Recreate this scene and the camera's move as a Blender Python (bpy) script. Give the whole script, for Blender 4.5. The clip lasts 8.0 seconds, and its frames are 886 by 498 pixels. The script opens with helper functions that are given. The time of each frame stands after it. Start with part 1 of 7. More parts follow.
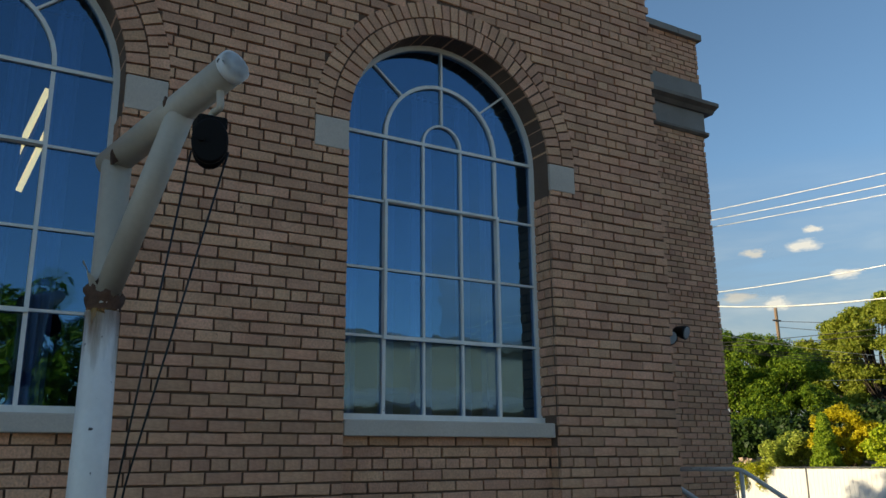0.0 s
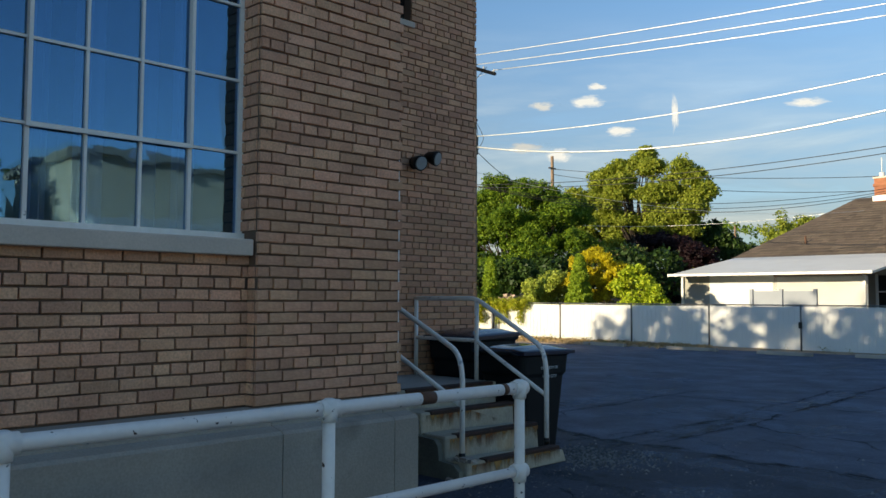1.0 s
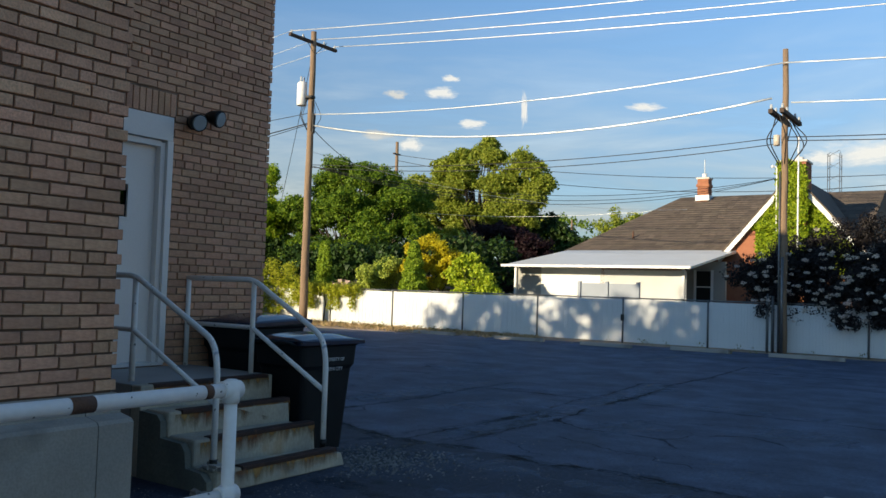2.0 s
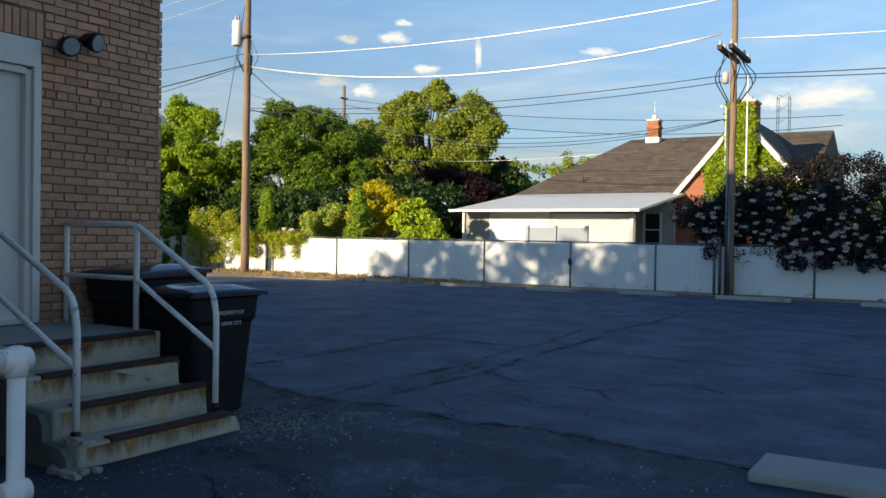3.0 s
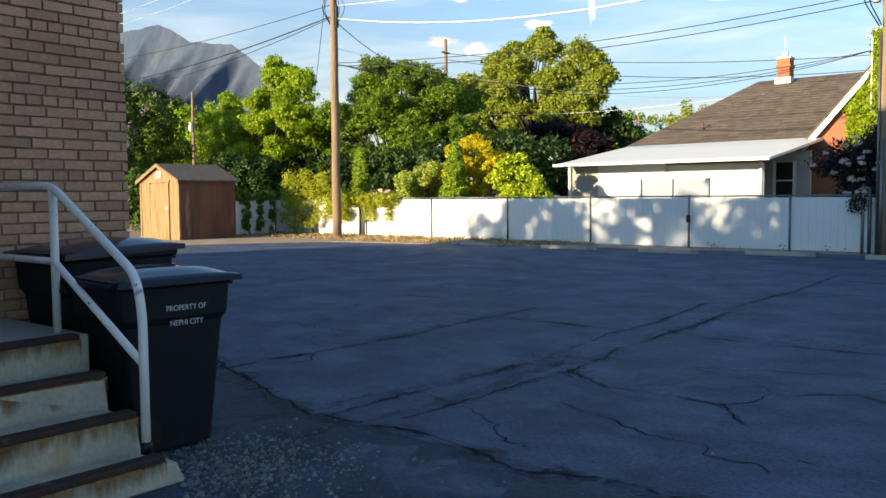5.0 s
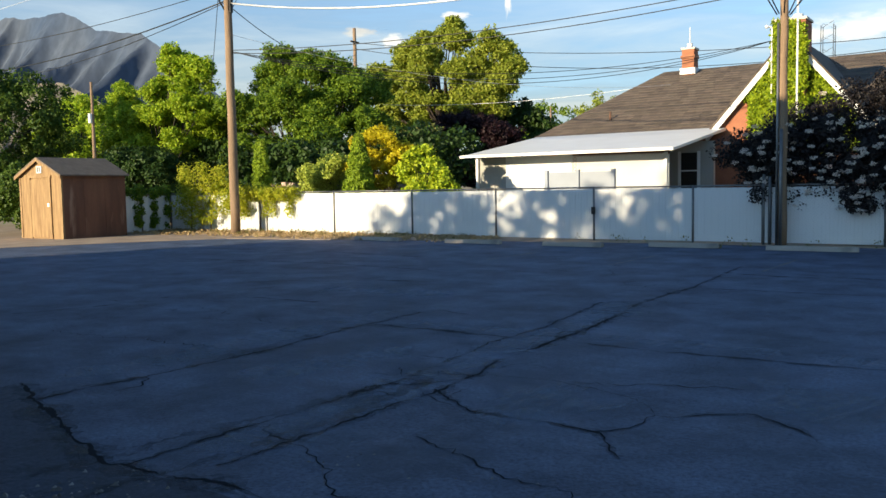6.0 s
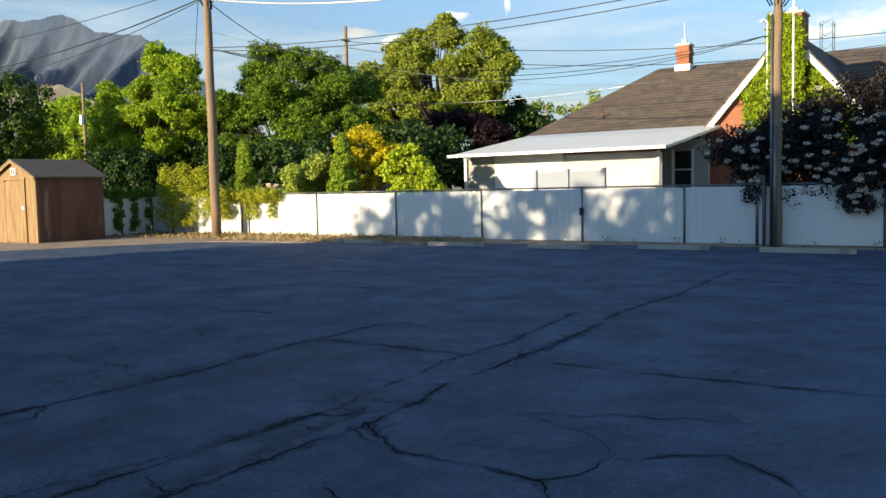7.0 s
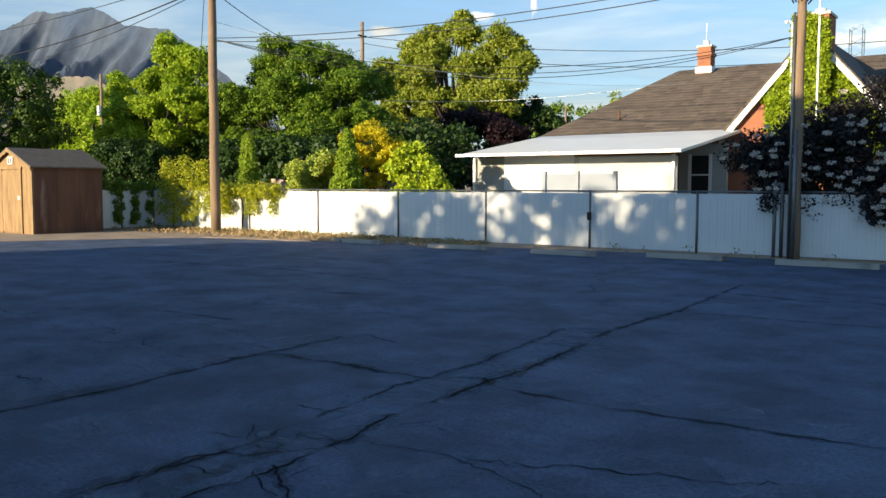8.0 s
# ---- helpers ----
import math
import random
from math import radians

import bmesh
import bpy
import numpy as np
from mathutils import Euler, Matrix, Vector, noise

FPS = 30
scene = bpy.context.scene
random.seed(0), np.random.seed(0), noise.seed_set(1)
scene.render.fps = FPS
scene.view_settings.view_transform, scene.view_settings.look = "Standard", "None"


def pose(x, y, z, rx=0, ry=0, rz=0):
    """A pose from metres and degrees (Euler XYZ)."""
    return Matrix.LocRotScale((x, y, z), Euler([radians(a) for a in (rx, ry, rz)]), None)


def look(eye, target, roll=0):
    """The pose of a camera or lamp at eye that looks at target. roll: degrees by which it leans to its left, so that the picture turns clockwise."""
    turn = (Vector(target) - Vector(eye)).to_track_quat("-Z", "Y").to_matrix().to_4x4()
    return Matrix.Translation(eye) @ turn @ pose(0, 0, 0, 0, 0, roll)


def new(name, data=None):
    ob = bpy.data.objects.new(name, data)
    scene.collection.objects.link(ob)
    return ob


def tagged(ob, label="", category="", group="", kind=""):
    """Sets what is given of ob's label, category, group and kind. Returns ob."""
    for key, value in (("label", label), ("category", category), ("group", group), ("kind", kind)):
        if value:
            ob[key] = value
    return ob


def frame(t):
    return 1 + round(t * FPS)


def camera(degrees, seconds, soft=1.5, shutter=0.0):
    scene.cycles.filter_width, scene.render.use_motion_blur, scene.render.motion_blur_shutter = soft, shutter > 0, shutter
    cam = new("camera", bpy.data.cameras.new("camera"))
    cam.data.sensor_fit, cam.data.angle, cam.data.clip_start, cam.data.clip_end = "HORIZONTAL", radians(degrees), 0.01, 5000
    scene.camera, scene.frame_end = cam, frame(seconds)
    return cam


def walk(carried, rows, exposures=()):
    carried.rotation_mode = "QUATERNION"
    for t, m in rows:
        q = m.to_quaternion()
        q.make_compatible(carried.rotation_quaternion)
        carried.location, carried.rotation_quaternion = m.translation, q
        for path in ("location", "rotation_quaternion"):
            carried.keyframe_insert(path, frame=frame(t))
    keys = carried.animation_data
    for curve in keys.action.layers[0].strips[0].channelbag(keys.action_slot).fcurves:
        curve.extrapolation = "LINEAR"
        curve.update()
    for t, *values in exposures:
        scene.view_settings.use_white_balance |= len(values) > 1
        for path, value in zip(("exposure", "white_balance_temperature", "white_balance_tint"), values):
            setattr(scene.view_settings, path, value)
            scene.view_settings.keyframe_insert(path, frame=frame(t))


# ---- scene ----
cam = camera(55.6, 8.0)
PATH = [
    (0, (4.963, -0.343, 1.667), (3.298, 0.649, 2.163), -0.5),
    (0.5, (4.794, 0.127, 1.623), (3.176, 1.273, 1.887), -0.2),
    (1, (4.598, 0.672, 1.577), (3.183, 2.08, 1.696), 0.3),
    (1.5, (4.499, 1.269, 1.547), (3.347, 2.899, 1.672), 0.0),
    (2, (4.426, 1.807, 1.558), (3.284, 3.446, 1.652), 1.8),
    (2.2, (4.422, 1.987, 1.526), (3.303, 3.643, 1.61), 1.9),
    (3.3, (4.132, 2.981, 1.527), (3.079, 4.68, 1.459), 0.6),
    (3.5, (3.994, 3.179, 1.503), (2.853, 4.82, 1.423), 0.4),
    (4, (3.76, 3.689, 1.533), (2.408, 5.159, 1.438), -0.6),
    (4.5, (3.593, 4.291, 1.503), (2.207, 5.731, 1.411), -0.8),
    (5, (3.422, 4.9, 1.507), (2.149, 6.437, 1.381), -0.5),
    (5.2, (3.368, 5.13, 1.53), (2.248, 6.78, 1.377), -0.5),
    (6.3, (3.213, 6.199, 1.55), (2.08, 7.841, 1.405), -1.4),
    (6.5, (3.168, 6.35, 1.559), (2.024, 7.984, 1.414), -1.5),
    (7, (3.194, 6.906, 1.545), (2.071, 8.554, 1.397), -1.3),
    (7.5, (3.123, 7.564, 1.477), (2.021, 9.226, 1.319), -0.2),
    (8, (3.077, 7.961, 1.543), (1.915, 9.582, 1.395), 0.1),
]
walk(cam, [(t, look(eye, target, roll)) for t, eye, target, roll in PATH],
     exposures=[(0.0, 0.50, 7650, 4), (0.5, 0.58, 7550, 4), (1.0, 0.66, 7400, 4), (1.5, 0.72, 7200, 5), (2.0, 0.58, 7000, 5), (3.5, 1.06, 7200, 6), (4.0, 1.52, 7500, 6), (4.5, 1.42, 7600, 6), (5.2, 1.16, 7450, 6), (6.3, 0.94, 7200, 5), (8.0, 1.00, 7200, 5)])

# ---- light ----
SUN_TRAVEL = Vector((0.30, 0.954, 0.0)).normalized()
SUN_ELEV = 12.5

world = bpy.data.worlds.new("sky")
scene.world = world
world.use_nodes = True
wn = world.node_tree
sky = wn.nodes.new("ShaderNodeTexSky")
sky.sky_type = "NISHITA"
sky.sun_disc = False
sky.sun_elevation = radians(SUN_ELEV)
sky.sun_rotation = math.atan2(-SUN_TRAVEL.x, -SUN_TRAVEL.y) % (2 * math.pi)
sky.altitude, sky.air_density, sky.dust_density, sky.ozone_density = 1500, 1.0, 0.2, 3.5
wn.links.new(sky.outputs[0], wn.nodes["Background"].inputs[0])
wn.nodes["Background"].inputs[1].default_value = 0.15

sun_data = bpy.data.lights.new("sun", "SUN")
sun_data.energy, sun_data.angle, sun_data.color = 4.9, radians(0.53), (1.0, 0.86, 0.66)
sun = new("sun", sun_data)
el = radians(SUN_ELEV)
sun.matrix_basis = look((0, 0, 30), Vector((0, 0, 30)) + Vector((SUN_TRAVEL.x * math.cos(el), SUN_TRAVEL.y * math.cos(el), -math.sin(el))))

# ---- materials ----
def mat(name, base, rough=0.8, metal=0.0, var=None, scale=3.0, amount=0.35, grain=60.0, grain_amount=0.2, bump=0.15,
        bump_scale=None, stain=None, stain_scale=1.2, stain_cut=(0.55, 0.75), spread=0.0, spec=0.4, stretch=(1, 1, 1), detail=4, soft=0.5):
    """A painted or natural surface: base colour varied at two scales, an optional stain colour and a fine relief."""
    m = bpy.data.materials.new(name)
    m.use_nodes = True
    t = m.node_tree
    n, l = t.nodes, t.links
    p = n["Principled BSDF"]
    p.inputs["Roughness"].default_value, p.inputs["Metallic"].default_value = rough, metal
    p.inputs["Specular IOR Level"].default_value = spec
    tc = n.new("ShaderNodeTexCoord")
    mp = n.new("ShaderNodeMapping")
    mp.inputs["Scale"].default_value = stretch
    l.new(tc.outputs["Object"], mp.inputs[0])

    def tex(sc, octaves):
        q = n.new("ShaderNodeTexNoise")
        q.inputs["Scale"].default_value, q.inputs["Detail"].default_value = sc, octaves
        q.inputs["Roughness"].default_value = soft
        l.new(mp.outputs[0], q.inputs["Vector"])
        return q.outputs["Fac"]

    def ramp(src, a, b):
        r = n.new("ShaderNodeMapRange")
        r.inputs["From Min"].default_value, r.inputs["From Max"].default_value = a, b
        l.new(src, r.inputs["Value"])
        return r.outputs[0]

    def mix(fac, a, b):
        x = n.new("ShaderNodeMix")
        x.data_type = "RGBA"
        for k, v in ((0, fac), (6, a), (7, b)):
            if isinstance(v, (float, int)):
                x.inputs[k].default_value = v
            elif isinstance(v, tuple):
                x.inputs[k].default_value = (*v, 1)
            else:
                l.new(v, x.inputs[k])
        return x.outputs[2]

    def times(src, k):
        x = n.new("ShaderNodeMath")
        x.operation = "MULTIPLY"
        l.new(src, x.inputs[0])
        x.inputs[1].default_value = k
        return x.outputs[0]

    second = var or tuple(c * 0.6 for c in base)
    col = mix(times(ramp(tex(scale, detail), 0.3, 0.7), amount * 2), base, second)
    fine = tex(grain, 5)
    col = mix(times(ramp(fine, 0.35, 0.65), grain_amount), col, tuple(c * 0.35 for c in base))
    if spread:
        oi, gi = n.new("ShaderNodeObjectInfo"), n.new("ShaderNodeNewGeometry")
        s = n.new("ShaderNodeMath")
        l.new(oi.outputs["Random"], s.inputs[0])
        l.new(gi.outputs["Random Per Island"], s.inputs[1])
        f = n.new("ShaderNodeMath")
        f.operation = "FRACT"
        l.new(s.outputs[0], f.inputs[0])
        hs = n.new("ShaderNodeHueSaturation")
        hs.inputs["Color"].default_value = (1, 1, 1, 1)
        v = n.new("ShaderNodeMapRange")
        v.inputs["To Min"].default_value, v.inputs["To Max"].default_value = 1 - spread, 1 + spread * 0.8
        l.new(f.outputs[0], v.inputs["Value"])
        l.new(v.outputs[0], hs.inputs["Value"])
        g = n.new("ShaderNodeMath")
        g.operation = "MULTIPLY_ADD"
        g.inputs[1].default_value, g.inputs[2].default_value = 7.3, 0.0
        l.new(f.outputs[0], g.inputs[0])
        g2 = n.new("ShaderNodeMath")
        g2.operation = "FRACT"
        l.new(g.outputs[0], g2.inputs[0])
        h = n.new("ShaderNodeMapRange")
        h.inputs["To Min"].default_value, h.inputs["To Max"].default_value = 0.5 - 0.03 * spread, 0.5 + 0.03 * spread
        l.new(g2.outputs[0], h.inputs["Value"])
        l.new(h.outputs[0], hs.inputs["Hue"])
        l.new(col, hs.inputs["Color"])
        col = hs.outputs[0]
    if stain:
        col = mix(ramp(tex(stain_scale, 6), *stain_cut), col, stain)
    l.new(col, p.inputs["Base Color"])
    if bump:
        b = n.new("ShaderNodeBump")
        b.inputs["Strength"].default_value, b.inputs["Distance"].default_value = bump, 0.01
        l.new(fine if not bump_scale else tex(bump_scale, 4), b.inputs["Height"])
        l.new(b.outputs[0], p.inputs["Normal"])
    return m


def leaf_mat(name, dark, light, trans=0.35):
    """Leaves: colour varied leaf by leaf, part of the light shines through."""
    m = bpy.data.materials.new(name)
    m.use_nodes = True
    t = m.node_tree
    n, l = t.nodes, t.links
    p, out = n["Principled BSDF"], n["Material Output"]
    p.inputs["Roughness"].default_value = 0.55
    p.inputs["Specular IOR Level"].default_value = 0.25
    gi = n.new("ShaderNodeNewGeometry")
    r = n.new("ShaderNodeValToRGB")
    r.color_ramp.elements[0].color, r.color_ramp.elements[1].color = (*dark, 1), (*light, 1)
    l.new(gi.outputs["Random Per Island"], r.inputs[0])
    l.new(r.outputs[0], p.inputs["Base Color"])
    tr = n.new("ShaderNodeBsdfTranslucent")
    l.new(r.outputs[0], tr.inputs["Color"])
    mx = n.new("ShaderNodeMixShader")
    mx.inputs[0].default_value = trans
    l.new(p.outputs[0], mx.inputs[1])
    l.new(tr.outputs[0], mx.inputs[2])
    l.new(mx.outputs[0], out.inputs["Surface"])
    return m


def glass_mat(name, tint=(0.55, 0.62, 0.7), mirror=0.3):
    """A coated window pane: partly mirror, partly clear."""
    m = bpy.data.materials.new(name)
    m.use_nodes = True
    t = m.node_tree
    n, l = t.nodes, t.links
    n.remove(n["Principled BSDF"])
    a, b, x = n.new("ShaderNodeBsdfTransparent"), n.new("ShaderNodeBsdfGlossy"), n.new("ShaderNodeMixShader")
    a.inputs[0].default_value = (*tint, 1)
    b.inputs["Roughness"].default_value = 0.01
    b.inputs[0].default_value = (0.37, 0.71, 1.0, 1)
    x.inputs[0].default_value = mirror
    nz, bp = n.new("ShaderNodeTexNoise"), n.new("ShaderNodeBump")
    tc = n.new("ShaderNodeTexCoord")
    l.new(tc.outputs["Object"], nz.inputs["Vector"])
    nz.inputs["Scale"].default_value = 3.0
    bp.inputs["Strength"].default_value, bp.inputs["Distance"].default_value = 0.06, 0.02
    l.new(nz.outputs["Fac"], bp.inputs["Height"])
    l.new(bp.outputs[0], b.inputs["Normal"])
    l.new(a.outputs[0], x.inputs[1])
    l.new(b.outputs[0], x.inputs[2])
    l.new(x.outputs[0], n["Material Output"].inputs["Surface"])
    return m


def glow_mat(name, colour, strength):
    m = bpy.data.materials.new(name)
    m.use_nodes = True
    p = m.node_tree.nodes["Principled BSDF"]
    p.inputs["Base Color"].default_value = (*colour, 1)
    p.inputs["Emission Color"].default_value, p.inputs["Emission Strength"].default_value = (*colour, 1), strength
    return m


BRICK = mat("buff_brick", (0.79, 0.435, 0.27), 0.85, var=(0.60, 0.305, 0.185), scale=5, amount=0.45, grain=70, grain_amount=0.4, bump=0.5, spread=0.18, stain=(0.26, 0.14, 0.09), stain_scale=18, stain_cut=(0.68, 0.76))
MORTAR = mat("mortar", (0.19, 0.12, 0.085), 0.95, scale=3, grain=120, bump=0.4)
PALE_MORTAR = mat("pale_mortar", (0.36, 0.24, 0.17), 0.95, scale=3, amount=0.5, grain=120, bump=0.4)
LIMESTONE = mat("limestone", (0.62, 0.53, 0.45), 0.8, scale=2, amount=0.2, grain=80, grain_amount=0.15)
DARK_STONE = mat("weathered_dark_stone", (0.27, 0.225, 0.19), 0.85, var=(0.16, 0.13, 0.11), scale=3, amount=0.5, grain=60, grain_amount=0.3)
FRIEZE_STONE = mat("grey_frieze_stone", (0.30, 0.28, 0.26), 0.85, var=(0.22, 0.2, 0.18), scale=2, amount=0.4, grain=60, grain_amount=0.2)
CONCRETE = mat("old_concrete", (0.39, 0.35, 0.30), 0.9, var=(0.28, 0.25, 0.215), scale=1.4, amount=0.4, grain=70, grain_amount=0.25, bump=0.3, stain=(0.15, 0.14, 0.125), stain_scale=2.2, stain_cut=(0.58, 0.8))
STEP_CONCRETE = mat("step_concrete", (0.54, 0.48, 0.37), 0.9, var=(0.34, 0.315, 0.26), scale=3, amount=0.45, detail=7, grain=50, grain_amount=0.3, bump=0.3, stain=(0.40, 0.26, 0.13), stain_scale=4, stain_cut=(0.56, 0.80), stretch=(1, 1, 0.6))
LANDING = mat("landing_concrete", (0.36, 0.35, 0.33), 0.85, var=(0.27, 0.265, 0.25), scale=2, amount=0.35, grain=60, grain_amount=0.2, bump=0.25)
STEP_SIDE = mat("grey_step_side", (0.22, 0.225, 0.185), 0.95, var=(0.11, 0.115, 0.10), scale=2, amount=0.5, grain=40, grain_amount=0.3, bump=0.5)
NOSING = mat("dark_rusted_nosing", (0.028, 0.018, 0.016), 0.75, var=(0.085, 0.035, 0.022), scale=6, amount=0.4, detail=7, grain=60, grain_amount=0.3, bump=0.5, stain=(0.15, 0.075, 0.04), stain_scale=11, stain_cut=(0.62, 0.72))
RUST = mat("rusted_steel", (0.075, 0.042, 0.032), 0.8, var=(0.16, 0.07, 0.035), scale=7, amount=0.4, grain=80, bump=0.4)
WHITE_METAL = mat("chipped_white_paint", (0.84, 0.80, 0.76), 0.45, var=(0.70, 0.66, 0.62), scale=5, amount=0.3, grain=40, grain_amount=0.06, bump=0.06, stain=(0.05, 0.035, 0.03), stain_scale=24, stain_cut=(0.672, 0.69))
GREY_PIPE = mat("weathered_white_pipe", (0.58, 0.50, 0.41), 0.5, var=(0.46, 0.38, 0.30), scale=4, amount=0.4, grain=40, grain_amount=0.1, bump=0.1, stain=(0.2, 0.10, 0.05), stain_scale=5, stain_cut=(0.70, 0.78))
WHITE_WOOD = mat("white_painted_frame", (0.84, 0.82, 0.78), 0.5, var=(0.70, 0.68, 0.63), scale=6, amount=0.3, grain=50, grain_amount=0.08, stain=(0.12, 0.1, 0.09), stain_scale=14, stain_cut=(0.72, 0.76))
DOOR_WHITE = mat("door_white", (0.86, 0.79, 0.74), 0.4, scale=1.2, var=(0.80, 0.73, 0.68), amount=0.3, grain=60, grain_amount=0.05, bump=0.03)
ASPHALT = mat("worn_asphalt", (0.028, 0.043, 0.074), 0.74, spec=0.3, var=(0.148, 0.196, 0.295), scale=1.1, amount=0.5, detail=10, soft=0.70, grain=34, grain_amount=0.6, bump=0.8, bump_scale=60, stain=(0.036, 0.050, 0.075), stain_scale=0.8, stain_cut=(0.50, 0.70))
COARSE = mat("coarse_old_asphalt", (0.011, 0.018, 0.034), 0.78, spec=0.3, var=(0.115, 0.15, 0.22), scale=2.2, amount=0.5, detail=10, soft=0.78, grain=26, grain_amount=0.7, bump=0.9, bump_scale=45, stain=(0.015, 0.020, 0.030), stain_scale=1.1, stain_cut=(0.48, 0.66))
TAR = mat("crack_tar", (0.011, 0.014, 0.020), 0.95, spec=0.1, scale=6, grain=60)
STRIPE = mat("faded_stripe", (0.17, 0.165, 0.16), 0.85, var=(0.09, 0.09, 0.09), scale=5, amount=0.5)
# Warm, bright ground colour, chosen to reflect sunlight onto the brick walls.
GROUND = mat("warm_bounce_ground", (0.30, 0.235, 0.13), 0.95, var=(0.34, 0.255, 0.15), scale=0.5, amount=0.5, grain=9, grain_amount=0.3, bump=0.6)
SOIL = mat("dry_soil", (0.44, 0.33, 0.23), 0.95, var=(0.28, 0.20, 0.14), scale=1.3, amount=0.5, grain=25, grain_amount=0.35, bump=0.8)
GRAVEL = mat("gravel", (0.21, 0.205, 0.20), 0.9, scale=20, grain=80, spread=0.6)
FENCE_WHITE = mat("white_fence_slats", (0.71, 0.71, 0.70), 0.5, var=(0.64, 0.63, 0.61), scale=0.8, amount=0.3, grain=30, grain_amount=0.05, bump=0.05)
FENCE_POST = mat("galvanised_post", (0.20, 0.20, 0.20), 0.5, 0.7, scale=8, amount=0.3)
POLE_WOOD = mat("weathered_pole", (0.30, 0.20, 0.125), 0.9, var=(0.20, 0.135, 0.09), scale=3, amount=0.5, grain=30, grain_amount=0.4, bump=0.5, stretch=(6, 6, 0.4))
ARM_WOOD = mat("dark_crossarm", (0.09, 0.06, 0.045), 0.9, scale=4, grain=30, bump=0.4)
WIRE = mat("black_cable", (0.02, 0.02, 0.02), 0.5, grain_amount=0)
BRIGHT_WIRE = mat("bare_aluminium_wire", (0.75, 0.74, 0.72), 0.35, 0.4, grain_amount=0)
PORCELAIN = mat("grey_insulator", (0.45, 0.46, 0.47), 0.3, grain_amount=0)
BIN_PLASTIC = mat("black_green_plastic", (0.005, 0.007, 0.009), 0.6, spec=0.25, var=(0.011, 0.015, 0.018), scale=3, amount=0.3, grain=150, grain_amount=0.1, bump=0.08, stain=(0.022, 0.024, 0.025), stain_scale=7, stain_cut=(0.64, 0.85))
LID_PLASTIC = mat("navy_lid_plastic", (0.008, 0.020, 0.048), 0.13, spec=0.7, var=(0.014, 0.025, 0.045), scale=3, amount=0.3, grain=100, grain_amount=0.05, bump=0.03)
LETTERING = mat("white_stencil", (0.7, 0.72, 0.74), 0.6, grain=120, grain_amount=0.3)
SOOT_METAL = mat("matt_black_iron", (0.006, 0.005, 0.005), 0.7, spec=0.2, scale=8, amount=0.3)
BLACK_METAL = mat("black_metal", (0.018, 0.017, 0.016), 0.45, 0.3, scale=8, amount=0.3)
FOIL = mat("crumpled_foil", (0.9, 0.9, 0.9), 0.25, 0.8, grain_amount=0.05, scale=30, amount=0.2)
LENS = mat("lamp_lens", (0.4, 0.42, 0.42), 0.1, grain_amount=0, spec=0.8)
# Shed boards twice: darker brown holds the shade, tan holds the sunlight.
SHED_WOOD = mat("shade_brown_shed_boards", (0.21, 0.095, 0.052), 0.85, var=(0.115, 0.05, 0.03), scale=0.9, detail=7, amount=0.5, grain=14, grain_amount=0.2, bump=0.3, stretch=(2.5, 2.5, 0.5), stain=(0.33, 0.20, 0.13), stain_scale=1.1, stain_cut=(0.60, 0.8))
SHED_TAN = mat("sunlit_tan_shed_boards", (0.36, 0.235, 0.115), 0.85, var=(0.20, 0.115, 0.055), scale=2.5, amount=0.5, detail=7, grain=14, grain_amount=0.25, bump=0.3, stretch=(4, 4, 0.5))
SHINGLE = mat("brown_shingles", (0.125, 0.095, 0.072), 0.9, var=(0.085, 0.065, 0.052), scale=1.0, amount=0.5, grain=7, grain_amount=0.35, bump=0.5, stretch=(1, 2.5, 2.5))
SHED_SHINGLE = mat("grey_shed_shingles", (0.21, 0.155, 0.11), 0.9, scale=4, grain=14, bump=0.5)
RED_BRICK = mat("red_brick", (0.38, 0.155, 0.08), 0.85, var=(0.30, 0.11, 0.06), scale=3, amount=0.4, grain=20, grain_amount=0.2, spread=0.15)
WHITE_TRIM = mat("white_trim", (0.66, 0.66, 0.65), 0.45, scale=1, var=(0.58, 0.57, 0.55), amount=0.3, grain_amount=0.03, bump=0.02)
# Grey-blue stands in for tree shade falling on the vinyl.
VINYL = mat("shade_tinted_vinyl", (0.25, 0.28, 0.33), 0.5, scale=1, amount=0.2, grain_amount=0.05)
GREY_PANEL = mat("grey_panel", (0.36, 0.35, 0.32), 0.7, scale=1, amount=0.2, grain_amount=0.05)
# Dark grey stands in for the missing light indoors.
DARK_ROOM = mat("unlit_room_colour", (0.10, 0.10, 0.11), 0.9, scale=0.8, amount=0.3)
DRAPE = mat("grey_drape", (0.42, 0.50, 0.58), 0.9, scale=2, amount=0.3)
BARK = mat("bark", (0.055, 0.042, 0.032), 0.95, scale=5, grain=18, grain_amount=0.4, bump=0.8, stretch=(3, 3, 0.6))
# The blue cast of distance haze is painted into the rock colour.
ROCK = mat("haze_blue_mountain", (0.042, 0.068, 0.120), 0.95, var=(0.082, 0.100, 0.135), scale=0.0045, amount=0.5, detail=8, grain=0.035, grain_amount=0.4, bump=0.0, stretch=(1, 1, 0.45))
STUCCO = mat("pale_stucco", (0.72, 0.65, 0.52), 0.9, scale=1, amount=0.3)
WINDOW_GLASS = glass_mat("window_glass", (0.55, 0.65, 0.8), 0.175)
SMALL_GLASS = glass_mat("door_glass", (0.09, 0.10, 0.10), 0.04)
TUBE = glow_mat("lit_tube", (1.0, 0.68, 0.25), 2.0)
L_MAPLE = leaf_mat("dark_maple_leaf", (0.055, 0.130, 0.014), (0.25, 0.35, 0.030), 0.42)
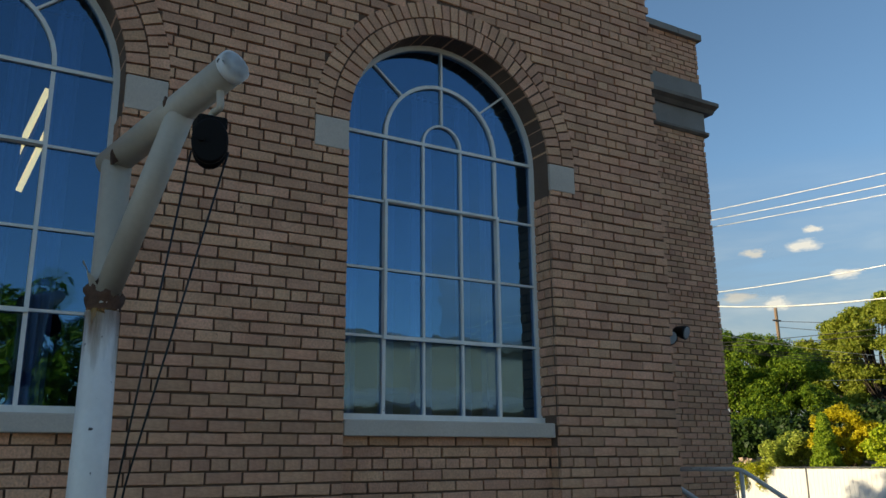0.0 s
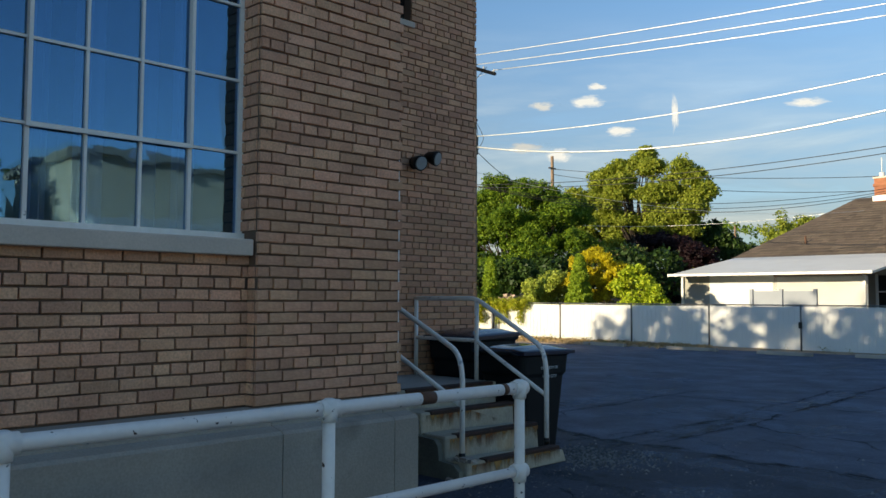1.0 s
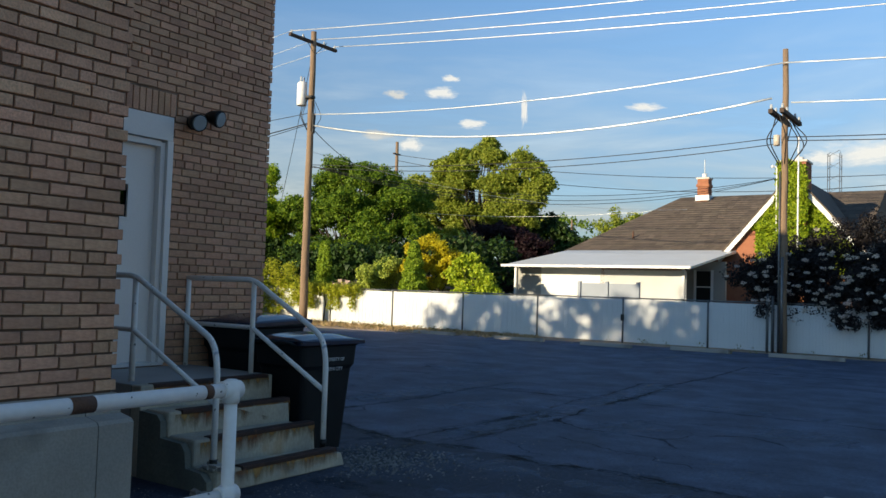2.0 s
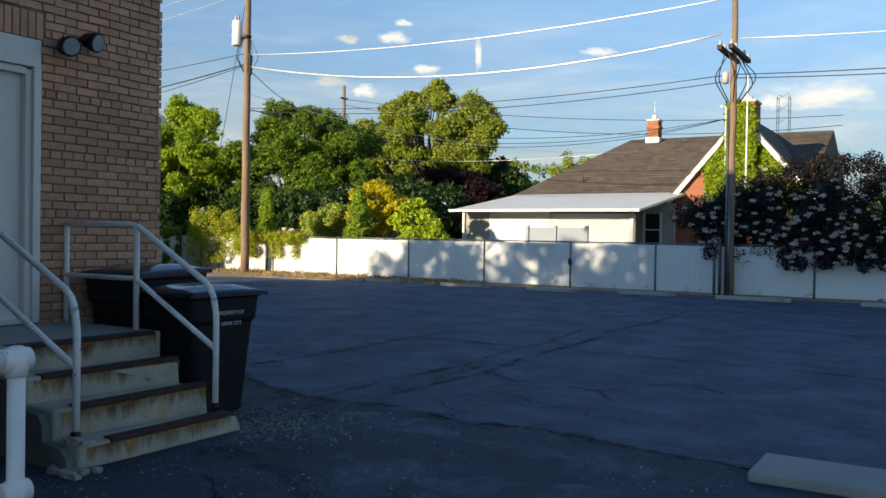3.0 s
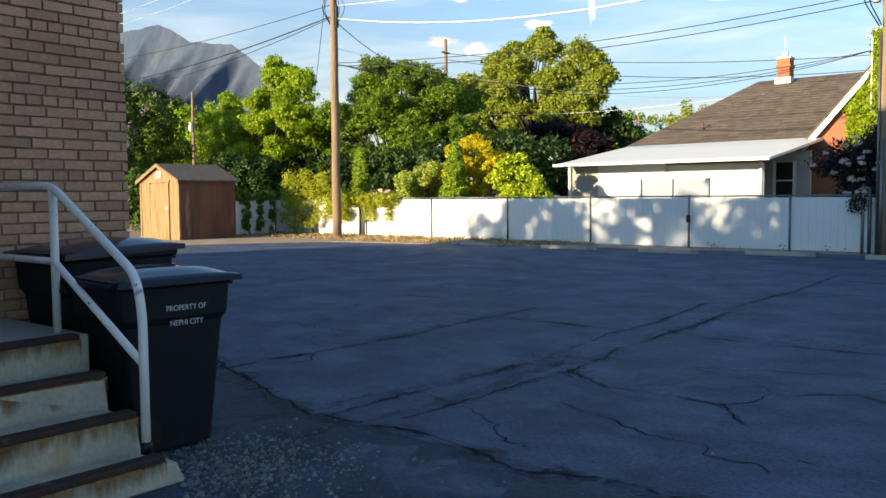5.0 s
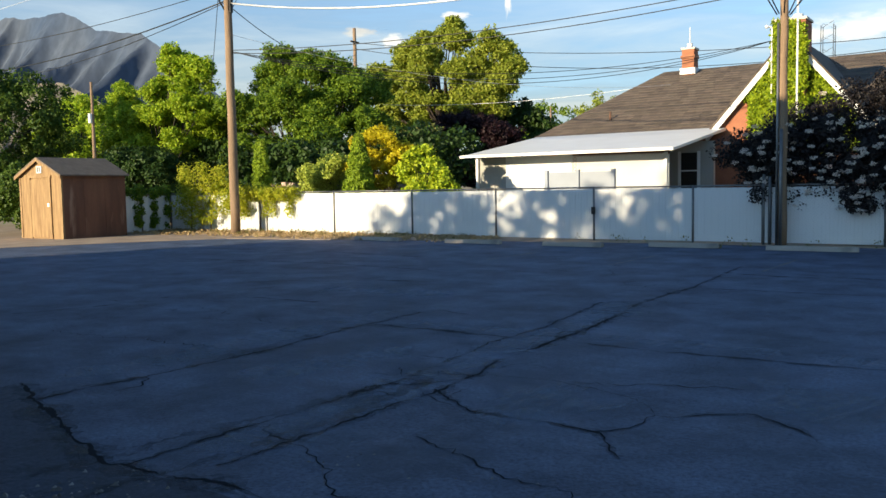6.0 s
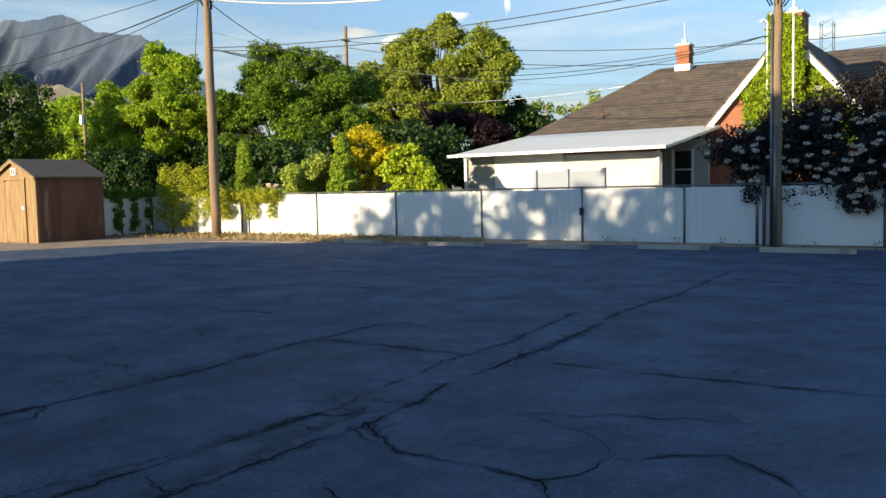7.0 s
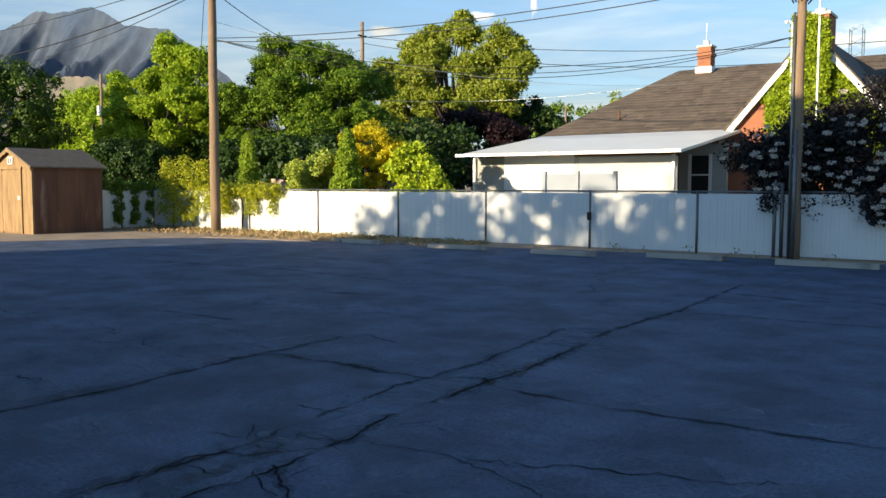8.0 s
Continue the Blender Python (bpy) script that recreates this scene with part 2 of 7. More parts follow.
L_BRIGHT = leaf_mat("bright_leaf", (0.165, 0.295, 0.017), (0.45, 0.54, 0.041), 0.45)
L_OLIVE = leaf_mat("olive_leaf", (0.156, 0.216, 0.022), (0.403, 0.432, 0.066), 0.45)
L_PURPLE = leaf_mat("purple_leaf", (0.012, 0.006, 0.008), (0.035, 0.014, 0.018))
L_YELLOW = leaf_mat("golden_leaf", (0.398, 0.324, 0.014), (0.700, 0.600, 0.036))
L_LIME = leaf_mat("lime_leaf", (0.20, 0.31, 0.020), (0.56, 0.62, 0.045))
L_GREY = leaf_mat("grey_green_leaf", (0.22, 0.30, 0.04), (0.58, 0.62, 0.12), 0.35)
# Green leaves darkened to look shaded.
L_DEEP = leaf_mat("shade_tinted_leaf", (0.028, 0.07, 0.010), (0.11, 0.17, 0.02), 0.3)
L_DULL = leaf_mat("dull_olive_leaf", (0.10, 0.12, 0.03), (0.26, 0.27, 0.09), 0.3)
# Near-black green: deep shade under trees, put into the leaf colour.
L_SHADE = leaf_mat("deep_shade_leaf", (0.015, 0.04, 0.007), (0.045, 0.085, 0.014), 0.2)
L_CONIFER = leaf_mat("conifer_leaf", (0.085, 0.16, 0.012), (0.33, 0.43, 0.028), 0.15)
L_VINE = leaf_mat("vine_leaf", (0.203, 0.275, 0.014), (0.608, 0.575, 0.060), 0.45)
L_IVY = leaf_mat("ivy_leaf", (0.12, 0.20, 0.012), (0.40, 0.48, 0.03))
L_ELDER = leaf_mat("elder_leaf", (0.007, 0.006, 0.006), (0.024, 0.019, 0.019), 0.1)
L_FLOWER = leaf_mat("elder_flower", (0.5, 0.43, 0.38), (0.8, 0.72, 0.64), 0.2)
L_STRAW = leaf_mat("straw", (0.26, 0.18, 0.09), (0.60, 0.44, 0.24), 0.3)
L_WEED = leaf_mat("weed_leaf", (0.10, 0.12, 0.03), (0.32, 0.26, 0.10), 0.3)

RUST_WASH = bpy.data.materials.new("rust_wash")                             # thin rust stain, thicker near its upper edge
RUST_WASH.use_nodes = True
n, l = RUST_WASH.node_tree.nodes, RUST_WASH.node_tree.links
RUST_BODY = n["Principled BSDF"]
RUST_BODY.inputs["Roughness"].default_value = 0.9
tc, mp, nz, nz2 = n.new("ShaderNodeTexCoord"), n.new("ShaderNodeMapping"), n.new("ShaderNodeTexNoise"), n.new("ShaderNodeTexNoise")
mp.inputs["Scale"].default_value = (1, 1, 0.14)
l.new(tc.outputs["Object"], mp.inputs[0])
l.new(mp.outputs[0], nz.inputs["Vector"])
nz.inputs["Scale"].default_value, nz.inputs["Detail"].default_value, nz.inputs["Roughness"].default_value = 9.0, 6, 0.65
l.new(tc.outputs["Object"], nz2.inputs["Vector"])
nz2.inputs["Scale"].default_value = 4.0
rp = n.new("ShaderNodeValToRGB")
rp.color_ramp.elements[0].position, rp.color_ramp.elements[1].position = 0.38, 0.62
rp.color_ramp.elements[0].color, rp.color_ramp.elements[1].color = (0.40, 0.23, 0.07, 1), (0.19, 0.065, 0.02, 1)
l.new(nz2.outputs["Fac"], rp.inputs[0])
l.new(rp.outputs[0], RUST_BODY.inputs["Base Color"])
sp, ma, rg = n.new("ShaderNodeSeparateXYZ"), n.new("ShaderNodeMath"), n.new("ShaderNodeMapRange")
l.new(tc.outputs["Generated"], sp.inputs[0])
ma.operation = "MULTIPLY_ADD"
l.new(sp.outputs["Z"], ma.inputs[0])
ma.inputs[1].default_value = 0.36
l.new(nz.outputs["Fac"], ma.inputs[2])
for key, val in (("From Min", 0.60), ("From Max", 0.92), ("To Min", 0.0), ("To Max", 0.92)):
    rg.inputs[key].default_value = val
l.new(ma.outputs[0], rg.inputs["Value"])
trn, mx = n.new("ShaderNodeBsdfTransparent"), n.new("ShaderNodeMixShader")
l.new(rg.outputs[0], mx.inputs[0])
l.new(trn.outputs[0], mx.inputs[1])
l.new(RUST_BODY.outputs[0], mx.inputs[2])
l.new(mx.outputs[0], n["Material Output"].inputs["Surface"])

SEAM = bpy.data.materials.new("soft_tar_seam")
SEAM.use_nodes = True
n, l = SEAM.node_tree.nodes, SEAM.node_tree.links
SEAM_BODY = n["Principled BSDF"]
SEAM_BODY.inputs["Base Color"].default_value = (0.016, 0.020, 0.030, 1)
SEAM_BODY.inputs["Roughness"].default_value = 0.7
nz, tc, rg = n.new("ShaderNodeTexNoise"), n.new("ShaderNodeTexCoord"), n.new("ShaderNodeMapRange")
nz.inputs["Scale"].default_value, nz.inputs["Detail"].default_value, nz.inputs["Roughness"].default_value = 5.0, 9, 0.75
l.new(tc.outputs["Object"], nz.inputs["Vector"])
l.new(nz.outputs["Fac"], rg.inputs["Value"])
for key, val in (("From Min", 0.38), ("From Max", 0.70), ("To Min", 0.0), ("To Max", 0.62)):
    rg.inputs[key].default_value = val
trn, mx = n.new("ShaderNodeBsdfTransparent"), n.new("ShaderNodeMixShader")
l.new(rg.outputs[0], mx.inputs[0])
l.new(trn.outputs[0], mx.inputs[1])
l.new(SEAM_BODY.outputs[0], mx.inputs[2])
l.new(mx.outputs[0], n["Material Output"].inputs["Surface"])

DUST = SEAM.copy()                                                          # pale dust in worn places
DUST.name = "pale_dust"
DUST.node_tree.nodes["Principled BSDF"].inputs["Base Color"].default_value = (0.19, 0.225, 0.29, 1)

# ---- building helpers ----
def mesh_of(name, bm, material):
    me = bpy.data.meshes.new(name)
    bm.normal_update()
    bm.to_mesh(me)
    bm.free()
    me.materials.append(material)
    return me


def part(name, bm, material, parent=None, label="", smooth=False):
    """Links a bmesh as one mesh object, under a thing or a part if one is given."""
    me = mesh_of(name, bm, material)
    if smooth:
        me.shade_smooth()
    ob = new(name, me)
    ob.parent = parent
    if label:
        ob["label"] = label
    return ob


def raw(name, verts, faces, material, parent=None, label=""):
    me = bpy.data.meshes.new(name)
    me.from_pydata(verts, [], faces)
    me.materials.append(material)
    ob = new(name, me)
    ob.parent = parent
    if label:
        ob["label"] = label
    return ob


def thing(name, label, category, at=(0, 0, 0), group="", kind=""):
    e = new(name)
    e.empty_display_size = 0.2
    e.location = at
    return tagged(e, label, category, group, kind)


def box(x0, x1, y0, y1, z0, z1, bevel=0.0, bm=None):
    b = bmesh.new()
    bmesh.ops.create_cube(b, size=1.0)
    for v in b.verts:
        v.co = Vector((x0 + (v.co.x + 0.5) * (x1 - x0), y0 + (v.co.y + 0.5) * (y1 - y0), z0 + (v.co.z + 0.5) * (z1 - z0)))
    if bevel:
        bmesh.ops.bevel(b, geom=b.edges[:], offset=bevel, segments=2, profile=0.5, affect="EDGES")
    if bm is None:
        return b
    join(bm, b)
    return bm


def join(bm, other):
    me = bpy.data.meshes.new("tmp")
    other.to_mesh(me)
    other.free()
    bm.from_mesh(me)
    bpy.data.meshes.remove(me)
    return bm


def tube(points, radius, seg=10, bm=None, cap=True):
    """A round bar along points; radius is one number or one for each point."""
    bm = bm or bmesh.new()
    pts = [Vector(p) for p in points]
    rad = radius if isinstance(radius, (list, tuple)) else [radius] * len(pts)
    rings, side = [], None
    for i, p in enumerate(pts):
        d = (pts[min(i + 1, len(pts) - 1)] - pts[max(i - 1, 0)]).normalized()
        if side is None:
            side = d.cross(Vector((0, 0, 1)) if abs(d.z) < 0.9 else Vector((1, 0, 0))).normalized()
        side = (side - d * side.dot(d)).normalized()
        up = d.cross(side)
        rings.append([bm.verts.new(p + (side * math.cos(2 * math.pi * k / seg) + up * math.sin(2 * math.pi * k / seg)) * rad[i]) for k in range(seg)])
    for a, b in zip(rings, rings[1:]):
        for k in range(seg):
            f = bm.faces.new((a[k], a[(k + 1) % seg], b[(k + 1) % seg], b[k]))
            f.smooth = True
    if cap:
        bm.faces.new(rings[0][::-1])
        bm.faces.new(rings[-1])
    bmesh.ops.recalc_face_normals(bm, faces=bm.faces[:])
    return bm


def prism(outline, depth, axis="x", bm=None):
    """A flat outline of (a, b) pairs pulled from depth[0] to depth[1] along an axis; a, b are the other two axes in order."""
    bm = bm or bmesh.new()

    def at(a, b, d):
        return {"x": (d, a, b), "y": (a, d, b), "z": (a, b, d)}[axis]

    lo = [bm.verts.new(at(a, b, depth[0])) for a, b in outline]
    hi = [bm.verts.new(at(a, b, depth[1])) for a, b in outline]
    fs = [bm.faces.new(lo), bm.faces.new(hi[::-1])]
    for i in range(len(outline)):
        j = (i + 1) % len(outline)
        fs.append(bm.faces.new((lo[i], hi[i], hi[j], lo[j])))
    bmesh.ops.recalc_face_normals(bm, faces=fs)
    return bm


def bend(points, r, n=6):
    """Rounds the inner corners of a path."""
    out = [Vector(points[0])]
    for a, b, c in zip(points, points[1:], points[2:]):
        a, b, c = Vector(a), Vector(b), Vector(c)
        p, q = b + (a - b).normalized() * r, b + (c - b).normalized() * r
        for k in range(n + 1):
            s = k / n
            out.append((1 - s) ** 2 * p + 2 * s * (1 - s) * b + s * s * q)
    return out + [Vector(points[-1])]


def sagging(a, b, sag, n=24):
    a, b = Vector(a), Vector(b)
    return [a.lerp(b, k / n) - Vector((0, 0, 4 * sag * (k / n) * (1 - k / n))) for k in range(n + 1)]

# ---- ground ----
bm = bmesh.new()
bmesh.ops.create_circle(bm, cap_ends=True, radius=4600, segments=64)
ground = part("ground", bm, GROUND)
ground.location.z = -0.05
tagged(ground, "ground to the horizon, coloured warm to bounce light onto the walls", "ground", kind="structure")

# Lot ends at x = 14 so the warm ground beyond bounces light.
lot = part("parking_lot", prism([(-23.0, -40), (14, -40), (14, 26.9), (8, 26.9), (-2, 26.9), (-6, 26.7), (-10, 26.1), (-14, 25.2), (-18.5, 24.6), (-21.5, 22.6), (-23.0, 20.5)], (-0.045, 0.0), "z"), ASPHALT)
tagged(lot, "worn cracked dark asphalt parking lot", "parking lot", kind="structure")

rng = random.Random(5)
edge = [(-3.4, 9.55), (-0.97, 8.72), (-0.12, 8.77), (1.22, 8.78), (2.91, 8.59), (4.2, 8.4), (6.5, 8.1), (13.5, 7.4)]
rim = []
for (xa, ya), (xb, yb) in zip(edge, edge[1:]):
    for k in range(12):
        rim.append((xa + (xb - xa) * k / 12, ya + (yb - ya) * k / 12 + 0.05 * noise.noise(Vector((k * 0.7, xa * 3, 0.5)))))
old_asphalt = part("asphalt_patch", prism([(-3.4, -39.0), (13.5, -39.0)] + rim[::-1], (0.0005, 0.0028), "z"), COARSE, lot, "darker coarse old asphalt")


def ribbon(points, width, z=0.004, wobble=0.05, step=0.045):
    """A crooked crack or seam lying on the asphalt: it wanders at two scales and its width comes and goes."""
    verts, faces, path = [], [], []
    for a, b in zip(points, points[1:]):
        a, b = Vector((*a, 0)), Vector((*b, 0))
        n = max(2, int((b - a).length / step))
        side = Vector((-(b - a).y, (b - a).x, 0)).normalized()
        for k in range(n):
            p = a.lerp(b, k / n)
            path.append(p + side * (noise.noise(p * 2.6) * wobble * 1.4 + noise.noise(p * 9.0) * wobble * 0.9 + rng.uniform(-0.4, 0.4) * wobble))
    path.append(Vector((*points[-1], 0)))
    for i, p in enumerate(path):
        d = (path[min(i + 1, len(path) - 1)] - path[max(i - 1, 0)]).normalized()
        w = 0.45 + 0.9 * noise.noise(p * 3.1 + Vector((7, 3, 1)))
        s = Vector((-d.y, d.x, 0)) * width * max(0.06, w + rng.uniform(-0.2, 0.25)) * 0.5
        verts += [(p.x + s.x, p.y + s.y, z), (p.x - s.x, p.y - s.y, z)]
        if i:
            j = 2 * i
            faces.append((j - 2, j - 1, j + 1, j))
    return verts, faces


CRACKS = [
    ([(-2.77, 9.3), (-2.65, 10.9), (-2.63, 11.6), (-2.75, 12.9), (-2.73, 13.4), (-2.74, 14.3)], 0.06),
    ([(-2.84, 12.9), (-2.61, 13.28), (-1.74, 13.31), (-1.0, 13.31), (-0.57, 13.57), (-0.36, 13.41), (0.32, 13.33), (1.32, 13.38), (2.4, 13.44), (4.5, 13.2)], 0.045),
    ([(-0.84, 8.77), (-0.82, 9.78), (-0.75, 11.27), (-0.89, 12.36), (-0.95, 13.24), (-0.91, 13.91), (-0.97, 14.67), (-1.13, 16.1)], 0.05),
    ([(-0.38, 9.04), (-0.33, 10.06), (-0.3, 11.2), (-0.32, 11.58), (-0.46, 12.4), (-0.44, 13.2), (-0.46, 14.4), (-0.66, 16.3), (-0.58, 18.0), (-0.78, 21.5)], 0.06),
    ([(-0.33, 11.13), (0.23, 10.72), (0.66, 10.76), (1.18, 10.69), (1.3, 10.54), (1.49, 10.3)], 0.035),
    ([(1.18, 10.69), (1.35, 11.04), (1.32, 11.28), (1.09, 11.59), (0.4, 11.81), (-0.24, 11.75)], 0.028),
    ([(1.37, 11.24), (1.9, 11.61), (2.18, 11.4), (2.4, 11.14)], 0.03),
    ([(-0.72, 10.5), (-0.83, 10.91), (-0.74, 11.12), (-0.6, 11.12), (-0.42, 11.35), (-0.32, 11.58)], 0.035),
    ([(-0.85, 11.46), (-0.62, 11.27), (-0.42, 11.35)], 0.028),
    ([(-0.34, 11.0), (-0.12, 10.86), (0.03, 10.8)], 0.028),
    ([(-0.7, 10.85), (-0.49, 10.83)], 0.028),
    ([(-0.69, 17.26), (-0.58, 18.07), (1.71, 18.2), (4.6, 17.9)], 0.05),
    ([(-0.61, 20.24), (0.44, 20.03), (1.42, 20.28), (4.8, 20.2)], 0.05),
    ([(-5.9, 14.3), (-4.55, 14.4)], 0.06),
    ([(-5.5, 16.88), (-4.8, 17.0)], 0.07),
    ([(-2.69, 14.54), (-2.12, 14.4)], 0.03),
    ([(-7.35, 11.69), (-6.99, 12.62), (-6.9, 13.8)], 0.04),
    ([(-3.4, 9.6), (-0.97, 8.73), (0.01, 8.86), (0.89, 8.65), (1.38, 8.81), (2.91, 8.6), (3.2, 8.5)], 0.09),
    ([(0.25, 6.4), (1.0, 5.9), (1.9, 5.6), (3.0, 5.7)], 0.04),
    ([(-12, 18.5), (-8.5, 18.9), (-5.5, 18.6)], 0.05),
    ([(-15, 21.0), (-11, 21.3), (-7.5, 21.0)], 0.05),
]
for k, (pts, w) in enumerate(CRACKS):
    v, f = ribbon(pts, w * 0.56, 0.0046, 0.03)
    raw("crack", v, f, TAR, lot, "dark open crack")
    if w < 0.03:
        continue
    v, f = ribbon(pts, w * 3.4, 0.0032 + 0.00006 * k, 0.03)
    raw("tar_seam", v, f, SEAM, lot, "soft dark worn band along a crack")
for k, (pts, w) in enumerate([([(-1.2, 7.9), (-0.95, 9.66), (-0.7, 11.4)], 0.2), ([(-0.6, 8.2), (-0.45, 9.8), (-0.55, 11.4)], 0.2), ([(-2.9, 9.0), (-2.7, 10.6), (-2.85, 12.8)], 0.16), ([(-2.6, 9.2), (-0.97, 8.66), (0.01, 8.8), (0.89, 8.6), (1.4, 8.75), (2.91, 8.55)], 0.3), ([(-0.4, 6.9), (0.6, 6.75), (1.5, 6.2), (2.6, 6.0)], 0.35)]):
    v, f = ribbon(pts, w, 0.0034 + 0.0001 * k, 0.04)
    raw("tar_seam", v, f, SEAM, lot)
for cx, cy, n in ((2.1, 9.75, 3), (2.45, 9.58, 2)):
    for q in range(n):
        a0, rr = rng.uniform(0, 6.28), rng.uniform(0.03, 0.09)
        ox, oy = cx + rng.gauss(0, 0.12), cy + rng.gauss(0, 0.05)
        vv = [(ox + rr * rng.uniform(0.5, 1) * math.cos(a0 + t * 0.785), oy + 0.4 * rr * rng.uniform(0.3, 1) * math.sin(a0 + t * 0.785), 0.005 + 0.0004 * (q + n % 3)) for t in range(8)]
        raw("worn_patch", vv, [tuple(range(8))], STRIPE, lot, "pale worn patch")
for k, (pts, w) in enumerate([([(-0.6, 9.2), (-0.58, 11.2), (-0.68, 13.3), (-0.7, 16.0)], 0.5), ([(-3.3, 9.9), (-3.1, 11.6), (-3.2, 14.2)], 0.45), ([(-0.2, 8.35), (1.2, 8.2), (2.6, 8.1)], 0.5), ([(0.6, 7.3), (1.8, 7.0), (3.0, 7.2)], 0.6),
                               ([(-2.4, 13.6), (-0.2, 13.75), (2.4, 13.75)], 0.3), ([(0.2, 11.3), (1.0, 11.2)], 0.7), ([(1.9, 12.2), (2.9, 12.0)], 0.8), ([(-5.5, 15.6), (-3.4, 15.9)], 0.7), ([(-1.9, 10.6), (-1.5, 12.4)], 0.6)]):
    v, f = ribbon(pts, w * 1.6, 0.0030 + 0.00002 * k, 0.06)
    raw("dust_patch", v, f, DUST, lot, "pale dusty worn asphalt")
for q in range(16):                                                        # fine branching cracks at the junction
    a0, ln = rng.uniform(0, 6.28), rng.uniform(0.15, 0.5)
    ox, oy = -0.6 + rng.gauss(0, 0.3), 11.6 + rng.gauss(0, 0.45)
    v, f = ribbon([(ox, oy), (ox + ln * math.cos(a0), oy + ln * math.sin(a0))], 0.012, 0.0045, 0.03, 0.04)
    raw("crack", v, f, TAR, lot)
for q in range(30):                                                        # hairline cracks over the whole lot
    a0, ln = rng.uniform(-0.5, 0.5) + (1.57 if q % 3 == 0 else 0), rng.uniform(0.8, 2.6)
    ox, oy = rng.uniform(-9, 4), rng.uniform(9, 22)
    v, f = ribbon([(ox, oy), (ox + ln * math.cos(a0), oy + ln * math.sin(a0))], 0.016, 0.0042, 0.09, 0.05)
    raw("crack", v, f, TAR, lot)
for x in (-8.6, -5.8, -3.05, -0.24, 2.5):
    v, f = ribbon([(x, 20.8), (x + 0.06, 23.2)], 0.09, 0.003, 0.01)
    raw("parking_stripe", v, f, STRIPE, lot, "faded parking stripe")

verge = part("fence_verge", prism([(-40, 15.0), (-23.5, 16.2), (-20.9, 18.9), (-19.4, 21.6), (-17.6, 24.3), (-14, 24.9), (-10, 25.8), (-6, 26.55), (-2, 26.75), (8, 26.8), (12, 26.8), (12, 27.6), (-40, 27.6)], (-0.04, 0.012), "z"), SOIL)
tagged(verge, "dry bare soil strip with weeds along the fence", "soil", kind="structure")

# ---- brickwork ----
COURSE, PITCH, JOINT = 0.074, 0.222, 0.0125
brick_jobs = []          # (parent, frame matrix, list of (a0, a1, z0, z1))
WALLX = Matrix(((0, 0, 1, 0), (1, 0, 0, 0), (0, 1, 0, 0), (0, 0, 0, 1)))   # a -> y, b -> z, depth -> x


def free_spans(a0, a1, holes):
    spans = [(a0, a1)]
    for h0, h1 in holes:
        nxt = []
        for s0, s1 in spans:
            if h1 <= s0 or h0 >= s1:
                nxt.append((s0, s1))
            else:
                if h0 > s0:
                    nxt.append((s0, h0))
                if h1 < s1:
                    nxt.append((h1, s1))
        spans = nxt
    return spans


def lay(a0, a1, z0, z1, holes_at=lambda z: [], first=0):
    """Bricks of a wall in common bond: every seventh course is headers."""
    out = []
    n = int(round((z1 - z0) / COURSE))
    for c in range(n):
        zb = z0 + c * COURSE
        header = (c + first) % 7 == 3
        pitch = PITCH / 2 if header else PITCH
        shift = (c % 2) * pitch / 2 + (0.03 if header else 0)
        for s0, s1 in free_spans(a0, a1, holes_at(zb + COURSE / 2)):
            k = math.floor((s0 - a0 - shift) / pitch)
            while a0 + shift + k * pitch < s1:
                b0, b1 = max(s0, a0 + shift + k * pitch), min(s1, a0 + shift + (k + 1) * pitch)
                k += 1
                if b1 - b0 > 0.03:
                    g0 = JOINT / 2 if b0 > s0 else 0.0
                    g1 = JOINT / 2 if b1 < s1 else 0.0
                    out.append((b0 + g0, b1 - g1, zb + JOINT / 2, zb + COURSE - JOINT / 2))
    return out


# ---- the brick building ----
W_Y = (2.735, -0.46)               # centres of the arched windows
HALF, SPRING, SILL_Z, RING = 0.86, 3.97, 1.95, 0.256
END_Y, TOP_Z, BASE_Z = 4.82, 8.6, 0.89
STEP_X, WING_Y, WING_Z = -2.5, 8.31, 7.50
WEST = -9.4
MW = 0.019                         # how far the bricks stand out of the mortar


def arch_points(yc, r, n=28):
    return [(yc - r * math.cos(math.pi * k / n), SPRING + r * math.sin(math.pi * k / n)) for k in range(n + 1)]


wall_main = thing("wall_east", "buff brick wall with arched windows", "wall", kind="structure")
bm = bmesh.new()
edges = [-14.0] + [e for yc in sorted(W_Y) for e in (yc - HALF, yc + HALF)] + [END_Y - MW]
for a, b in zip(edges[::2], edges[1::2]):                                    # piers
    box(-0.32, -MW, a, b, 0.0, SPRING, bm=bm)
for yc in W_Y:                                                              # recessed panels under the sills
    box(-0.32, -0.1 - MW, yc - HALF, yc + HALF, 0.0, 1.84, bm=bm)
for a, b in zip([-14.0] + [yc + HALF for yc in sorted(W_Y)], [yc - HALF for yc in sorted(W_Y)] + [END_Y - MW]):
    box(-0.32, -MW, a, b, SPRING, TOP_Z, bm=bm)
for yc in W_Y:                                                              # the wall over the arches
    pts = arch_points(yc, HALF)
    for (ya, za), (yb, zb) in zip(pts, pts[1:]):
        prism([(ya, za), (yb, zb), (yb, TOP_Z), (ya, TOP_Z)], (-0.32, -MW), "x", bm)
part("mortar", bm, MORTAR, wall_main)


def main_holes(z):
    out = []
    for yc in W_Y:
        if z < SPRING:
            out.append((yc - HALF, yc + HALF))
            if 3.745 < z:
                out.append((yc - HALF - RING, yc + HALF + RING))
        elif z < SPRING + HALF + RING:
            w = math.sqrt((HALF + RING) ** 2 - (z - SPRING) ** 2)
            out.append((yc - w, yc + w))
    return out


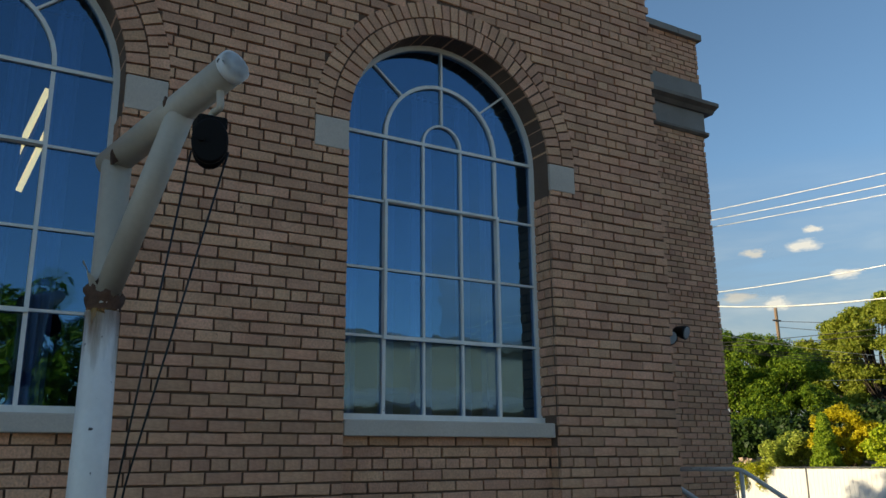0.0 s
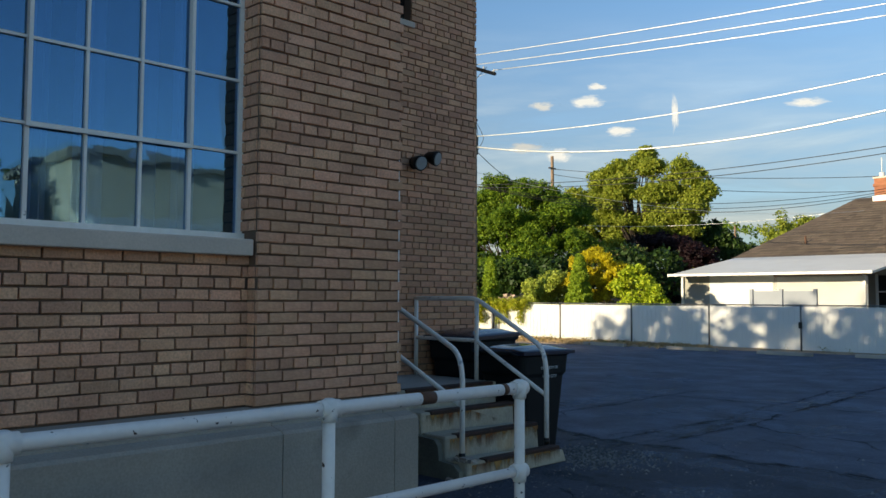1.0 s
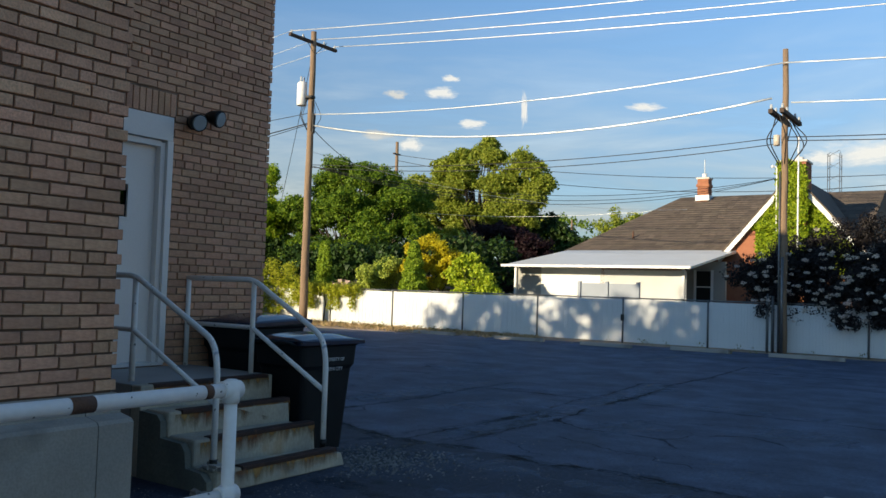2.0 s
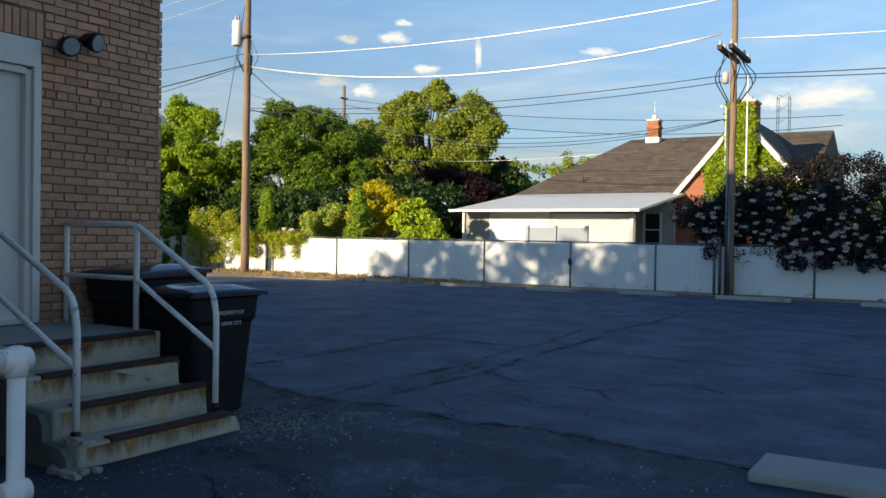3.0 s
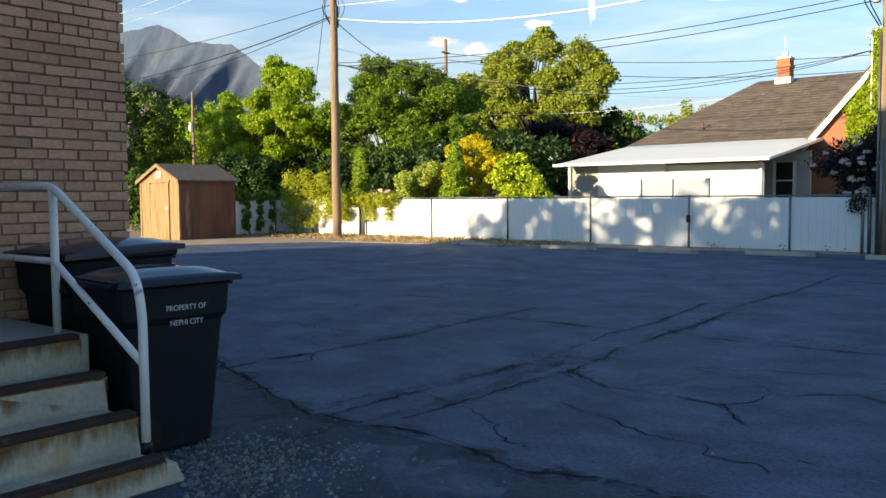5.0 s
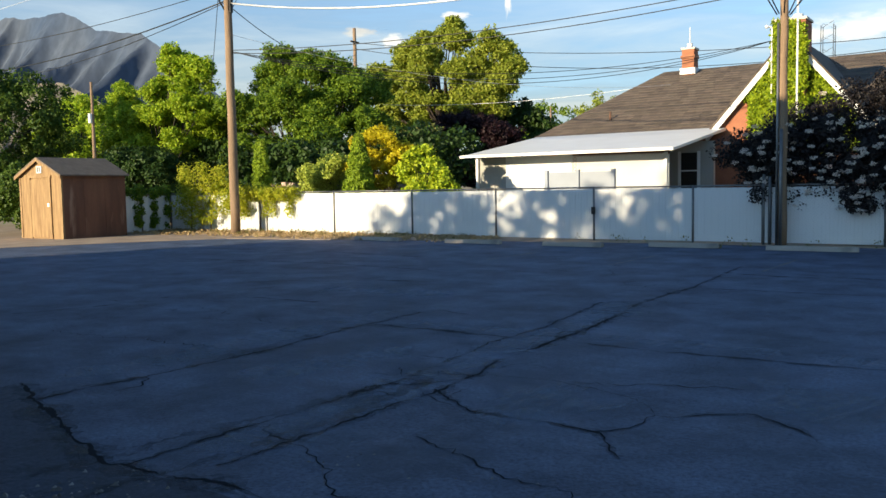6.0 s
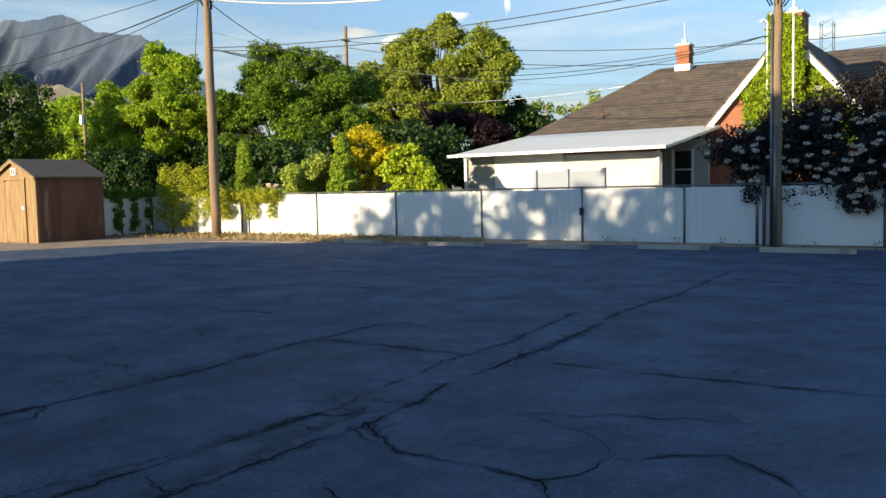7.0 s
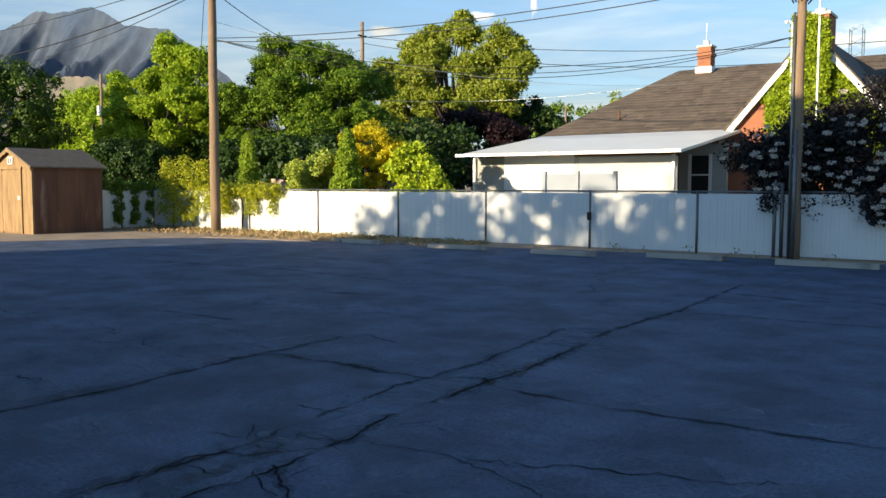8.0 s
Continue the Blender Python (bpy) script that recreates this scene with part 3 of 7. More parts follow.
brick_jobs.append((wall_main, 0.0, lay(-2.2, END_Y, BASE_Z + 0.004, TOP_Z, main_holes), lambda a, z: 0.2 < a and 0.9 < z < 3.2, 1))
for yc in W_Y:
    brick_jobs.append((wall_main, -0.1, lay(yc - HALF, yc + HALF, BASE_Z + 0.004, 1.84, first=0), lambda a, z: False, 1))
    for sgn in (-1, 1):
        a = yc - HALF - RING if sgn < 0 else yc + HALF
        tagged(part("impost_block", box(-0.3, 0.006, a + 0.004, a + RING - 0.004, 3.748, SPRING - 0.004, 0.006), LIMESTONE, wall_main, "pale limestone impost block"))
    verts, faces = [], []
    for ring in range(2):                                                   # two rings of arch bricks
        r0, r1 = HALF + ring * RING / 2 + (0.0 if not ring else JOINT), HALF + (ring + 1) * RING / 2
        n = int(math.pi * (r0 + 0.06) / COURSE)
        for k in range(n):
            t0, t1 = math.pi * k / n + 0.007 / r0, math.pi * (k + 1) / n - 0.007 / r0
            i = len(verts)
            d = rng.uniform(-0.002, 0.002)
            for x in (-0.05 - 0.27 * (ring == 0), d):
                for r, t in ((r0, t0), (r1, t0), (r1, t1), (r0, t1)):
                    verts.append((x, yc - r * math.cos(t), SPRING + r * math.sin(t)))
            faces += [(i + 4, i + 5, i + 6, i + 7), (i, i + 1, i + 5, i + 4), (i + 1, i + 2, i + 6, i + 5), (i + 2, i + 3, i + 7, i + 6), (i + 3, i, i + 4, i + 7)]
    tagged(raw("arch_bricks", verts, faces, BRICK, wall_main, "two rings of arch bricks"), kind="stuff")

for yc in W_Y:                                                              # bricks of the window reveals
    v, f = [], []
    for s in (-1, 1):
        for c in range(39):
            z0, z1 = BASE_Z + 0.004 + c * COURSE + JOINT / 2, BASE_Z + 0.004 + (c + 1) * COURSE - JOINT / 2
            if z1 > 3.745:
                continue
            back = -0.098 if z1 < 1.845 else -0.198
            if z0 < 1.95 < z1 or 1.84 < z1 < 1.95:
                back = -0.05
            cut = -0.105 if c % 2 else -0.16
            for x0, x1 in ((back, cut - 0.005), (cut + 0.005, -0.034)):
                x0 = max(x0, back)
                if x1 - x0 < 0.02:
                    continue
                i = len(v)
                y0, y1 = yc + s * HALF, yc + s * (HALF - 0.010 - rng.uniform(0, 0.003))
                for y in (y0, y1):
                    v += [(x0, y, z0), (x1, y, z0), (x1, y, z1), (x0, y, z1)]
                f += [(i + 4, i + 5, i + 6, i + 7), (i, i + 1, i + 5, i + 4), (i + 1, i + 2, i + 6, i + 5), (i + 2, i + 3, i + 7, i + 6), (i + 3, i, i + 4, i + 7)]
    tagged(raw("reveal_bricks", v, f, BRICK, wall_main, "bricks of the window reveal"), kind="stuff")

# concrete plinth in blocks with a sloping top
cuts = [-14.0, -6.0, -2.6, 0.9, 3.68, 4.6, 4.82]
for a, b in zip(cuts, cuts[1:]):
    b2 = b - 0.006 if b < 4.8 else b
    pb = part("plinth_block", prism([(-0.3, 0.0), (0.19, 0.0), (0.19, 0.735), (0.17, 0.755), (0.06, 0.775), (0.06, 0.84), (0.04, 0.855), (0.012, BASE_Z - 0.004), (-0.3, BASE_Z - 0.004)], (a, b2), "y"), CONCRETE, wall_main, "weathered concrete plinth")

# windows
def arched_window(yc, name):
    w = thing(name, "tall arched white steel window with many panes", "window", kind="structure")
    x0, x1 = -0.235, -0.2
    bm = bmesh.new()
    outer, inner = arch_points(yc, HALF), arch_points(yc, HALF - 0.038)
    outer = [(yc - HALF, SILL_Z)] + outer + [(yc + HALF, SILL_Z)]
    inner = [(yc - HALF + 0.038, SILL_Z)] + inner + [(yc + HALF - 0.038, SILL_Z)]
    for i in range(len(outer) - 1):
        prism([outer[i], outer[i + 1], inner[i + 1], inner[i]], (x0 - 0.02, x1), "x", bm)
    box(x0 - 0.02, x1 + 0.03, yc - HALF, yc + HALF, SILL_Z, SILL_Z + 0.045, bm=bm)
    part("window_frame", bm, WHITE_WOOD, w, "flaking white window frame")
    v = [yc + d for d in (-0.481, -0.163, 0.163, 0.481)]
    rows = [2.523, 3.0, 3.5, 4.0]
    bars = bmesh.new()
    for k, y in enumerate(v):
        top = SPRING + (0.0 if k in (0, 3) else 0.04)
        thick = 0.012 if k in (0, 3) else 0.0085
        box(x0, x1, y - thick, y + thick, SILL_Z + 0.04, top, bm=bars)
    for k, z in enumerate(rows):
        t = 0.0085 if k < 3 else 0.012
        span = HALF - 0.02
        box(x0, x1 - 0.002, yc - span, yc + span, z - t, z + t, bm=bars)
    for r, t in ((0.481, 0.013), (0.163, 0.008)):
        a, b = arch_points(yc, r + t, 20), arch_points(yc, r - t, 20)
        for i in range(20):
            prism([(a[i][0], a[i][1] + 0.04), (a[i + 1][0], a[i + 1][1] + 0.04), (b[i + 1][0], b[i + 1][1] + 0.04), (b[i][0], b[i][1] + 0.04)], (x0, x1 + 0.002), "x", bars)
    for ang, r0, r1 in ((90, 0.165, HALF - 0.03), (45, 0.49, HALF - 0.03), (135, 0.49, HALF - 0.03)):
        c, s = math.cos(radians(ang)), math.sin(radians(ang))
        o = 0.0075
        prism([(yc + c * r0 - s * o, SPRING + 0.04 + s * r0 + c * o), (yc + c * r1 - s * o, SPRING + s * r1 + c * o), (yc + c * r1 + s * o, SPRING + s * r1 - c * o), (yc + c * r0 + s * o, SPRING + 0.04 + s * r0 - c * o)], (x0, x1 - 0.001), "x", bars)
    part("glazing_bars", bars, WHITE_WOOD, w, "thin white glazing bars")
    sash = bmesh.new()                                                      # the hinged light in the middle
    for a0, a1, b0, b1 in ((v[0] - 0.011, v[0] + 0.011, 2.505, 3.515), (v[3] - 0.011, v[3] + 0.011, 2.505, 3.515), (v[0] + 0.0115, v[3] - 0.0115, 3.496, 3.515), (v[0] + 0.0115, v[3] - 0.0115, 2.505, 2.532)):
        box(x1 - 0.004, x1 + 0.02, a0, a1, b0, b1, bm=sash)
    part("hopper_sash", sash, WHITE_WOOD, w, "white hinged sash with flaking lower rail")
    cols = [yc - HALF + 0.03] + v + [yc + HALF - 0.03]
    zs = [SILL_Z + 0.03] + rows
    for i in range(5):
        for j in range(4):
            b = box(x0 + 0.010, x0 + 0.014, cols[i], cols[i + 1], zs[j], zs[j + 1])
            for q in b.verts:
                q.co.x += rng.uniform(-0.001, 0.001)
            ob = part("pane", b, WINDOW_GLASS, w)
            ob.visible_shadow = False
    ob = part("arched_pane", prism([(yc - HALF + 0.03, 4.0)] + arch_points(yc, HALF - 0.03)[1:-1] + [(yc + HALF - 0.03, 4.0)], (x0 + 0.010, x0 + 0.014), "x"), WINDOW_GLASS, w)
    ob.visible_shadow = False
    part("window_sill", box(-0.3, -0.03, yc - HALF + 0.014, yc + HALF - 0.014, 1.845, SILL_Z, 0.008), LIMESTONE, w, "grey stone sill")
    return w


window_a = arched_window(W_Y[0], "window_1")
window_b = arched_window(W_Y[1], "window_2")

# room behind the windows, its dimness painted as a dark colour
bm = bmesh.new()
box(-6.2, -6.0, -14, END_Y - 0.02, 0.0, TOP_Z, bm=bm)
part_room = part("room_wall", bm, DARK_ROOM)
tagged(part_room, "inner wall of the hall, dimness put into its colour", "wall", kind="structure")
tagged(part("room_floor", box(-6.0, -0.32, -14, END_Y - 0.02, 0.7, 0.88), DARK_ROOM), "hall floor, dimness put into its colour", "floor", kind="structure")
tagged(part("room_ceiling", box(-6.0, -0.32, -14, END_Y - 0.02, 5.6, 5.75), DARK_ROOM), "hall ceiling, dimness put into its colour", "ceiling", kind="structure")
for yc in W_Y:
    blind = thing("curtain", "grey-blue drape hanging inside the window", "curtain", group="window curtains")
    for c0, half in ((-0.70, 0.10), (-0.36, 0.06), (-0.06, 0.09), (0.30, 0.06), (0.56, 0.08)):
        v, f = [], []
        n = 10
        for k in range(n + 1):
            y = yc + c0 + half * (2 * k / n - 1)
            x = -0.42 + 0.03 * math.sin(k * 1.9 + c0 * 9)
            v += [(x, y, 1.97), (x, y + 0.01, 4.5)]
            if k:
                f.append((2 * k - 2, 2 * k, 2 * k + 1, 2 * k - 1))
        raw("drape", v, f, DRAPE, blind)
    part("curtain_rod", tube(bend([(-0.32, yc - 0.86, 4.47), (-0.42, yc - 0.86, 4.47), (-0.42, yc + 0.86, 4.47), (-0.32, yc + 0.86, 4.47)], 0.03), 0.012, 6), BLACK_METAL, blind)
lamp = thing("ceiling_lamp", "lit fluorescent strip lamp in the hall", "lamp")
for dy in (-0.06, 0.06):
    part("lit_tube", tube([(-1.35, 0.14 + dy, 4.34), (-1.62, -0.08 + dy, 3.62)], 0.022, 8), TUBE, lamp, "glowing yellow-white tube")
part("hanger", tube([(-1.42, 0.11, 4.34), (-1.42, 0.11, 5.61)], 0.012, 6), BLACK_METAL, lamp)
part("lamp_body", tube([(-1.42, 0.11, 4.37), (-1.7, -0.12, 3.62)], 0.03, 8), BLACK_METAL, lamp)

# roofs and far walls of the building
main_body = part("wall_north", box(WEST, -0.33, END_Y - 0.3, END_Y - 0.012, 0, TOP_Z), MORTAR)
tagged(main_body, "buff brick return wall", "wall", kind="structure")
tagged(part("roof_main", box(WEST, -0.02, -14, END_Y - 0.012, TOP_Z - 0.25, TOP_Z - 0.1), CONCRETE), "flat roof of the hall", "roof", kind="structure")
tagged(part("wall_south", box(WEST, -0.33, -14.3, -14.0, 0, TOP_Z), MORTAR), "plain end wall of the hall", "wall", kind="structure")
tagged(part("coping_main", box(-0.36, 0.06, -14, END_Y + 0.04, TOP_Z, TOP_Z + 0.1, 0.01), LIMESTONE), "stone coping on the wall", "coping", kind="structure")

# the wing with the door
D0, D1, DZ0, DZ1 = 6.02, 7.03, 0.75, 3.16       # door opening with its frame
U0, U1, UZ0, UZ1 = 6.35, 7.2, 4.8, 5.9         # small upper window
wing = thing("wall_wing", "buff brick wall with a white service door", "wall", kind="structure")
bm = bmesh.new()
xm = STEP_X - MW
for a, b, c, d in ((END_Y, D0, 0, WING_Z), (D1, WING_Y - MW, 0, UZ0), (D0, D1, 0, DZ0 - 0.02), (D0, D1, DZ1, UZ0), (D0, U0, UZ0, UZ1), (U1, WING_Y - MW, UZ0, UZ1), (D0, WING_Y - MW, UZ1, WING_Z)):
    box(STEP_X - 0.32, xm, a, b, c, d, bm=bm)
box(WEST, STEP_X - 0.33, WING_Y - 0.32, WING_Y - MW, 0, WING_Z, bm=bm)
part("mortar", bm, PALE_MORTAR, wing)


def wing_holes(z):
    out = []
    if DZ0 - 0.05 < z < DZ1:
        out.append((D0, D1))
    elif DZ1 < z < DZ1 + 0.24:
        out.append((D0 - 0.04, D1 + 0.04))
    if UZ0 < z < UZ1:
        out.append((U0, U1))
    return out


brick_jobs.append((wing, STEP_X, lay(END_Y, WING_Y, 0.01, 5.99, wing_holes, first=2), lambda a, z: a > 5.7 and 0.5 < z < 3.6, 1))
brick_jobs.append((wing, STEP_X, lay(END_Y, WING_Y, 6.79, 7.44, first=1), lambda a, z: False, 1))
v, f = [], []
for k in range(15):                                                        # soldier course over the door
    a = D0 - 0.03 + k * 0.0707
    i = len(v)
    for x in (STEP_X - 0.05, STEP_X):
        v += [(x, a + 0.006, DZ1 + 0.008), (x, a + 0.064, DZ1 + 0.008), (x, a + 0.064, DZ1 + 0.23), (x, a + 0.006, DZ1 + 0.23)]
    f += [(i + 4, i + 5, i + 6, i + 7), (i, i + 1, i + 5, i + 4), (i + 1, i + 2, i + 6, i + 5), (i + 2, i + 3, i + 7, i + 6), (i + 3, i, i + 4, i + 7)]
tagged(raw("soldier_course", v, f, BRICK, wing, "upright bricks over the door"), kind="stuff")
part("frieze", box(WEST, STEP_X + 0.012, END_Y, WING_Y + 0.012, 6.05, 6.34), FRIEZE_STONE, wing, "smooth grey stone frieze")
part("blocking_course", box(WEST, STEP_X + 0.014, END_Y, WING_Y + 0.014, 6.53, 6.785, 0.006), FRIEZE_STONE, wing, "plain stone course over the cornice")
part("lower_moulding", prism([(STEP_X - 0.1, 5.995), (STEP_X + 0.02, 5.995), (STEP_X + 0.05, 6.02), (STEP_X + 0.05, 6.05), (STEP_X - 0.1, 6.05)], (END_Y, WING_Y + 0.05), "y"), DARK_STONE, wing)
part("cornice", prism([(STEP_X - 0.1, 6.34), (STEP_X + 0.05, 6.34), (STEP_X + 0.10, 6.38), (STEP_X + 0.17, 6.41), (STEP_X + 0.17, 6.46), (STEP_X + 0.04, 6.53), (STEP_X - 0.1, 6.53)], (END_Y, WING_Y + 0.15), "y"), DARK_STONE, wing, "weathered projecting stone cornice")
part("coping", box(WEST, STEP_X + 0.06, WING_Y - 0.4, WING_Y + 0.06, WING_Z - 0.06, WING_Z + 0.04, 0.01), FRIEZE_STONE, wing)
part("coping", box(STEP_X - 0.4, STEP_X + 0.06, END_Y, WING_Y - 0.405, WING_Z - 0.06, WING_Z + 0.04, 0.01), FRIEZE_STONE, wing)
tagged(part("roof_wing", box(WEST, STEP_X - 0.33, END_Y, WING_Y - 0.33, 7.2, 7.3), CONCRETE), "flat roof of the wing", "roof", kind="structure")
tagged(part("wall_west", box(WEST - 0.3, WEST, -14, WING_Y, 0, WING_Z), MORTAR), "plain rear wall", "wall", kind="structure")
# Out of view; sized and placed only to cast shade on the lot.
tagged(part("rear_annex", box(-19.6, WEST - 0.3, 2.0, WING_Y, 0, 3.55), MORTAR), "unseen low block behind the wing, added to shade the lot", "building", kind="structure")

upper = thing("window_3", "small upper window with a dark frame", "window", kind="structure")
part("window_frame", join(join(box(STEP_X - 0.2, STEP_X - 0.13, U0, U0 + 0.06, UZ0, UZ1), box(STEP_X - 0.2, STEP_X - 0.13, U1 - 0.06, U1, UZ0, UZ1)), box(STEP_X - 0.2, STEP_X - 0.13, U0, U1, UZ1 - 0.06, UZ1)), BLACK_METAL, upper)
part("pane", box(STEP_X - 0.18, STEP_X - 0.172, U0, U1, UZ0, UZ1), SMALL_GLASS, upper)
part("window_sill", box(STEP_X - 0.3, STEP_X + 0.03, U0 - 0.03, U1 + 0.03, UZ0 - 0.07, UZ0, 0.008), LIMESTONE, upper)
# Dark sheet in place of the unlit room behind the pane.
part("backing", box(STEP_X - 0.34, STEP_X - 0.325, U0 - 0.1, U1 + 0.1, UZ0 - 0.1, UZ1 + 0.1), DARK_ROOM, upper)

# door
door = thing("door_1", "plain white metal service door with a small window", "door", kind="structure")
xf = STEP_X - 0.02
bm = bmesh.new()
box(STEP_X - 0.22, xf + 0.03, D1 - 0.065, D1, DZ0, DZ1 - 0.24, bm=bm)
box(STEP_X - 0.22, xf + 0.03, D0, D0 + 0.065, DZ0, DZ1 - 0.24, bm=bm)
part("door_frame", bm, DOOR_WHITE, door, "white door frame")
bm = bmesh.new()
box(STEP_X - 0.17, STEP_X - 0.03, D1 - 0.115, D1 - 0.067, DZ0, DZ1 - 0.26, bm=bm)
box(STEP_X - 0.17, STEP_X - 0.03, D0 + 0.067, D0 + 0.115, DZ0, DZ1 - 0.26, bm=bm)
box(STEP_X - 0.17, STEP_X - 0.03, D0 + 0.115, D1 - 0.115, DZ1 - 0.30, DZ1 - 0.245, bm=bm)
part("door_jamb", bm, DOOR_WHITE, door)
part("transom_panel", box(STEP_X - 0.2, xf + 0.026, D0 + 0.002, D1 - 0.002, DZ1 - 0.238, DZ1 - 0.002, 0.004), DOOR_WHITE, door, "white board over the door")
GY0, GY1, GZ0, GZ1 = 6.33, 6.62, 2.14, 2.46
bm = bmesh.new()
for a, b, c, d in ((D0 + 0.117, GY0, DZ0 + 0.012, DZ1 - 0.302), (GY1, D1 - 0.117, DZ0 + 0.012, DZ1 - 0.302), (GY0, GY1, DZ0 + 0.012, GZ0), (GY0, GY1, GZ1, DZ1 - 0.302)):
    box(STEP_X - 0.15, STEP_X - 0.105, a, b, c, d, bm=bm)
leaf_ob = part("door_leaf", bm, DOOR_WHITE, door, "smooth white door leaf")
bm = bmesh.new()
for a, b, c, d in ((GY0 - 0.025, GY0 + 0.004, GZ0 - 0.025, GZ1 + 0.025), (GY1 - 0.004, GY1 + 0.025, GZ0 - 0.025, GZ1 + 0.025), (GY0 + 0.004, GY1 - 0.004, GZ0 - 0.025, GZ0 + 0.004), (GY0 + 0.004, GY1 - 0.004, GZ1 - 0.004, GZ1 + 0.025)):
    box(STEP_X - 0.104, STEP_X - 0.094, a, b, c, d, bm=bm)
part("glass_bead", bm, DOOR_WHITE, leaf_ob)
part("pane", box(STEP_X - 0.132, STEP_X - 0.126, GY0, GY1, GZ0, GZ1), SMALL_GLASS, leaf_ob, "small dark pane")
# Dark sheet in place of the unlit room behind the door.
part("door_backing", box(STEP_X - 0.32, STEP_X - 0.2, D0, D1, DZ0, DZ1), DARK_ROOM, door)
hz = 1.72
part("handle", tube(bend([(STEP_X - 0.1, 6.12, hz), (STEP_X - 0.05, 6.12, hz), (STEP_X - 0.05, 6.24, hz)], 0.02), 0.011, 8), WHITE_METAL, leaf_ob, "pale lever handle")
part("handle_plate", box(STEP_X - 0.104, STEP_X - 0.09, 6.137, 6.175, hz - 0.13, hz + 0.22, 0.004), WHITE_METAL, leaf_ob)
part("threshold", box(STEP_X - 0.2, STEP_X + 0.0, D0 + 0.002, D1 - 0.002, DZ0 - 0.02, DZ0 + 0.01), WHITE_METAL, door)

# floodlight beside the door
fl = thing("floodlight", "black twin-head floodlight on the brick wall", "lamp")
fx, fy, fz = STEP_X, 7.25, 3.15
part("mount_plate", tube([(fx + 0.002, fy, fz), (fx + 0.05, fy, fz)], 0.075, 16), BLACK_METAL, fl)
for dy, tilt in ((-0.06, 0.02), (0.16, 0.10)):
    d = Vector((0.85, 0.28 if dy > 0 else -0.1, -0.28)).normalized()
    a = Vector((fx + 0.10, fy + dy, fz + tilt - 0.02))
    part("lamp_head", tube([a - d * 0.06, a - d * 0.02, a + d * 0.07, a + d * 0.11], [0.03, 0.06, 0.085, 0.088], 18), BLACK_METAL, fl, "black lamp housing")
    part("lamp_lens", tube([a + d * 0.111, a + d * 0.118], [0.078, 0.07], 18), LENS, fl, "clear round lens")
part("swivel", tube([(fx + 0.04, fy, fz + 0.01), (fx + 0.07, fy + 0.12, fz + 0.09)], 0.016, 8), BLACK_METAL, fl)

# ---- steps ----
steps = thing("entrance_steps", "four worn concrete steps with rusted steel nosings", "steps")
S0, S1 = 6.01, 7.34
nose = [(-1.30, 0.722), (-1.02, 0.537), (-0.71, 0.360), (-0.44, 0.168)]
part("landing", box(STEP_X, nose[0][0] - 0.13, S0 - 0.08, S1, 0.0, 0.719, 0.008), LANDING, steps, "smooth grey concrete landing")
part("step", box(nose[0][0] - 0.128, nose[0][0], S0 - 0.08, S1, 0.0, 0.719, 0.014), STEP_CONCRETE, steps, "rust-streaked concrete step")
prev = nose[0][0]
for k, (x, z) in enumerate(nose[1:]):
    wide = 0.0 if k < 2 else 0.02
    b = box(prev - 0.02, x, S0 - 0.02 + 0.004 * k, S1 + wide - 0.01 * (k < 2), 0.0, z, 0.02)
    for vv in b.verts:
        vv.co += Vector((noise.noise(vv.co * 9), noise.noise(vv.co * 7 + Vector((3, 1, 2))), 0)) * 0.012
    if k == 2:                                                              # the bottom step has crumbled at its end
        for vv in b.verts:
            if vv.co.y > S1 - 0.1:
                vv.co.y += 0.05 * (1 - vv.co.z / z)
                vv.co.z *= 0.72
    elif k >= 0:
        for vv in b.verts:
            if vv.co.y > S1 - 0.1 and vv.co.z > z - 0.03:
                vv.co.y -= 0.05
                vv.co.z -= 0.03
    part("step", b, STEP_CONCRETE, steps, "rust-streaked concrete step")
    prev = x
for k, (x, z) in enumerate(nose):
    o = -0.004 if k == 0 else 0
    part("nosing", box(x - 0.085, x + 0.012, S0 + (0.04, 0.10, 0.14, 0.22)[k], S1 - 0.06, z - 0.03, z + 0.006 + o, 0.008), NOSING, steps, "rusted steel nosing")
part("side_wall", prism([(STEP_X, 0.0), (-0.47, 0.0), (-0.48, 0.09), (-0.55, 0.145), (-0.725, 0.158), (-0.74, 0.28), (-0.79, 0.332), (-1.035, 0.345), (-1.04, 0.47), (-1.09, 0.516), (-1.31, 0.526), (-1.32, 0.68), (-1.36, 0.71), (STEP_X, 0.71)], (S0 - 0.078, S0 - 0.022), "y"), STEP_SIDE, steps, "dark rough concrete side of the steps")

for k, (x, z) in enumerate(nose):                                           # rust that has run down the risers
    z1, z0 = z - 0.026, z - 0.165
    raw("rust_stain", [(x + 0.003, S0 + 0.04, z0), (x + 0.003, S1 - 0.05, z0), (x + 0.003, S1 - 0.05, z1), (x + 0.003, S0 + 0.04, z1)], [(0, 1, 2, 3)], RUST_WASH, steps, "brown rust run down the riser")
for q in range(60):                                                         # crumbled rubble at the broken lower corner
    s = rng.uniform(0.012, 0.045)
    x, y = -0.5 + rng.gauss(0, 0.09), S0 + rng.uniform(-0.14, 0.12)
    zr = 0.168 if y > S0 - 0.02 and x < -0.42 else 0.0
    b = box(-s, s, -s * 0.7, s * 0.7, -s * 0.3, s * 0.6)
    for vv in b.verts:
        vv.co *= rng.uniform(0.6, 1.2)
        vv.co += Vector((x, y, zr + s * 0.25))
    part("rubble", b, CONCRETE, steps)


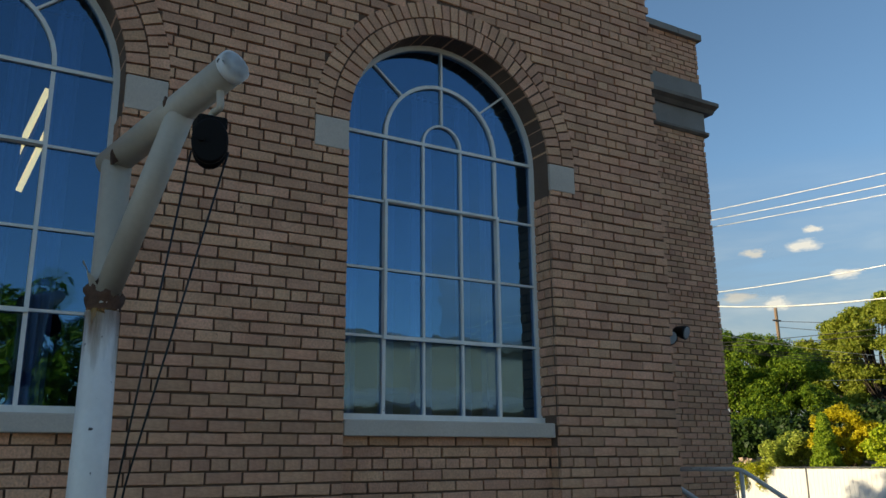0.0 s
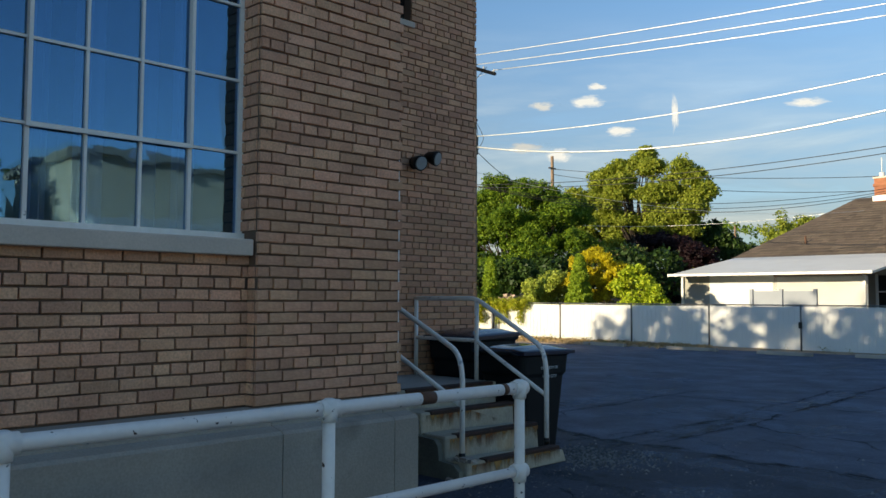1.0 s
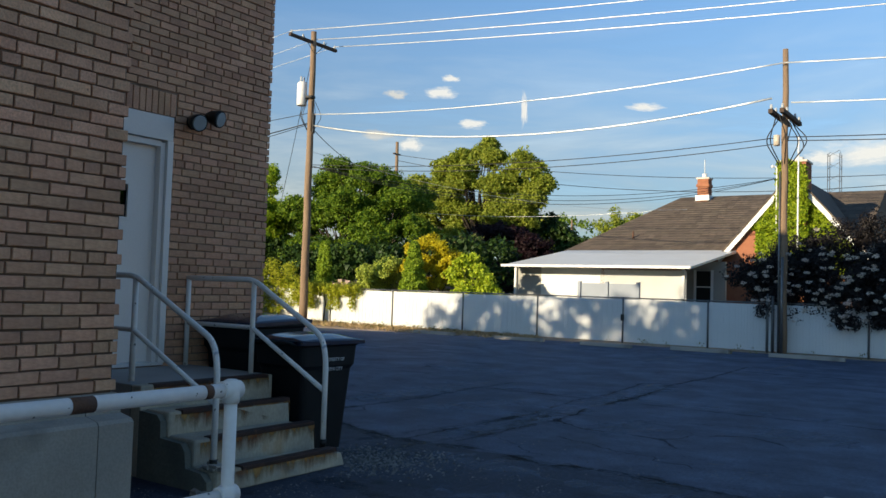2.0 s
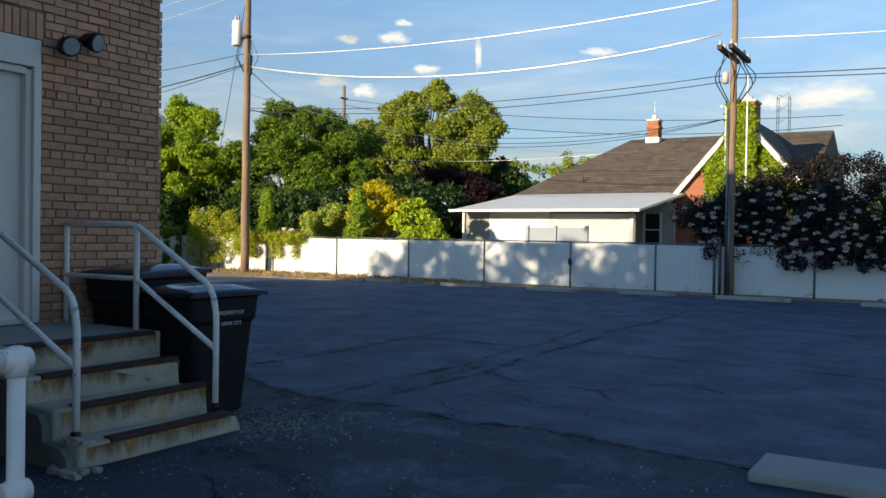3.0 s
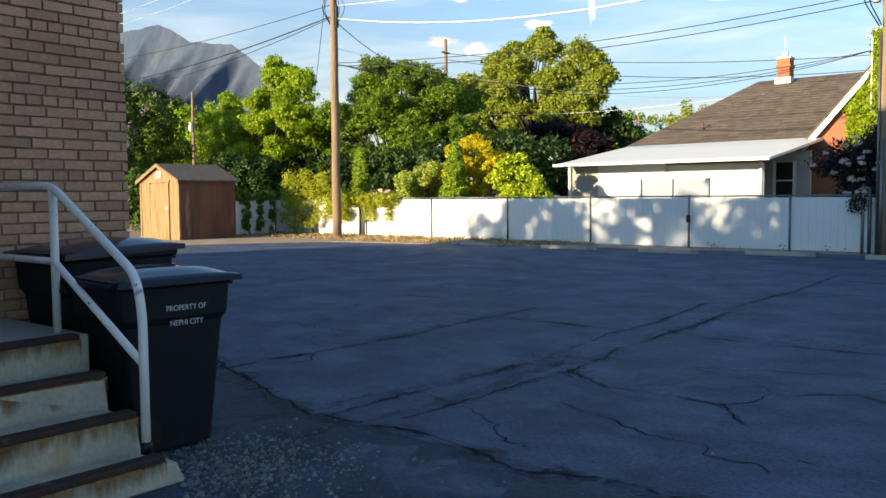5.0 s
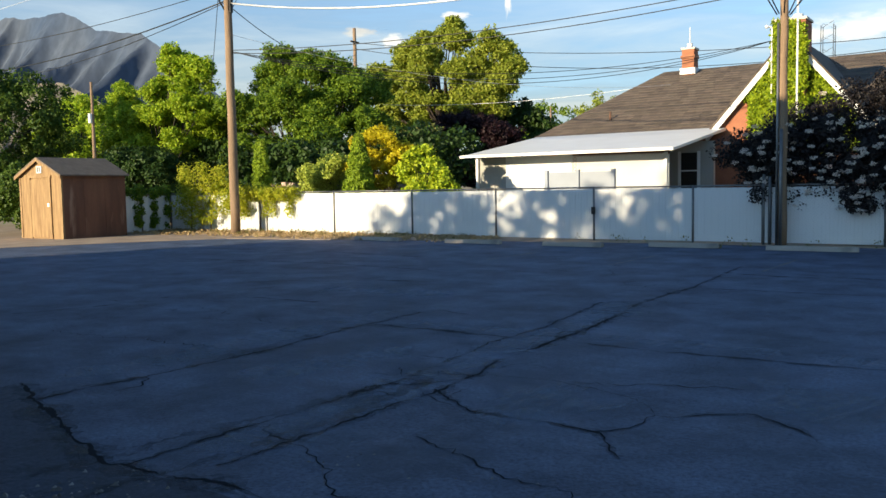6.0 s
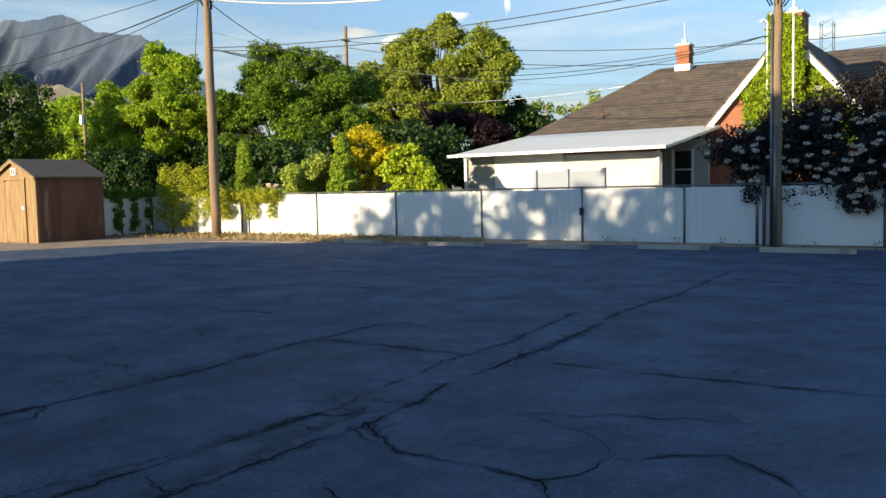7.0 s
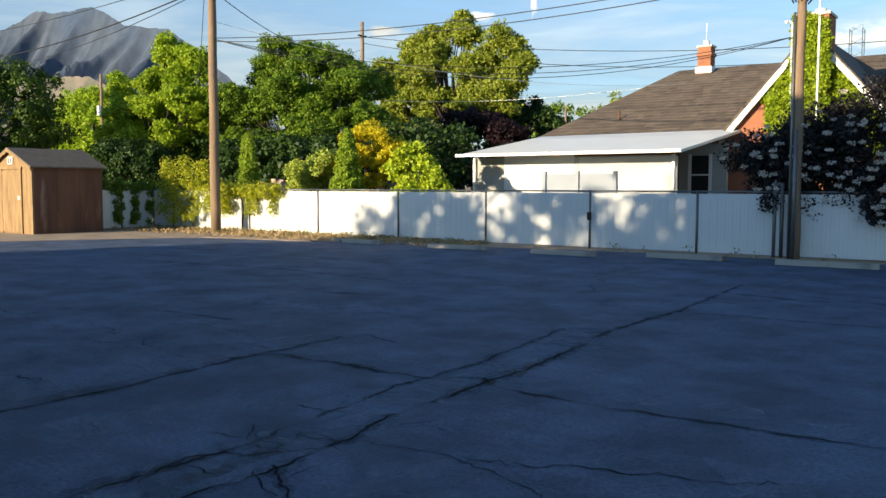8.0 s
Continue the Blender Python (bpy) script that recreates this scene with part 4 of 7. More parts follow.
def handrail(y, bx, wx, label):
    h = thing("handrail", label, "handrail", group="handrails of the steps")
    r = 0.024
    part("top_rail", tube(bend([(wx, y, 1.587), (bx, y, 1.587), (-0.62, y, 1.11), (-0.565, y, 0.92), (-0.565, y, 0.18)], 0.10), r, 12), WHITE_METAL, h, "bent chipped white pipe")
    part("mid_rail", tube([(wx + 0.02, y, 1.14), (bx, y, 1.14), (-0.58, y, 0.645)], r * 0.9, 12), WHITE_METAL, h)
    part("post", tube([(wx + 0.02, y, 0.719), (wx + 0.02, y, 1.572)], r, 12), WHITE_METAL, h)
    part("post", tube([(bx + 0.01, y, 0.719), (bx + 0.01, y, 1.577)], r, 12), WHITE_METAL, h)
    part("post_foot", tube([(-0.565, y, 0.166), (-0.565, y, 0.23)], 0.030, 12), BLACK_METAL, h, "black foot sleeve")
    return h


handrail(6.06, -1.62, -2.47, "chipped white pipe handrail on the concrete steps")
handrail(7.25, -1.51, -2.46, "chipped white pipe handrail beside the bins")

# ---- pipe railing and hoist ----
RX = 1.46
rail = thing("pipe_railing", "chipped white painted pipe railing", "railing")
part("top_rail", tube([(RX, -4.0, 1.07), (RX, 4.42, 1.07)], 0.032, 14), WHITE_METAL, rail, "chipped white pipe")
part("lower_rail", tube([(RX, -4.0, 0.60), (RX, 4.42, 0.60)], 0.028, 14), WHITE_METAL, rail)
for y in (4.42, 3.06, 1.66, -1.3, -2.7, -4.0):
    pst = part("post", tube([(RX, y, 0.0), (RX, y, 1.07)], 0.030, 14), WHITE_METAL, rail)
    for z in (1.07, 0.60):
        part("fitting", tube([(RX, y, z - 0.06), (RX, y, z - 0.02), (RX, y, z + 0.035), (RX, y, z + 0.048)], [0.038, 0.042, 0.042, 0.02], 14), WHITE_METAL, pst, "round pipe fitting")
        part("fitting", tube([(RX, y - 0.055, z), (RX, y + (0.055 if y < 4.3 else 0.045), z)], 0.041, 14), WHITE_METAL, pst)
for y, l in ((3.68, 0.05), (0.98, 0.06), (4.28, 0.02)):
    part("bare_patch", tube([(RX, y - l, 1.07), (RX, y + l, 1.07)], 0.0325, 14), RUST, rail, "patch of bare rusted steel")

hoist = thing("pipe_hoist", "weathered white pipe hoist with a black pulley", "hoist")
PX, PY = 1.547, 0.165
part("post", tube([(PX, PY, 0.0), (PX, PY, 2.88)], 0.058, 20), GREY_PIPE, hoist, "white painted steel pipe post")
part("sleeve", tube([(PX, PY, 0.0), (PX, PY, 1.5), (PX, PY, 2.245)], [0.074, 0.070, 0.0625], 20), WHITE_METAL, hoist, "white painted lower sleeve")
tip = Vector((2.2, 0.43, 3.06))
root = Vector((PX, PY, 2.87))
d = (tip - root).normalized()
part("jib", tube([root - d * 0.06, tip], 0.060, 20), GREY_PIPE, hoist, "hollow grey-white pipe jib")
bm = bmesh.new()
bmesh.ops.create_grid(bm, x_segments=18, y_segments=18, size=0.056)
for q in [q for q in bm.verts if q.co.length > 0.058]:
    bm.verts.remove(q)
turn = d.to_track_quat("Z", "Y").to_matrix()
for q in bm.verts:
    q.co.z = 0.014 * noise.noise(q.co * 60) + 0.006 * noise.noise(q.co * 160)
    q.co = tip + turn @ q.co - d * 0.004
part("jib_end", bm, FOIL, hoist, "crumpled silver foil in the pipe end")
part("jib_rim", tube([tip - d * 0.02, tip + d * 0.012, tip + d * 0.012, tip - d * 0.02], [0.0625, 0.0625, 0.055, 0.055], 20, cap=False), WHITE_METAL, hoist)
part("brace", tube([(PX + 0.01, PY, 2.30), root + d * 0.44], [0.05, 0.052], 18), GREY_PIPE, hoist, "slanting pipe brace")
bm = tube([(PX, PY, 2.24 + 0.018 * q) for q in range(8)], [0.059, 0.064, 0.068, 0.070, 0.069, 0.066, 0.063, 0.059], 26)
for q in bm.verts:                                                         # the weld is lumpy and eaten away
    off = q.co - Vector((PX, PY, q.co.z))
    k = 1 + 0.30 * noise.noise(q.co * 34) + 0.12 * noise.noise(q.co * 80)
    q.co = Vector((PX, PY, q.co.z + 0.02 * noise.noise(q.co * 21))) + off * k
part("band", bm, RUST, hoist, "lumpy rusted weld")
wash = [(PX + 0.0665 * math.cos(t), PY + 0.0665 * math.sin(t), z) for z in (1.90, 2.25) for t in [k * 0.3 - 1.8 for k in range(13)]]
raw("rust_stain", wash, [(k, k + 1, k + 14, k + 13) for k in range(12)], RUST_WASH, hoist, "rust run down the post")
for q in range(7):
    a = q * 0.9
    c0 = Vector((PX + 0.06 * math.cos(a), PY + 0.06 * math.sin(a), 2.33 + 0.03 * (q % 3)))
    o = Vector((math.cos(a), math.sin(a), 0.4)) * 0.03
    s = Vector((-math.sin(a), math.cos(a), 0)) * 0.02
    raw("paint_flake", [tuple(c0 - s), tuple(c0 + s), tuple(c0 + s * 0.6 + o + Vector((0, 0, 0.03))), tuple(c0 - s * 0.8 + o + Vector((0, 0, 0.05)))], [(0, 1, 2, 3)], GREY_PIPE, hoist)
for c0, sz in ((root + d * 0.02 + Vector((0.052, -0.03, -0.012)), 0.028), (root + d * 0.40 + Vector((0.02, -0.052, 0.02)), 0.016)):
    bm = bmesh.new()
    bmesh.ops.create_icosphere(bm, subdivisions=2, radius=sz)
    for q in bm.verts:
        q.co = c0 + Vector((q.co.x * 0.6, q.co.y * 0.6, q.co.z * 1.5)) * (1 + 0.5 * noise.noise(q.co * 60))
    part("rust_spot", bm, RUST, hoist, "rusted lump on the pipe")
pc = Vector((2.1, 0.39, 2.79))
ax = Vector((0.96, -0.26, -0.10)).normalized()
bm = bmesh.new()
for off, rad in ((-0.045, 0.064), (0.0, 0.055), (0.045, 0.064)):               # two cheeks and the sheave between them
    tube([pc + ax * (off - 0.018), pc + ax * (off - 0.012), pc + ax * (off + 0.012), pc + ax * (off + 0.018)], [rad * 0.9, rad, rad, rad * 0.9], 24, bm)
for q in bm.verts:
    q.co.z = pc.z + (q.co.z - pc.z) * 1.3
box(pc.x - 0.05, pc.x + 0.05, pc.y - 0.058, pc.y + 0.05, pc.z + 0.045, pc.z + 0.095, 0.012, bm)
tube([pc + ax * 0.05 + Vector((0, -0.03, 0.0)), pc + ax * 0.07 + Vector((0, -0.03, 0.0))], 0.010, 8, bm)
pul = part("pulley", bm, SOOT_METAL, hoist, "black pulley block")
part("hook", tube(bend([tip - d * 0.07 + Vector((0, 0, -0.05)), tip - d * 0.06 + Vector((0, 0, -0.13)), pc + Vector((0, 0, 0.12)), pc + Vector((0, 0, 0.05))], 0.02), 0.014, 8), GREY_PIPE, pul, "white hook")
part("rope", tube([pc + Vector((-0.02, -0.06, -0.03)), (1.74, 0.235, 1.61), (PX + 0.06, PY + 0.05, 1.2)], 0.004, 6), WIRE, hoist, "thin black rope")
part("rope", tube([pc + Vector((0.03, 0.06, -0.03)), (1.76, 0.26, 1.61), (PX + 0.06, PY + 0.06, 1.2)], 0.004, 6), WIRE, hoist)

# ---- wheeled bins ----
def wheeled_bin(label, raised):
    """A tall city cart: its front looks to +y, its printed side to +x, wheels at -y."""
    c = thing("wheeled_bin", label, "bin", group="wheeled bins by the steps")
    bm = bmesh.new()
    rings = [(0.0, 0.27, 0.28, 0.0), (0.10, 0.275, 0.29, 0.0), (0.76, 0.315, 0.355, 0.0), (0.80, 0.335, 0.385, 0.0), (0.98, 0.345, 0.40, 0.0), (1.0, 0.37, 0.425, 0.0), (1.03, 0.37, 0.425, 0.0)]
    prev = None
    for z, hx, hy, _ in rings:
        pts = []
        for sx, sy in ((1, 1), (-1, 1), (-1, -1), (1, -1)):
            for k in range(5):
                a = {(1, 1): 0, (-1, 1): 90, (-1, -1): 180, (1, -1): 270}[(sx, sy)] + k * 22.5
                pts.append(bm.verts.new((sx * (hx - 0.06) + 0.06 * math.cos(radians(a)), sy * (hy - 0.06) + 0.06 * math.sin(radians(a)), z + 0.02)))
        if prev:
            for k in range(len(pts)):
                bm.faces.new((prev[k], prev[(k + 1) % len(pts)], pts[(k + 1) % len(pts)], pts[k]))
        else:
            bm.faces.new(pts[::-1])
        prev = pts
    bm.faces.new(prev)
    bmesh.ops.recalc_face_normals(bm, faces=bm.faces[:])
    body = part("body", bm, BIN_PLASTIC, c, "dark tapered plastic body")
    bm = bmesh.new()
    n, m2 = 12, 12
    grid = []
    for i in range(n + 1):
        row = []
        for j in range(m2 + 1):
            u, w = i / n * 2 - 1, j / m2 * 2 - 1
            z = 1.055 + 0.048 * (1 - abs(u) ** 3) * (1 - abs(w) ** 4) + 0.018 * math.exp(-((abs(u) - 0.45) / 0.12) ** 2) * (1 - w * w) + raised * (w + 1) * 0.5
            row.append(bm.verts.new((u * 0.385, w * 0.44 + 0.01, z)))
        grid.append(row)
    for i in range(n):
        for j in range(m2):
            bm.faces.new((grid[i][j], grid[i + 1][j], grid[i + 1][j + 1], grid[i][j + 1])).smooth = True
    edge = [grid[i][0] for i in range(n)] + [grid[n][j] for j in range(m2)] + [grid[i][m2] for i in range(n, 0, -1)] + [grid[0][j] for j in range(m2, 0, -1)]
    low = [bm.verts.new((v.co.x, v.co.y, v.co.z - 0.035)) for v in edge]
    for k in range(len(edge)):
        bm.faces.new((edge[k], edge[(k + 1) % len(edge)], low[(k + 1) % len(edge)], low[k]))
    bm.faces.new(low)
    bmesh.ops.recalc_face_normals(bm, faces=bm.faces[:])
    lid = part("lid", bm, LID_PLASTIC, c, "glossy dark blue domed lid")
    part("lid_grip", box(-0.25, 0.25, 0.44, 0.475, 0.98, 1.06, 0.01), LID_PLASTIC, lid)
    part("handle", tube(bend([(-0.28, -0.40, 1.0), (-0.28, -0.50, 1.04), (0.28, -0.50, 1.04), (0.28, -0.40, 1.0)], 0.04), 0.016, 8), BIN_PLASTIC, c)
    for s in (-1, 1):
        wh = part("wheel", tube([(s * 0.25, -0.27, 0.135), (s * 0.315, -0.27, 0.135)], 0.135, 24), BLACK_METAL, c, "black rubber wheel")
        part("hub", tube([(s * 0.315, -0.27, 0.135), (s * 0.325, -0.27, 0.135)], 0.05, 14), BIN_PLASTIC, wh)
    return c


bin_a = wheeled_bin("dark plastic wheeled bin with white stencil lettering", 0.0)
bin_a.matrix_basis = pose(-1.255, 7.72, 0, 0, 0, -4) @ Matrix.Diagonal((1, 0.9, 0.985, 1))
for text, z, size in (("PROPERTY OF", 0.862, 0.046), ("NEPHI CITY", 0.772, 0.046)):
    cu = bpy.data.curves.new("lettering", "FONT")
    cu.body, cu.size, cu.align_x, cu.extrude = text, size, "CENTER", 0.0008
    cu.materials.append(LETTERING)
    ob = new("lettering", cu)
    ob.parent = bin_a
    lean = math.degrees(math.atan2(0.04, 0.66)) * -1
    ob.matrix_basis = Matrix.Translation((0.345, 0.05, z)) @ pose(0, 0, 0, 90 - 2.5, 0, 90)
    ob["label"] = "white stencil lettering"
bin_b = wheeled_bin("dark plastic wheeled bin with a raised lid, standing against the wall", 0.03)
bin_b.matrix_basis = pose(-2.07, 7.80, 0.06, 0, 0, 3) @ Matrix.Diagonal((1, 1, 1.045, 1))
tagged(part("concrete_pad", box(STEP_X, -1.62, 7.31, 8.3, 0.0, 0.06, 0.008), CONCRETE), "low concrete pad under the rear bin", "pad", kind="structure")

# ---- loose things on the lot ----
pad = box(3.15, 5.4, 8.25, 8.83, 0.0, 0.07, 0.015)
tagged(part("concrete_slab", pad, LANDING), "pale concrete slab lying on the asphalt", "slab")
for x0, x1, y, tw in ((-9.56, -7.86, 25.0, 1), (-6.54, -4.94, 24.9, -1), (-3.98, -2.35, 25.5, 1), (-1.25, 0.6, 25.4, 2), (-12.9, -11.2, 25.1, -2), (2.2, 3.9, 25.4, 0)):
    b = prism([(-0.09, 0.0), (0.09, 0.0), (0.06, 0.1), (-0.06, 0.1)], (-(x1 - x0) / 2, (x1 - x0) / 2), "x")
    ws = part("wheel_stop", b, CONCRETE)
    ws.matrix_basis = pose((x0 + x1) / 2, y, 0.01, 0, 0, tw)
    tagged(ws, "weathered concrete wheel stop by the fence", "wheel stop", group="wheel stops")

v, f = [], []
for k in range(9500):                                                      # gravel round the steps
    if k < 3000:
        x, y = rng.gauss(-0.45, 0.32), rng.gauss(7.72, 0.32)
    elif k < 8500:
        x, y = rng.uniform(-0.6, 4.2), rng.gauss(7.0, 1.1)
        if noise.noise(Vector((x * 1.3, y * 1.3, 4.0))) < rng.uniform(-0.1, 0.15):
            continue
    else:
        x, y = rng.gauss(-0.4, 0.35), rng.uniform(4.9, 6.6)
    if -2.3 < x < -0.3 and 5.8 < y < 7.35 or x < -1.0:
        continue
    s = rng.uniform(0.003, 0.012) * (1.6 if k < 3000 else 0.95) * rng.choice((0.6, 0.8, 1.0, 1.5))
    i = len(v)
    for q in ((s, 0, 0), (-s * 0.5, s * 0.9, 0), (-s * 0.5, -s * 0.9, 0), (0, 0, s * 0.8)):
        a = rng.uniform(0.7, 1.3)
        v.append((x + q[0] * a, y + q[1] * a, 0.001 + q[2] * a))
    f += [(i, i + 1, i + 3), (i + 1, i + 2, i + 3), (i + 2, i, i + 3)]
tagged(raw("gravel", v, f, GRAVEL), "loose grey gravel on the asphalt", "gravel", kind="stuff")

# ---- fence ----
FY, FH = 27.14, 1.44
fence = thing("slatted_fence", "chain-link fence with white privacy slats", "fence")
posts = [-23.9, -21.6, -18.65, -15.48, -12.26, -9.23, -6.15, -3.45, -1.75, 0.9, 3.9, 6.9, 9.9]


def slat_panel(a, b, along="x", at=FY, h=FH):
    """White slats threaded through mesh: a ribbed sheet of narrow upright slats."""
    v, f = [], []
    n = max(3, int((b - a) / 0.085))
    w = (b - a) / n
    for k in range(n):
        s0, s1 = a + k * w + 0.0012, a + (k + 1) * w - 0.0012
        o = 0.002 if k % 2 else -0.002
        i = len(v)
        top = h - 0.05 + rng.uniform(-0.006, 0.006)
        for s in (s0, s1):
            for dd in (0.0, 0.012):
                for z in (0.05, top):
                    p = (s, at + o - dd, z) if along == "x" else (at + o - dd, s, z)
                    v.append(p)
        f += [(i, i + 1, i + 5, i + 4), (i + 2, i + 6, i + 7, i + 3), (i, i + 2, i + 3, i + 1), (i + 4, i + 5, i + 7, i + 6), (i + 1, i + 3, i + 7, i + 5)]
    return v, f


for a, b in zip(posts, posts[1:]):
    v, f = slat_panel(a + 0.03, b - 0.03)
    raw("slat_panel", v, f, FENCE_WHITE, fence, "white woven privacy slats")
    part("top_rail", tube([(a, FY - 0.01, FH), (b, FY - 0.01, FH)], 0.021, 8), FENCE_POST, fence)
    bm = bmesh.new()                                                     # wire mesh in front of the slats, upper strip
    s = a - FH
    while s < b:
        for sg in (1, -1):
            lo, hi = max(s, a), min(s + FH, b)
            if hi - lo > 0.05:
                z0, z1 = (lo - s, hi - s) if sg > 0 else (FH - (lo - s), FH - (hi - s))
                tube([(lo, FY - 0.025, max(z0, 0.04)), (hi, FY - 0.025, max(z1, 0.04))], 0.0016, 3, bm, False)
        s += 0.085
    tagged(part("wire_mesh", bm, PORCELAIN, fence), kind="stuff")
for p in posts:
    part("post", tube([(p, FY - 0.03, -0.04), (p, FY - 0.03, FH + 0.03)], 0.026, 10), FENCE_POST, fence, "grey steel post")
part("gate_post", tube([(-1.58, FY - 0.05, -0.04), (-1.58, FY - 0.05, FH + 0.2)], 0.04, 10), FENCE_POST, fence)
part("gate_latch", box(-6.2, -6.1, FY - 0.1, FY - 0.03, 0.72, 0.92, 0.01), BLACK_METAL, fence, "dark gate latch")

side_fence = thing("side_fence", "shaded white slatted fence behind the shed", "fence")
for a, b in ((24.5, 25.8), (25.8, 27.1)):
    v, f = slat_panel(a + 0.03, b - 0.03, "y", -23.95)
    raw("slat_panel", v, f, FENCE_WHITE, side_fence)
    part("post", tube([(-23.93, a, -0.04), (-23.93, a, FH + 0.03)], 0.03, 10), FENCE_POST, side_fence)
    part("top_rail", tube([(-23.93, a, FH), (-23.93, b, FH)], 0.021, 8), FENCE_POST, side_fence)

# ---- utility poles and lines ----
def utility_pole(x, y, top, r, label, lean=(0, 0)):
    u = thing("utility_pole", label, "utility pole", (x, y, 0), group="utility poles")
    n = 14
    pts = [(lean[0] * k / n + 0.012 * math.sin(k * 1.7), lean[1] * k / n, -0.04 + (top + 0.04) * k / n) for k in range(n + 1)]
    part("pole", tube(pts, [r * (1 - 0.35 * k / n) for k in range(n + 1)], 16), POLE_WOOD, u, "weathered round timber")
    return u


def crossarm(u, z, half, x=0.0):
    a = part("crossarm", box(x - 0.06, x + 0.06, -half, half, z - 0.06, z + 0.06, 0.008), ARM_WOOD, u, "dark timber crossarm")
    for y in (-half + 0.1, -half * 0.45, half * 0.45, half - 0.1):
        part("insulator", tube([(x, y, z + 0.06), (x, y, z + 0.1), (x, y, z + 0.14), (x, y, z + 0.2)], [0.02, 0.05, 0.035, 0.03], 10), PORCELAIN, a)
    return a


PA, PB, PC_, PD = (-19.22, 26.16), (-1.276, 26.95), (-33.36, 49.78), (-70.0, 54.4)
pole_a = utility_pole(*PA, 11.75, 0.17, "tall weathered timber utility pole with a transformer")
crossarm(pole_a, 11.3, 1.35)
part("brace", tube([(0.08, -0.7, 11.45), (0.1, 0, 10.8), (0.08, 0.7, 11.45)], 0.014, 6), BLACK_METAL, pole_a)
tr = part("transformer", tube([(-0.32, -0.22, 8.72), (-0.32, -0.22, 8.75), (-0.32, -0.22, 9.62), (-0.32, -0.22, 9.68)], [0.17, 0.2, 0.2, 0.15], 18), WHITE_METAL, pole_a, "light grey can transformer")
for dy in (-0.08, 0.08):
    part("bushing", tube([(-0.32, -0.22 + dy, 9.66), (-0.32, -0.22 + dy, 9.9)], 0.035, 8), PORCELAIN, tr)
part("bracket", box(-0.2, 0.2, -0.24, 0.02, 9.0, 9.1, 0.01), BLACK_METAL, pole_a)
part("service_rack", box(0.14, 0.2, -0.06, 0.06, 7.6, 8.4, 0.01), BLACK_METAL, pole_a)
for k in range(6):
    a = rng.uniform(0, 6.28)
    part("drop_wire", tube(bend([(0.1 * math.cos(a), 0.1 * math.sin(a), 8.9 + 0.1 * k), (0.45 * math.cos(a), 0.45 * math.sin(a), 8.3), (0.12 * math.cos(a), 0.12 * math.sin(a), 7.7)], 0.2), 0.012, 5), WIRE, pole_a)

pole_b = utility_pole(*PB, 8.75, 0.118, "tall weathered timber utility pole with conduits")
for dx in (-0.14, 0.16):
    crossarm(pole_b, 6.755, 1.12, dx)
for dx, dy, r, top in ((-0.10, -0.10, 0.028, 5.2), (0.0, -0.145, 0.040, 2.75), (-0.42, 0.02, 0.028, 1.7)):
    part("conduit", tube([(dx, dy, -0.04), (dx, dy, top)], r, 10), FENCE_POST, pole_b, "grey steel conduit")
for k in range(7):
    a = -2.8 + k * 0.75
    q = 0.55 + 0.1 * (k % 3)
    part("drop_wire", tube(bend([(0.1 * math.cos(a), 0.9 * math.sin(a), 6.7), (q * math.cos(a), q * math.sin(a), 6.1 - 0.1 * (k % 2)), (0.15 * math.cos(a), 0.2 * math.sin(a), 5.4)], 0.25), 0.016, 5), WIRE, pole_b, "drooping black cable")
part("splice_can", tube([(-0.2, -0.1, 5.95), (-0.2, -0.1, 6.25)], 0.09, 12), GREY_PIPE, pole_b)
pole_c = utility_pole(*PC_, 12.15, 0.17, "distant timber utility pole above the trees")
part("crossarm", box(-0.05, 0.05, -0.4, 0.4, 11.2, 11.3), ARM_WOOD, pole_c)
pole_d = utility_pole(*PD, 12.1, 0.19, "dark slim utility pole far behind the shed")
part("meter_box", box(-0.15, 0.15, -0.4, -0.17, 8.2, 9.1, 0.01), WHITE_METAL, pole_d)
pole_e = utility_pole(-29.1, 70.0, 8.07, 0.12, "short pale timber pole between distant trees")
mast = thing("antenna_pole", "thin white mast beside the ivy gable", "mast")
part("mast", tube([(-2.40, 34.0, -0.04), (-2.40, 34.0, 7.46)], 0.030, 8), WHITE_METAL, mast)


def line(a, b, sag, r, material, label, group):
    w = part("overhead_wire", tube(sagging(a, b, sag), r, 5), material)
    return tagged(w, label, "wire", group=group)


for dy in (-1.25, 0.1, 1.25):
    line((PA[0], PA[1] + dy, 11.45), (40.0, 26.8 + dy, 9.2), 0.9, 0.018, BRIGHT_WIRE, "bright bare overhead power wire", "power wires")
    line((PA[0], PA[1] + dy, 11.45), (-60.0, 26.0 + dy, 11.0), 1.2, 0.010, BRIGHT_WIRE, "bright bare overhead power wire", "power wires")
line((PA[0] + 0.15, PA[1], 8.37), (PB[0], PB[1] - 0.2, 8.31), 0.35, 0.020, BRIGHT_WIRE, "bright bare overhead power wire", "power wires")
line((PB[0], PB[1] - 0.2, 8.31), (22, 27.6, 8.6), 0.5, 0.020, BRIGHT_WIRE, "bright bare overhead power wire", "power wires")
line((PA[0] + 0.15, PA[1], 7.92), (PB[0] - 0.3, PB[1] - 0.3, 7.29), 0.75, 0.030, BRIGHT_WIRE, "thick pale overhead cable", "cables")
line((PB[0] + 0.2, PB[1] - 0.2, 7.14), (22, 27.4, 7.6), 0.5, 0.020, BRIGHT_WIRE, "bright bare overhead power wire", "power wires")
line((PA[0], PA[1], 6.35), (PB[0] - 0.2, PB[1], 6.20), 0.35, 0.013, WIRE, "thin black overhead service cable", "cables")
